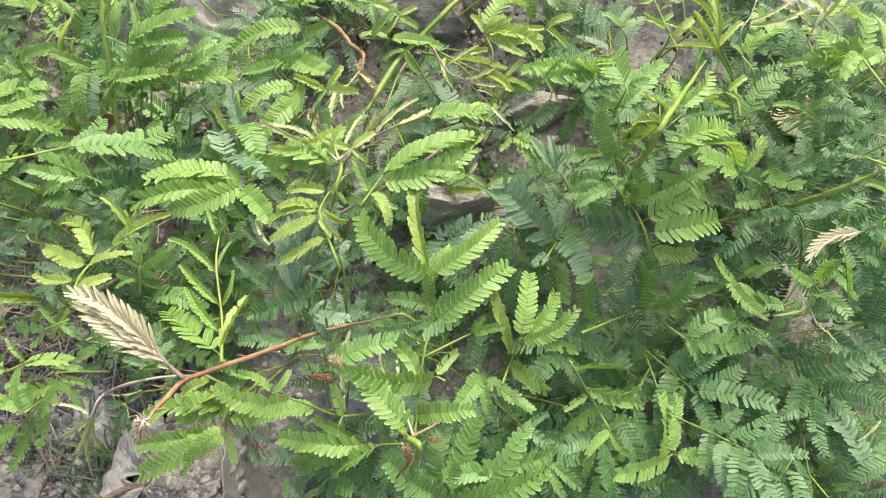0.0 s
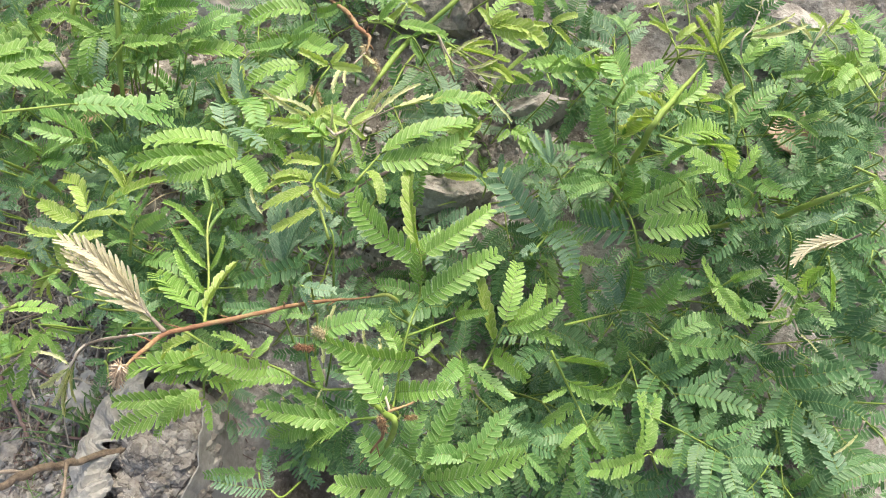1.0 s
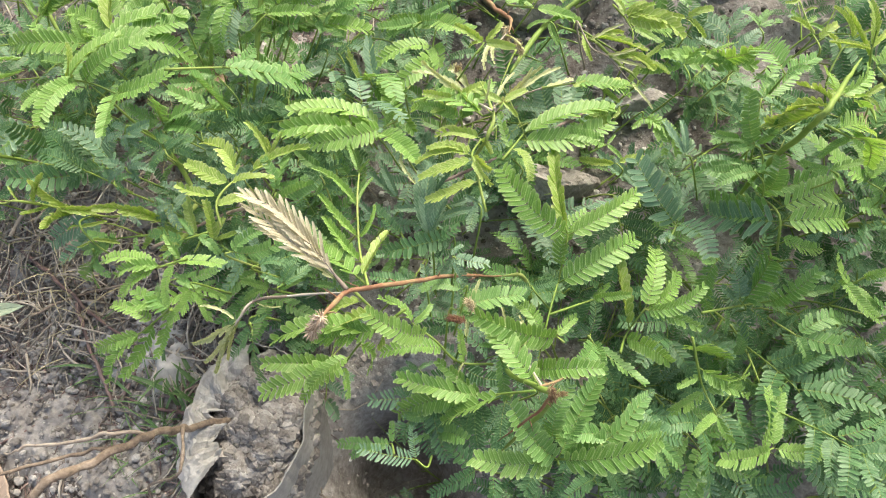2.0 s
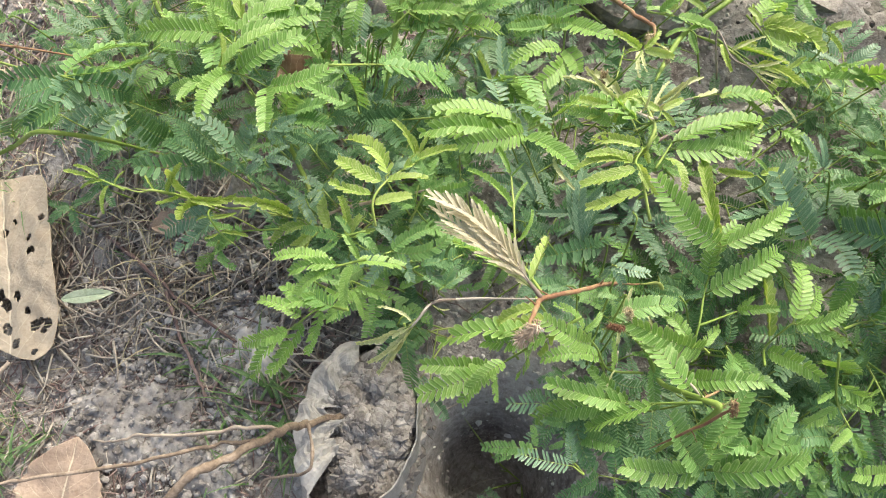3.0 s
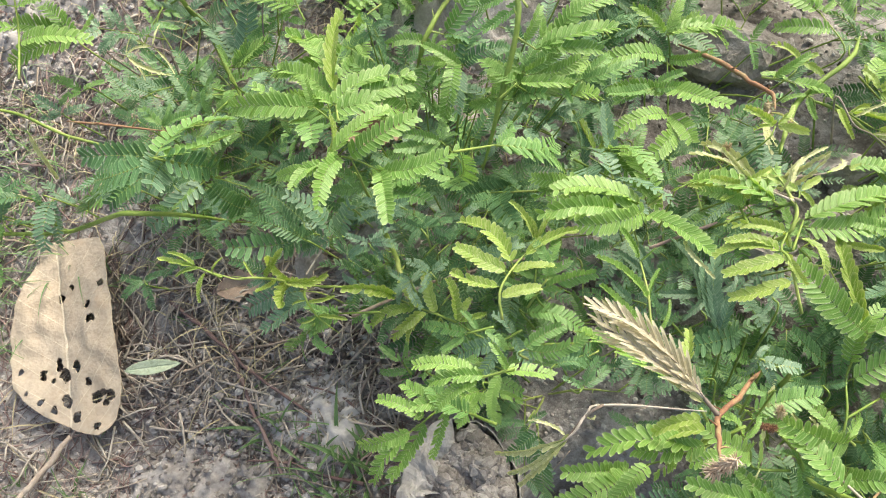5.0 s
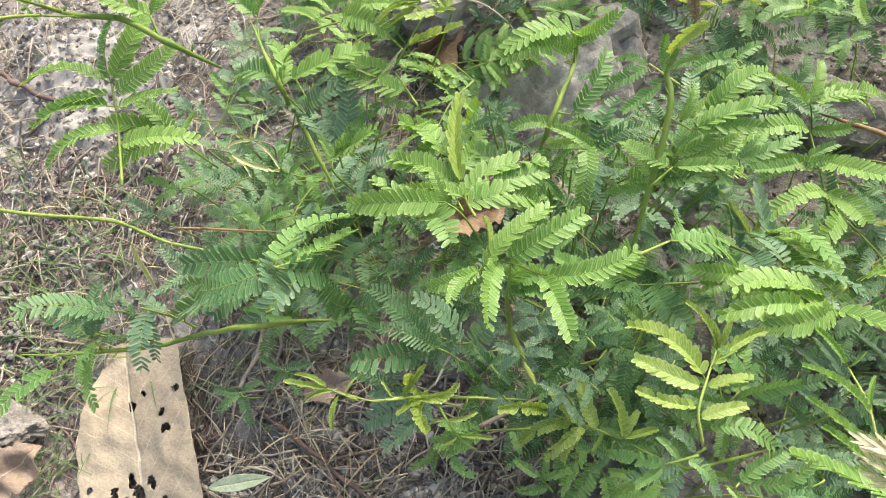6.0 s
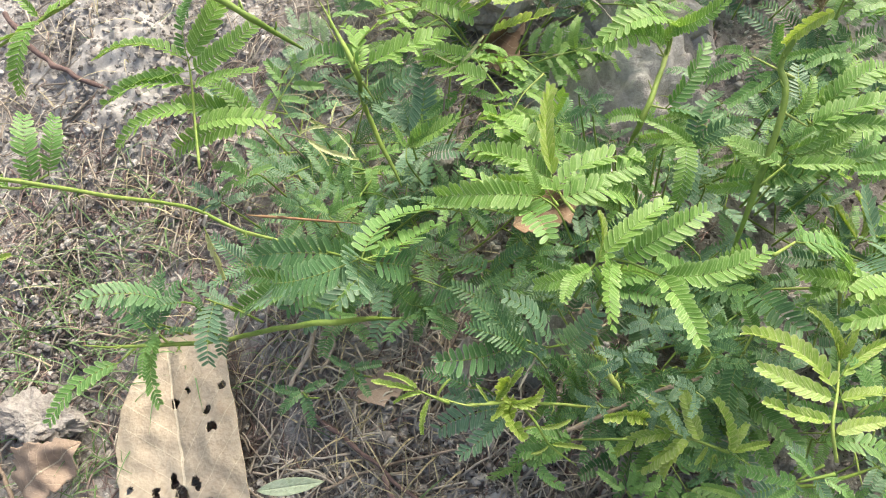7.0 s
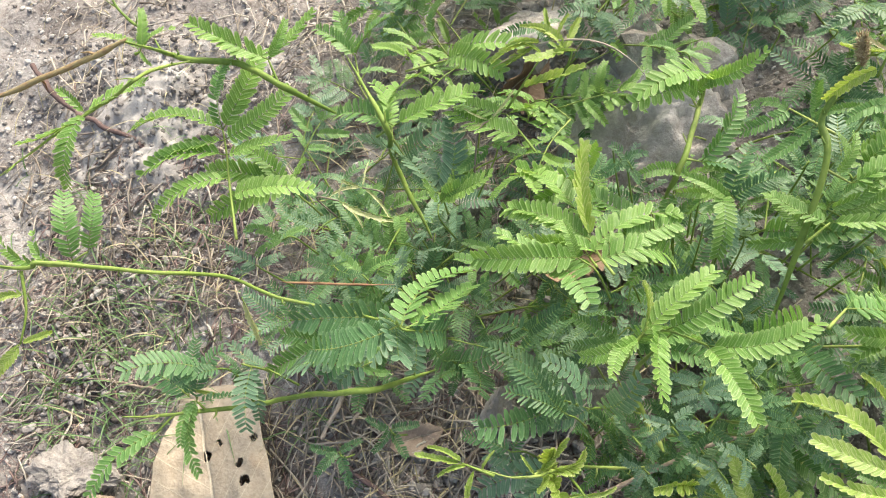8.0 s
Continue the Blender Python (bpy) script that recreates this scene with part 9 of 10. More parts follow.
def soil_bag(cx, cy, rx, ry, foot, rim):
    """An old open plant bag of grey film, slumped and full of earth, with a torn flap turned in at its rim."""
    root = new("soil_bag")
    tagged(root, "torn grey plastic plant bag full of crumbly earth", "bag")

    def wall(u, v):
        a = 2 * math.pi * u
        c, d = math.cos(a), math.sin(a)
        top = rim + 0.006 * noise.noise(Vector((c * 2, d * 2, 3.0))) + 0.003 * noise.noise(Vector((c * 6, d * 6, 8.0))) + 0.006 * max(0.0, -c)
        q = Vector((c * 2.2, d * 2.2, v * 1.6))
        out = 1.0 + 0.20 * (1.0 - v) * max(0.0, c) + 0.10 * math.sin(math.pi * v) + 0.16 * (crease(q) - 0.35) * (0.45 if c > 0.3 else 1.0)
        return Vector((cx + rx * c * out, cy + ry * d * out, foot + (top - foot) * v))

    def flap(u, v):
        a = radians(108 + 132 * u)
        c, d = math.cos(a), math.sin(a)
        edge = wall(a / (2 * math.pi), 1.0)
        torn = 1.0 + 0.5 * noise.noise(Vector((u * 7, 2.0, 5.0)))
        q = Vector((u * 5, v * 2.2, 4.0))
        p = edge + Vector((-c * rx, -d * ry, 0.0)) * 0.62 * v * torn
        p.z += 0.003 * math.sin(math.pi * min(1.0, v * 1.3)) + 0.001 * v + 0.006 * (crease(q) - 0.3) * min(1.0, v * 3)
        return p

    film("wall", wall, 34, 120, root, "smooth weathered grey film wall")
    film("flap", flap, 16, 48, root, "crumpled torn flap of grey film")


soil_bag(-0.136, 0.150, 0.0285, 0.043, -0.085, 0.066)
stone((-0.236, 0.240, 0.012), (0.026, 0.016, 0.016), (10, 0, 10), 8, STONE, "flat grey stone beside the plant's foot", 0.25)
stone((-0.200, 0.290, 0.050), (0.034, 0.016, 0.034), (-12, 6, 25), 11, STONE, "brownish grey slab of stone standing behind stems", 0.16)
stone((-0.245, 0.282, 0.040), (0.016, 0.012, 0.024), (0, 10, 40), 12, STONE_PALE, "small pale stone standing on edge", 0.2)
stone((0.000, 0.304, 0.086), (0.034, 0.020, 0.028), (16, 0, 0), 14, STONE_PALE, "rough tan-grey stone between the plants", 0.2, 5)
stone((-0.165, 0.478, 0.112), (0.050, 0.032, 0.042), (0, 5, 15), 17, STONE_PALE, "large rough pale grey rock behind the plants", 0.4)
stone((-0.240, 0.500, 0.120), (0.045, 0.035, 0.030), (0, 5, 60), 18, STONE_PALE, "pale crumbling rock on the bank", 0.4)
stone((0.000, 0.425, 0.120), (0.040, 0.025, 0.034), (0, 0, 10), 20, STONE_PALE, "pale grey rock among the stems", 0.25)
stone((0.098, 0.450, 0.125), (0.042, 0.026, 0.026), (0, 6, -15), 21, STONE_PALE, "pale flat stone among the stems", 0.25)
stone((0.054, 0.352, 0.108), (0.026, 0.014, 0.014), (10, 0, 5), 23, STONE_PALE, "pale flat stone lying on the bank", 0.2)
stone((0.172, 0.400, 0.125), (0.040, 0.022, 0.020), (10, 0, -25), 24, STONE_PALE, "pale stone showing between leaves", 0.25)
stone((0.156, 0.212, 0.056), (0.024, 0.016, 0.015), (12, 0, 10), 26, STONE, "brownish stone in the shade of the leaves", 0.2)
stone((-0.172, 0.372, 0.092), (0.036, 0.022, 0.020), (8, 0, 20), 28, STONE_PALE, "weathered pale grey rock on the bank", 0.35)
stone((-0.120, 0.330, 0.085), (0.022, 0.016, 0.016), (8, 0, 50), 29, STONE, "small grey rock on the bank", 0.3)
stone((-0.481, 0.233, 0.001), (0.022, 0.017, 0.015), (0, 0, 20), 31, CRUMB_HEAP, "crumbling grey lump of dry earth", 0.5, 5)
stone((-0.325, 0.400, 0.075), (0.012, 0.010, 0.010), (0, 0, 0), 35, STONE, "small rounded grey pebble", 0.15)
stone((-0.275, 0.395, 0.082), (0.014, 0.010, 0.011), (0, 0, 50), 36, STONE_PALE, "small pale pebble on the bank", 0.2)


def build_clods(name, mat, label, heaps, seed):
    """Crumbly earth: rough clods in heaps; each heap: middle, spread, count, height."""
    verts, faces = [], []
    r = random.Random(seed)
    for cx, cy, sx, sy, count, lift in heaps:
        for _ in range(count):
            x, y = r.gauss(cx, sx), r.gauss(cy, sy)
            near = math.exp(-0.5 * ((x - cx) / sx) ** 2 - 0.5 * ((y - cy) / sy) ** 2)
            size = 0.0005 + 0.0026 * r.random() ** 5
            lump(verts, faces, (x, y, ground_at(x, y) + lift * near * r.uniform(0.5, 1.0) + size * 0.2), size, r, 0.85)
    tagged(new(name, mesh_of(name, verts, faces, [mat], smooth=False)), label, "soil", "", "stuff")


build_clods("earth_clods", CRUMB, "heaps of crumbly grey-brown earth clods", ((-0.225, 0.225, 0.035, 0.022, 1200, 0.006), (-0.05, 0.262, 0.03, 0.018, 500, 0.01), (-0.36, 0.15, 0.05, 0.05, 700, 0.002), (-0.18, 0.36, 0.05, 0.03, 600, 0.01), (0.08, 0.40, 0.09, 0.05, 600, 0.01), (-0.27, 0.235, 0.03, 0.03, 600, 0.004), (-0.50, 0.30, 0.04, 0.05, 2600, 0.004)), 21)
build_clods("pale_earth", CRUMB_PALE, "whitish crumbling dried earth in patches", ((-0.133, 0.150, 0.008, 0.011, 900, 0.060), (-0.285, 0.150, 0.034, 0.026, 1000, 0.010), (-0.228, 0.128, 0.026, 0.020, 800, 0.010), (-0.265, 0.205, 0.04, 0.035, 2600, 0.005), (-0.21, 0.26, 0.03, 0.02, 500, 0.006), (-0.225, 0.205, 0.030, 0.025, 2000, 0.006), (-0.30, 0.235, 0.03, 0.03, 1300, 0.003), (-0.50, 0.32, 0.045, 0.05, 900, 0.003), (-0.200, 0.150, 0.014, 0.012, 400, 0.004), (-0.22, 0.47, 0.05, 0.035, 1200, 0.012),
                                                                                         (-0.50, 0.45, 0.05, 0.05, 3200, 0.006), (-0.49, 0.240, 0.022, 0.018, 260, 0.004), (-0.18, 0.365, 0.03, 0.02, 500, 0.012), (-0.43, 0.36, 0.03, 0.03, 500, 0.003)), 22)


def mound(cx, cy, rx, ry, lift, seed, label, mat=CRUMB_PALE, step=0.0011, ragged=1.0):
    """A patch of caked, crumbling earth: a low uneven heap whose rim dips under the soil."""
    verts, faces = [], []
    nx, ny = int(2.6 * rx / step), int(2.6 * ry / step)
    off = Vector((seed * 5.1, seed * 2.3, 0.0))
    for j in range(ny + 1):
        for i in range(nx + 1):
            u, v = 2.6 * (i / nx - 0.5), 2.6 * (j / ny - 0.5)
            x, y = cx + u * rx, cy + v * ry
            q = Vector((x, y, 0.0)) + off
            rim = u * u + v * v + ragged * (0.9 * noise.noise(q * 45.0) + 0.4 * noise.noise(q * 130.0))
            rise = lift * max(-0.6, 1.0 - rim) ** 1 if rim > 1.0 else lift * (1.0 - rim) ** 0.6
            crumble = 0.0015 * noise.noise(q * 70.0) + 0.0016 * noise.noise(q * 210.0) + 0.0012 * noise.noise(q * 430.0)
            verts.append((x, y, ground_at(x, y) + rise + crumble - 0.001))
    for j in range(ny):
        for i in range(nx):
            k = j * (nx + 1) + i
            faces.append((k, k + 1, k + nx + 2, k + nx + 1))
    tagged(new("earth_mound", mesh_of("earth_mound", verts, faces, [mat])), label, "soil")


def crumb_heap(cx, cy, rx, ry, lift, count, seed, label):
    """A steep heap of loose crumbs: clods heaped over a dome."""
    r = random.Random(seed)
    verts, faces = [], []
    for _ in range(count):
        w, k = r.uniform(0, 6.28), r.random() ** 0.6
        x, y = cx + math.cos(w) * k * rx, cy + math.sin(w) * k * ry
        top = lift * (1.0 - 0.45 * k ** 4) * (1.0 + 0.18 * noise.noise(Vector((x, y, seed)) * 90.0))
        size = 0.0008 + 0.0040 * r.random() ** 4
        lump(verts, faces, (x, y, height(x, y) + top - size * 0.2), size, r, 0.9)
    tagged(new("earth_heap", mesh_of("earth_heap", verts, faces, [CRUMB_HEAP], smooth=False)), label, "soil", "", "stuff")


crumb_heap(-0.134, 0.147, 0.029, 0.044, 0.060, 7500, 4, "heap of grey crumbly earth filling the bag")
mound(-0.282, 0.152, 0.046, 0.030, 0.008, 1, "low mound of ash-white caked earth on the bank")
mound(-0.226, 0.130, 0.030, 0.021, 0.008, 2, "low mound of pale crumbling earth beside a twig")
mound(-0.135, 0.149, 0.027, 0.042, 0.052, 3, "caked grey earth inside the bag", CRUMB_HEAP, 0.001, 0.3)
mound(-0.222, 0.200, 0.040, 0.026, 0.007, 6, "patch of pale crumbling earth under the sprigs")
mound(-0.505, 0.450, 0.065, 0.050, 0.006, 4, "patch of whitish caked earth on the bank", CRUMB_PALE, 0.0016)
mound(-0.168, 0.448, 0.055, 0.036, 0.030, 9, "bank of crumbling grey earth against a rock", STONE_PALE, 0.0016, 0.6)


# ---- dry leaves ----
def dry_material(name, low, high, spot):
    mat, n, l, bsdf = material(name)
    uv, xyz = n.new("ShaderNodeUVMap"), n.new("ShaderNodeSeparateXYZ")
    l.new(uv.outputs["UV"], xyz.inputs[0])
    geo = n.new("ShaderNodeNewGeometry")
    big, small = node(n, "TexNoise", Scale=26.0, Detail=5.0, Roughness=0.6), node(n, "TexNoise", Scale=420.0, Detail=4.0)
    for tex in (big, small):
        l.new(geo.outputs["Position"], tex.inputs["Vector"])
    base = mixed(n, l, "MIX", ramp(n, l, big.outputs["Fac"], [(0.3, (0, 0, 0)), (0.7, (1, 1, 1))]), low, high)
    base = mixed(n, l, "MULTIPLY", 0.35, base, ramp(n, l, small.outputs["Fac"], [(0.3, (0.6, 0.55, 0.48)), (0.6, (1, 1, 1))]))
    stain = node(n, "TexNoise", Scale=75.0, Detail=4.0, Roughness=0.7)
    l.new(geo.outputs["Position"], stain.inputs["Vector"])
    base = mixed(n, l, "MIX", ramp(n, l, stain.outputs["Fac"], [(0.60, (0, 0, 0)), (0.72, (0.55, 0.55, 0.55))]), base, spot)
    across = maths(n, l, "ABSOLUTE", maths(n, l, "SUBTRACT", xyz.outputs["Y"], 0.5))
    rib = maths(n, l, "LESS_THAN", across, 0.012)
    slant = maths(n, l, "ADD", maths(n, l, "MULTIPLY", xyz.outputs["X"], 9.0), maths(n, l, "MULTIPLY", across, -5.0))
    side = maths(n, l, "LESS_THAN", maths(n, l, "FRACT", slant), 0.05)
    veins = maths(n, l, "MAXIMUM", rib, maths(n, l, "MULTIPLY", side, 0.45))
    base = mixed(n, l, "MIX", maths(n, l, "MULTIPLY", veins, 0.5), base, (0.72, 0.64, 0.48))
    l.new(base, bsdf.inputs["Base Color"])
    bsdf.inputs["Roughness"].default_value = 0.6
    bsdf.inputs["Specular IOR Level"].default_value = 0.3
    bump = node(n, "Bump", Strength=0.5, Distance=0.0012)
    l.new(maths(n, l, "ADD", maths(n, l, "MULTIPLY", veins, 0.5), small.outputs["Fac"]), bump.inputs["Height"])
    l.new(bump.outputs["Normal"], bsdf.inputs["Normal"])
    return mat


DRY_PALE = dry_material("dry_leaf_pale", (0.37, 0.30, 0.22), (0.48, 0.41, 0.32), (0.34, 0.25, 0.17))
DRY_BROWN = dry_material("dry_leaf_brown", (0.15, 0.095, 0.06), (0.30, 0.20, 0.13), (0.16, 0.09, 0.05))
DRY_PINK = dry_material("dry_leaf_pinkish", (0.24, 0.17, 0.13), (0.42, 0.33, 0.26), (0.22, 0.14, 0.10))
FRESH_PALE = dry_material("leaf_silvery", (0.30, 0.38, 0.24), (0.44, 0.50, 0.36), (0.24, 0.30, 0.16))


def width_at(table, u):
    for (a, wa), (b, wb) in zip(table, table[1:]):
        if u <= b:
            t = (u - a) / (b - a)
            return wa + (wb - wa) * t
    return table[-1][1]


def blade_leaf(foot, tip, up, left, right, holes, mat, label, wave=0.004, cup=0.05, cells=(270, 150), thick=0.0004, seed=1, name="dry_leaf", curl=0.0, ragged_edge=0.0, rib=(0.02, 0.95)):
    """A broad leaf from foot to tip. left, right: half widths along it; holes: (along, across, radius), eaten right through."""
    foot, tip, up = Vector(foot), Vector(tip), Vector(up).normalized()
    x = (tip - foot)
    long = x.length
    x.normalize()
    z = (up - x * up.dot(x)).normalized()
    y = z.cross(x)
    nu, nv = cells
    off = Vector((seed * 3.7, seed * 1.3, 0))
    verts, uvs, place = [], [], []
    for i in range(nu + 1):
        u = i / nu
        torn = 1.0 + ragged_edge * (noise.noise(Vector((u * 6, seed, 0))) + 0.6 * noise.noise(Vector((u * 19, seed, 3))))
        wl, wr = width_at(left, u) * torn, width_at(right, u) * (2.0 - torn)
        for j in range(nv + 1):
            across = -wr + (wl + wr) * j / nv
            v = across / max(0.001, wl, wr)
            q = Vector((u * long, across, 0))
            rise = wave * noise.noise(q * 28 + off) + 0.35 * wave * noise.noise(q * 90 + off) + cup * abs(across) - curl * u * u * long - 0.0006 * (1 - min(1, abs(v) * 12))
            verts.append(foot + x * q.x + y * across + z * rise)
            uvs.append((u, 0.5 + 0.5 * v))
            place.append(q)
    faces = []
    for i in range(nu):
        for j in range(nv):
            k = i * (nv + 1) + j
            c = (place[k] + place[k + nv + 2]) / 2
            ragged = 0.0011 * noise.noise(c * 320 + off) + 0.0008 * noise.noise(c * 800 + off)
            if any((c - Vector((hu * long, ha, 0))).length + ragged < hr * 1.22 for hu, ha, hr in holes):
                continue
            faces.append((k, k + 1, k + nv + 2, k + nv + 1))
    ob = new(name, mesh_of(name, verts, faces, [mat], None, uvs))
    shell = ob.modifiers.new("thickness", "SOLIDIFY")
    shell.thickness, shell.offset = thick, 0
    line = []
    for i in range(int(rib[0] * nu), int(rib[1] * nu) + 1, max(1, nu // 30)):
        row = range(i * (nv + 1), (i + 1) * (nv + 1))
        line.append(verts[min(row, key=lambda k: abs(place[k].y))] - z * thick * 0.1)
    rv, rf = [], []
    tube(rv, rf, line, long * 0.0034, long * 0.0016, 6, None, 0.15)
    part("midrib", mesh_of("midrib", rv, rf, [mat], None, [(0.5, 0.5)] * len(rv)), ob)
    return tagged(ob, label, "leaf")


HOLES = ((0.725, -0.0114, 0.0016), (0.696, -0.0014, 0.0022), (0.614, -0.0225, 0.0022), (0.538, -0.0242, 0.0024), (0.690, -0.034, 0.0018), (0.400, 0.0069, 0.0022), (0.372, 0.0060, 0.0024),
         (0.348, 0.0177, 0.0016), (0.372, 0.0180, 0.0016), (0.355, -0.0077, 0.0024), (0.330, -0.0090, 0.0020), (0.333, 0.0022, 0.0030), (0.310, 0.0010, 0.0024), (0.315, 0.0105, 0.0012), (0.252, -0.0153, 0.0020),
         (0.406, 0.0314, 0.0016), (0.173, -0.0195, 0.0032), (0.185, -0.0240, 0.0020), (0.160, -0.0288, 0.0026), (0.135, -0.0250, 0.0018), (0.194, 0.0012, 0.0026), (0.215, 0.0030, 0.0018), (0.113, -0.0051, 0.0028),
         (0.232, 0.0182, 0.0016), (0.045, -0.0180, 0.0020), (0.178, 0.0101, 0.0018), (0.292, 0.0277, 0.0011))
blade_leaf((-0.3682, 0.1682, -0.0099), (-0.4229, 0.2868, 0.0191), (-0.25, -0.35, 1.0), ((0, -0.019), (0.03, -0.009), (0.064, -0.0017), (0.161, 0.0166), (0.25, 0.028), (0.337, 0.0363), (0.46, 0.0395), (0.587, 0.039), (0.742, 0.0325), (0.863, 0.0217), (0.94, 0.014), (1.0, 0.009)),
           ((0, 0.019), (0.015, 0.0255), (0.045, 0.0305), (0.149, 0.036), (0.321, 0.039), (0.535, 0.040), (0.706, 0.0385), (0.865, 0.0390), (0.917, 0.0365), (0.975, 0.0144), (1.0, 0.001)), HOLES, DRY_PALE,
           "large pale tan dry leaf, riddled with insect holes, lying on soil", 0.005, 0.03, rib=(0.42, 0.97))
OVAL = ((0, 0.001), (0.1, 0.45), (0.3, 0.9), (0.5, 1.0), (0.75, 0.75), (0.92, 0.32), (1.0, 0.02))


def oval(width):
    return tuple((u, w * width) for u, w in OVAL)


def litter_leaf(foot, tip, up, width, mat, label, seed, wave=0.006, cup=0.25, curl=0.0, name="dry_leaf", torn=0.45):
    return blade_leaf(foot, tip, up, oval(width), oval(width * 0.92), (), mat, label, wave * 1.6, cup, (44, 24), 0.0004, seed, name, curl, torn)


litter_leaf((-0.305, 0.070, -0.030), (-0.3075, 0.1345, -0.006), (0, -0.2, 1), 0.030, DRY_PINK, "pinkish brown dry leaf lying on soil", 3, 0.004, 0.1, 0.0, "dry_leaf", 0.08)
litter_leaf((-0.482, 0.196, -0.012), (-0.450, 0.226, 0.002), (0.2, -0.3, 1), 0.016, DRY_PINK, "curled pale brown dry leaf on the soil", 4, 0.012, 0.5)
litter_leaf((-0.3421, 0.2080, 0.018), (-0.3075, 0.2150, 0.026), (0.1, -0.5, 1), 0.0046, FRESH_PALE, "small silvery green lance-shaped leaf on litter", 5, 0.001, 0.2, 0.0, "fallen_leaf", 0.0)
litter_leaf((-0.226, 0.336, 0.100), (-0.194, 0.346, 0.116), (0.2, -0.7, 1), 0.011, DRY_BROWN, "curled brown dry leaf caught among stems", 6, 0.012, 0.8, 0.3)
litter_leaf((-0.258, 0.452, 0.112), (-0.230, 0.460, 0.136), (0.2, -1, 0.4), 0.013, DRY_BROWN, "curled reddish brown dry leaf against a rock", 8, 0.014, 0.8, 0.3)
litter_leaf((0.155, 0.352, 0.128), (0.205, 0.312, 0.112), (0, -0.4, 1), 0.012, DRY_PINK, "torn pale brown dry leaf on a stone", 9, 0.010, 0.5)
litter_leaf((-0.300, 0.262, 0.030), (-0.272, 0.272, 0.036), (0.3, -0.5, 1), 0.009, DRY_PINK, "small dry leaf on the soil", 11, 0.006, 0.4)
litter_leaf((-0.420, 0.118, -0.030), (-0.385, 0.128, -0.020), (0.3, -0.5, 1), 0.012, DRY_PINK, "small dry leaf on the soil", 12, 0.006, 0.4)


# ---- twigs and straws ----
def kinked(points, size):
    """The line of a dead twig, with small bends and knees."""
    r = random.Random(int(abs(points[0][0]) * 1e5) + 1)
    line = smooth_line(points, 5)
    return [p if i in (0, len(line) - 1) else p + Vector((r.uniform(-1, 1), r.uniform(-1, 1), r.uniform(-1, 1))) * size * 0.55 for i, p in enumerate(line)]


def stick(name, points, r0, r1, mat, label, category="twig", side=(), knots=0.34):
    ob = new(name, tube_mesh(name, kinked(points, r0), r0, r1, mat, 8, 4, knots))
    tagged(ob, label, category)
    for pts, a, b in side:
        part("side_twig", tube_mesh("side_twig", kinked(pts, a), a, b, mat, 6, 4, knots), ob)
    return ob


stick("twig", [(-0.128, 0.160, 0.060), (-0.1405, 0.155, 0.064), (-0.1565, 0.141, 0.084), (-0.1610, 0.1295, 0.1080), (-0.1760, 0.1140, 0.1170), (-0.1920, 0.0980, 0.1200), (-0.2200, 0.060, 0.070), (-0.240, 0.030, -0.045)], 0.0017, 0.0019, TWIG, "forked grey-brown twig leaning on the soil bag", "twig",
      [([(-0.1600, 0.1310, 0.1060), (-0.1750, 0.1273, 0.1130), (-0.2090, 0.1255, 0.0870), (-0.2420, 0.1280, 0.0600), (-0.2580, 0.1260, 0.0450), (-0.300, 0.135, -0.010)], 0.0010, 0.0005),
       ([(-0.1680, 0.1230, 0.1120), (-0.1912, 0.1205, 0.1000), (-0.2215, 0.1085, 0.0984), (-0.2690, 0.0950, 0.0900), (-0.2900, 0.0900, 0.0750), (-0.335, 0.080, -0.035)], 0.0010, 0.0007),
       ([(-0.1540, 0.1385, 0.0960), (-0.1480, 0.1180, 0.0980), (-0.1760, 0.1160, 0.0600), (-0.180, 0.110, 0.004)], 0.0008, 0.0005)])
stick("twig", [(-0.410, 0.112, -0.030), (-0.3909, 0.137, -0.022), (-0.3731, 0.173, -0.012)], 0.0021, 0.0018, TWIG, "pale brown twig lying under a dry leaf")
stick("twig", [(-0.2786, 0.2233, 0.021), (-0.2661, 0.205, 0.018), (-0.2489, 0.1815, 0.012), (-0.236, 0.166, 0.008)], 0.0014, 0.0009, TWIG_DARK, "thin reddish twig on the soil")
stick("twig", [(-0.5998, 0.490, 0.088), (-0.5698, 0.4654, 0.0785), (-0.5379, 0.4489, 0.0746), (-0.5047, 0.4374, 0.0715), (-0.478, 0.420, 0.062)], 0.0022, 0.0014, TWIG_DARK, "dark brown twig lying across pale soil")
stick("twig", [(-0.330, 0.255, 0.022), (-0.290, 0.232, 0.024), (-0.262, 0.215, 0.022), (-0.225, 0.198, 0.022)], 0.0014, 0.0008, TWIG_DARK, "thin reddish twig on the soil")
stick("twig", [(-0.310, 0.215, 0.012), (-0.280, 0.228, 0.022), (-0.240, 0.240, 0.030)], 0.0009, 0.0006, TWIG, "thin grey twig on the litter")
stick("twig", [(-0.352, 0.332, 0.052), (-0.330, 0.293, 0.040), (-0.338, 0.262, 0.028)], 0.0016, 0.0012, TWIG, "brown dead stalk lying on litter")
stick("twig", [(-0.330, 0.330, 0.052), (-0.318, 0.290, 0.040), (-0.322, 0.270, 0.034)], 0.0012, 0.0009, STRAW, "pale dead stalk lying on litter")
stick("twig", [(-0.398, 0.410, 0.072), (-0.386, 0.380, 0.064), (-0.394, 0.340, 0.048)], 0.0011, 0.0008, STRAW, "pale dead stalk lying on litter")
stick("twig", [(-0.365, 0.300, 0.060), (-0.350, 0.330, 0.075), (-0.345, 0.350, 0.085)], 0.0016, 0.0012, STRAW, "bent pale dead stalk standing in litter")
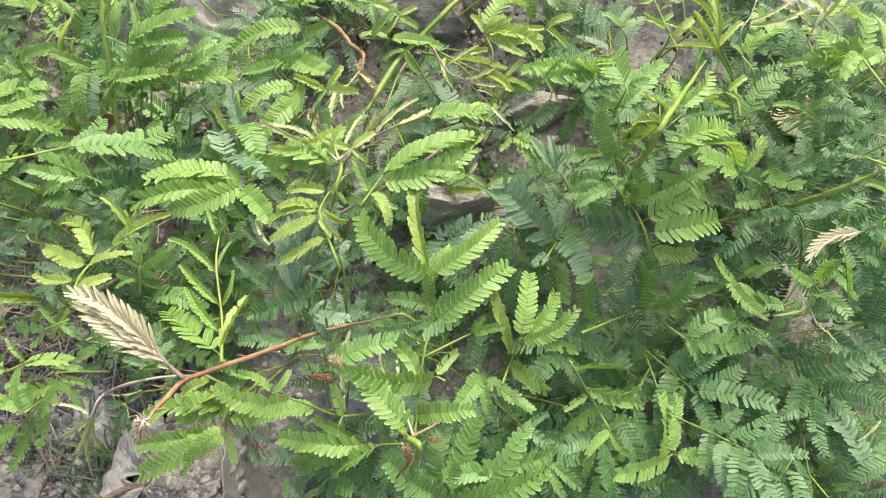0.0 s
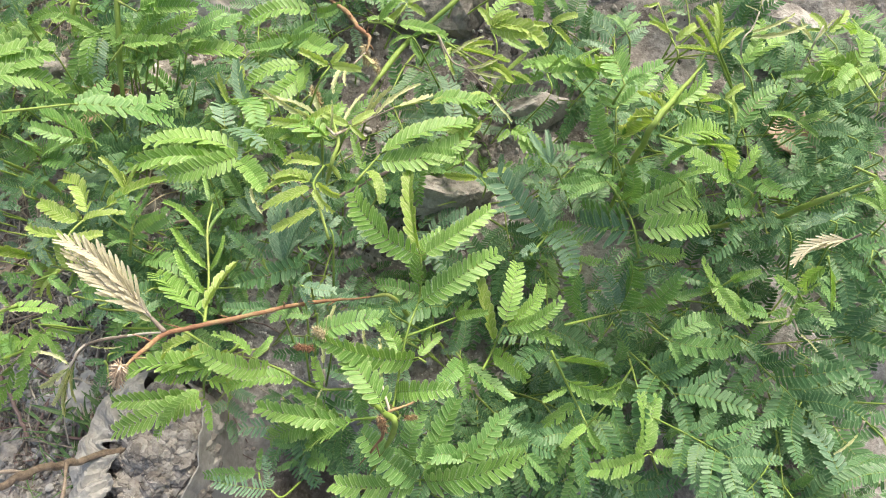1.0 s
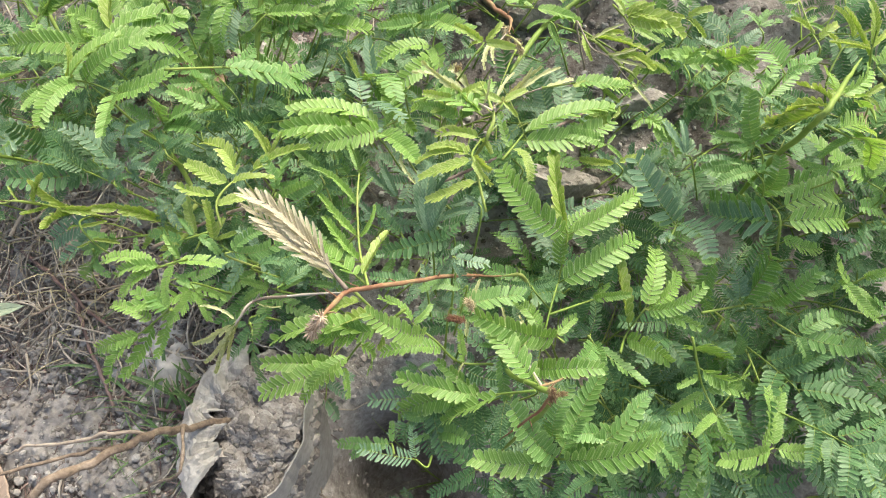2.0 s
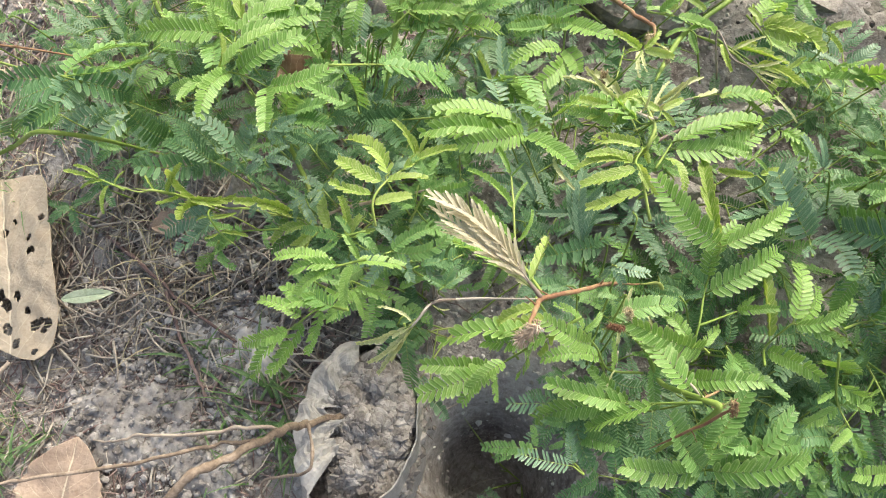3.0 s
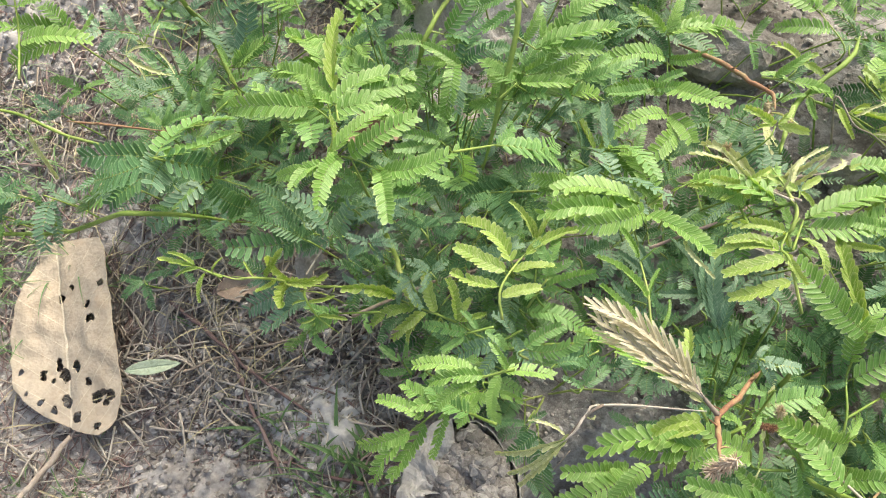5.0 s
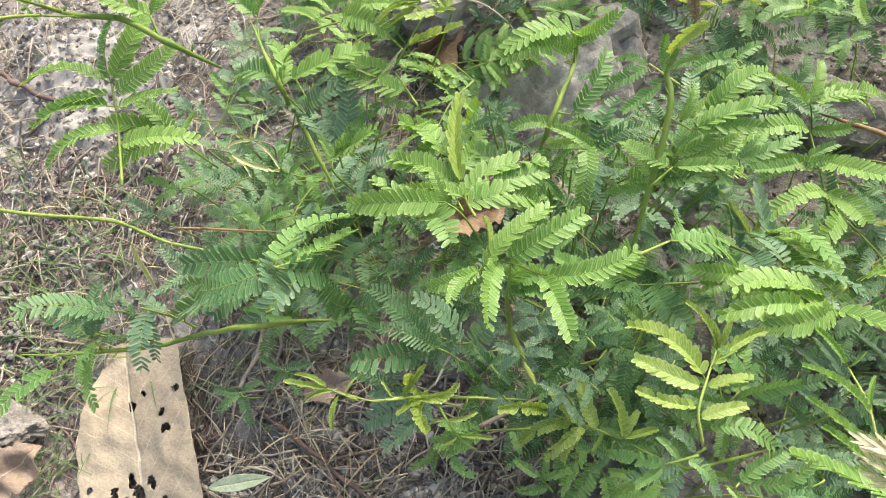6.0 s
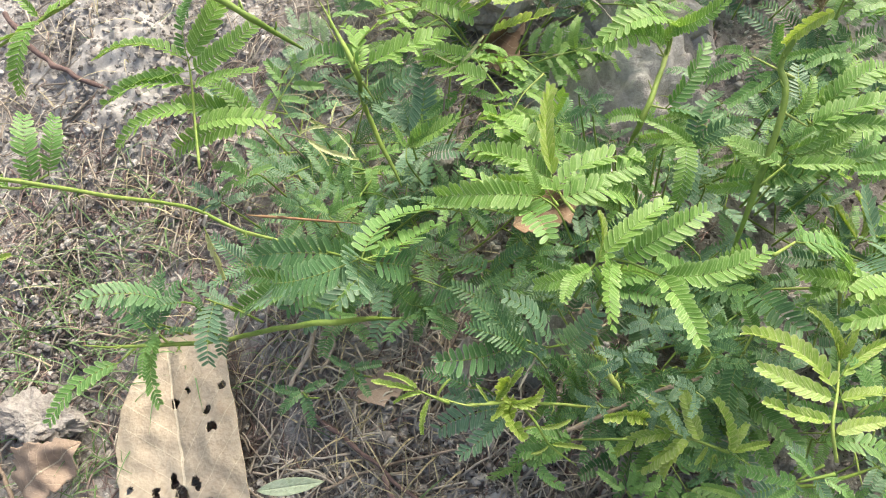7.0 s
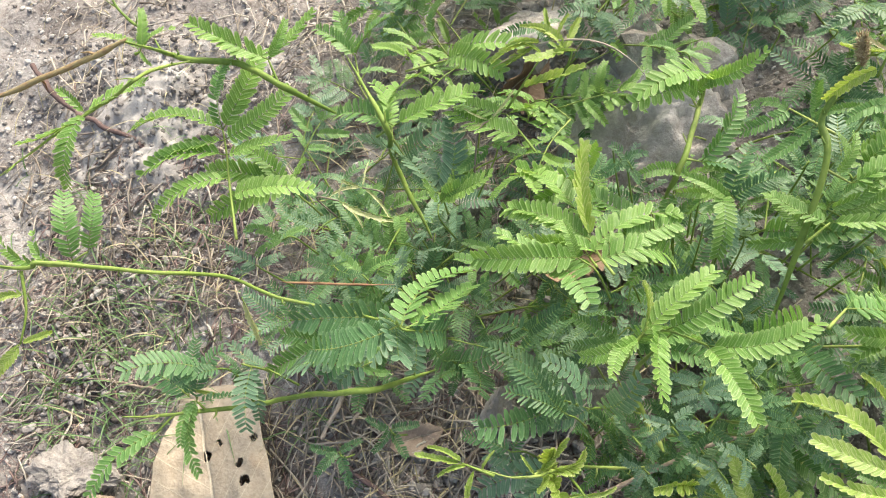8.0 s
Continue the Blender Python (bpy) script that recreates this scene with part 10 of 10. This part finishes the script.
stick("twig", [(-0.470, 0.180, -0.016), (-0.490, 0.200, -0.012), (-0.512, 0.222, -0.010)], 0.0014, 0.0010, TWIG, "pale brown twig lying on soil")
stick("twig", [(0.020, 0.330, 0.125), (-0.020, 0.300, 0.118), (-0.055, 0.285, 0.105)], 0.0010, 0.0008, TWIG_DARK, "thin reddish twig beneath the plants")
stick("twig", [(-0.20, 0.225, 0.10), (-0.16, 0.245, 0.112), (-0.12, 0.262, 0.115)], 0.0009, 0.0007, TWIG, "thin dry twig beneath the plants")
for k in range(14):
    r = random.Random(60 + k)
    x, y, w = r.uniform(-0.50, -0.20), r.uniform(0.12, 0.40), r.uniform(0, math.pi)
    if -0.47 < x < -0.32 and 0.15 < y < 0.30:
        x += 0.17
    pts = []
    for s in (-0.5, -0.15, 0.2, 0.5):
        px, py = x + math.cos(w) * s * 0.07 + r.uniform(-0.003, 0.003), y + math.sin(w) * s * 0.07 + r.uniform(-0.003, 0.003)
        pts.append((px, py, ground_at(px, py) + 0.003 + r.uniform(0, 0.003)))
    stick("twig", pts, r.uniform(0.0007, 0.0013), 0.0005, r.choice((TWIG, TWIG_DARK, STRAW)), "thin dead twig among the litter")


def build_straw():
    """Fine dead stems and rootlets, strewn too thick to count."""
    r = random.Random(5)
    verts, faces = [], []
    for _ in range(4200):
        x, y = r.uniform(-0.60, -0.08), r.uniform(0.05, 0.56)
        if x > -0.2 and r.random() < 0.7:
            continue
        if noise.noise(Vector((x * 11, y * 11, 9.0))) < r.uniform(-0.55, 0.25):
            continue
        w, long, bend = r.gauss(1.0, 1.1), r.uniform(0.006, 0.042), r.uniform(-0.6, 0.6)
        line = []
        for s in (0, 0.33, 0.66, 1.0):
            px, py = x + math.cos(w + bend * s) * long * s, y + math.sin(w + bend * s) * long * s
            line.append(Vector((px, py, ground_at(px, py) + 0.0012 + r.uniform(0, 0.005))))
        thick = 0.00024 + 0.0006 * r.random() ** 2
        tube(verts, faces, line, thick, thick * 0.7, 4)
    for _ in range(420):
        x, y = r.uniform(-0.36, -0.17), r.uniform(0.18, 0.30)
        w, long, bend = r.gauss(0.9, 1.2), r.uniform(0.010, 0.038), r.uniform(-0.5, 0.5)
        line = []
        for s in (0, 0.33, 0.66, 1.0):
            px, py = x + math.cos(w + bend * s) * long * s, y + math.sin(w + bend * s) * long * s
            line.append(Vector((px, py, ground_at(px, py) + 0.003 + r.uniform(0, 0.006))))
        thick = 0.0003 + 0.0006 * r.random() ** 2
        tube(verts, faces, line, thick, thick * 0.7, 4)
    tagged(new("straw_litter", mesh_of("straw_litter", verts, faces, [STRAW])), "thin dead straw and rootlets strewn over the soil", "litter", "", "stuff")
    verts, faces = [], []
    for _ in range(3200):
        x, y = r.uniform(-0.56, -0.12), r.uniform(0.06, 0.46)
        w, long, bend = r.uniform(0, 6.28), r.uniform(0.006, 0.035), r.uniform(-0.9, 0.9)
        line = []
        for s in (0, 0.33, 0.66, 1.0):
            px, py = x + math.cos(w + bend * s) * long * s, y + math.sin(w + bend * s) * long * s
            line.append(Vector((px, py, ground_at(px, py) + 0.001 + r.uniform(0, 0.003))))
        thick = 0.0002 + 0.0005 * r.random() ** 2
        tube(verts, faces, line, thick, thick * 0.7, 4)
    tagged(new("twig_litter", mesh_of("twig_litter", verts, faces, [TWIG_DARK])), "fine reddish brown twigs and bark bits on soil", "litter", "", "stuff")


build_straw()


# ---- grass ----
def blades(name, spots, mat, label, seed, long=(0.015, 0.04), wide=0.0011, flat=0.5):
    r = random.Random(seed)
    verts, faces, uvs = [], [], []
    for cx, cy, spread, count in spots:
        for _ in range(count):
            x, y = r.gauss(cx, spread), r.gauss(cy, spread)
            w, size = r.uniform(0, 6.28), r.uniform(*long)
            d, side = Vector((math.cos(w), math.sin(w), 0)), Vector((-math.sin(w), math.cos(w), 0))
            lean, base = r.uniform(flat, 1.6), Vector((x, y, ground_at(x, y) - 0.001))
            first, half = len(verts), wide * r.uniform(0.5, 1.2) * 0.5
            for k in range(6):
                s = k / 5
                p = base + d * (size * s * lean * (0.4 + 0.6 * s)) / 1.3 + Vector((0, 0, size * s * (1.15 - 0.75 * s * min(lean, 1.3)) * 0.8))
                p.z = max(p.z, ground_at(p.x, p.y) + 0.0015)
                for v in (-1, 0, 1):
                    verts.append(p + side * (v * half * (1 - s ** 2.5)) + Vector((0, 0, abs(v) * half * 0.4)))
                    uvs.append((s * 0.8, 0.5 + 0.5 * v))
            for k in range(5):
                for v in range(2):
                    q = first + k * 3 + v
                    faces.append((q, q + 1, q + 4, q + 3))
    tagged(new(name, mesh_of(name, verts, faces, [mat], None, uvs)), label, "grass", "", "stuff")


blades("green_grass", ((-0.365, 0.120, 0.02, 46), (-0.400, 0.105, 0.025, 30), (-0.225, 0.175, 0.012, 22), (-0.195, 0.150, 0.014, 34), (-0.262, 0.190, 0.010, 10), (-0.468, 0.330, 0.035, 50), (-0.440, 0.300, 0.03, 45), (-0.49, 0.29, 0.03, 60), (-0.455, 0.215, 0.012, 40),
                       (-0.479, 0.309, 0.03, 45), (-0.472, 0.344, 0.03, 35), (-0.45, 0.27, 0.02, 60), (-0.50, 0.265, 0.02, 40), (-0.54, 0.36, 0.05, 80), (-0.44, 0.39, 0.04, 60), (-0.475, 0.185, 0.02, 30), (-0.345, 0.275, 0.015, 26), (-0.26, 0.40, 0.04, 40)), GRASS, "thin short green grass on the soil", 8)
blades("grass_tuft", ((-0.203, 0.168, 0.010, 26), (-0.188, 0.150, 0.010, 18), (-0.248, 0.190, 0.006, 7), (-0.360, 0.118, 0.014, 22)), GRASS, "tuft of broader green grass blades beside a bag", 12, (0.02, 0.042), 0.0026, 0.3)
blades("dry_grass", ((-0.47, 0.33, 0.06, 50), (-0.38, 0.36, 0.05, 110), (-0.33, 0.29, 0.025, 60), (-0.30, 0.42, 0.05, 80), (-0.42, 0.13, 0.04, 60), (-0.28, 0.25, 0.03, 60), (-0.53, 0.45, 0.06, 80), (-0.20, 0.33, 0.05, 60)), GRASS_DRY, "wisps of dry straw-coloured grass on the soil", 9, (0.015, 0.045), 0.0009, 0.9)


# ---- buds ----
def bud(plant, at, way, size, mat, label):
    """A small furry knot of overlapping scales at a shoot's end."""
    r = random.Random(int(abs(at[0]) * 1e5) + 3)
    verts, faces = [], []
    way = Vector(way).normalized()
    line = [Vector(at) + way * size * s for s in (-0.42, -0.2, 0.0, 0.2, 0.4)]
    tube(verts, faces, line, size * 0.12, size * 0.09, 7, None, 0.3, True)
    for _ in range(220):
        out = Vector((r.uniform(-1, 1), r.uniform(-1, 1), r.uniform(-1, 1))).normalized()
        root = Vector(at) + way * size * r.uniform(-0.42, 0.40) + out * size * 0.06
        d = (way * r.uniform(-0.2, 1.2) + out * r.uniform(0.5, 1.2)).normalized()
        tube(verts, faces, [root, root + d * size * 0.14, root + d * size * r.uniform(0.18, 0.26) + way * size * 0.05], size * 0.022, size * 0.006, 4)
    return part("bud", mesh_of("bud", verts, faces, [mat]), plant, label)


bud(plants[1], (-0.0729, 0.1398, 0.2198), (-0.4, -0.2, -0.8), 0.0105, BUD_PINK, "furry pinkish brown bud")
bud(plants[2], (-0.0358, 0.1715, 0.1698), (-1, 0, 0.1), 0.007, STEM_RED, "pinkish bud")
bud(plants[2], (-0.0312, 0.1775, 0.1700), (-0.3, 0, 0.8), 0.008, BUD, "furry brown bud")
bud(plants[2], (-0.0015, 0.1416, 0.1854), (0.2, -0.3, -0.6), 0.007, STEM_RED, "reddish knot")
bud(plants[1], (-0.0481, 0.2777, 0.1886), (-0.2, 0.2, 0.9), 0.009, BUD, "furry brown bud")
bud(plants[7], (-0.0302, 0.3010, 0.1926), (0.2, -0.5, -0.8), 0.009, BUD, "withered bud")
bud(plants[0], (-0.1379, 0.3302, 0.2441), (-0.3, 0.2, 0.9), 0.01, BUD, "furry brown bud")
bud(plants[0], (-0.1370, 0.3292, 0.2426), (-0.3, 0.2, 0.9), 0.008, BUD, "furry brown bud")
bud(plants[2], (0.0047, 0.1523, 0.1580), (1, 0, 0.3), 0.005, STEM_RED, "reddish bud")
bud(plants[1], (-0.0239, 0.2913, 0.1956), (0.3, -0.3, -0.5), 0.007, BUD, "withered bud")
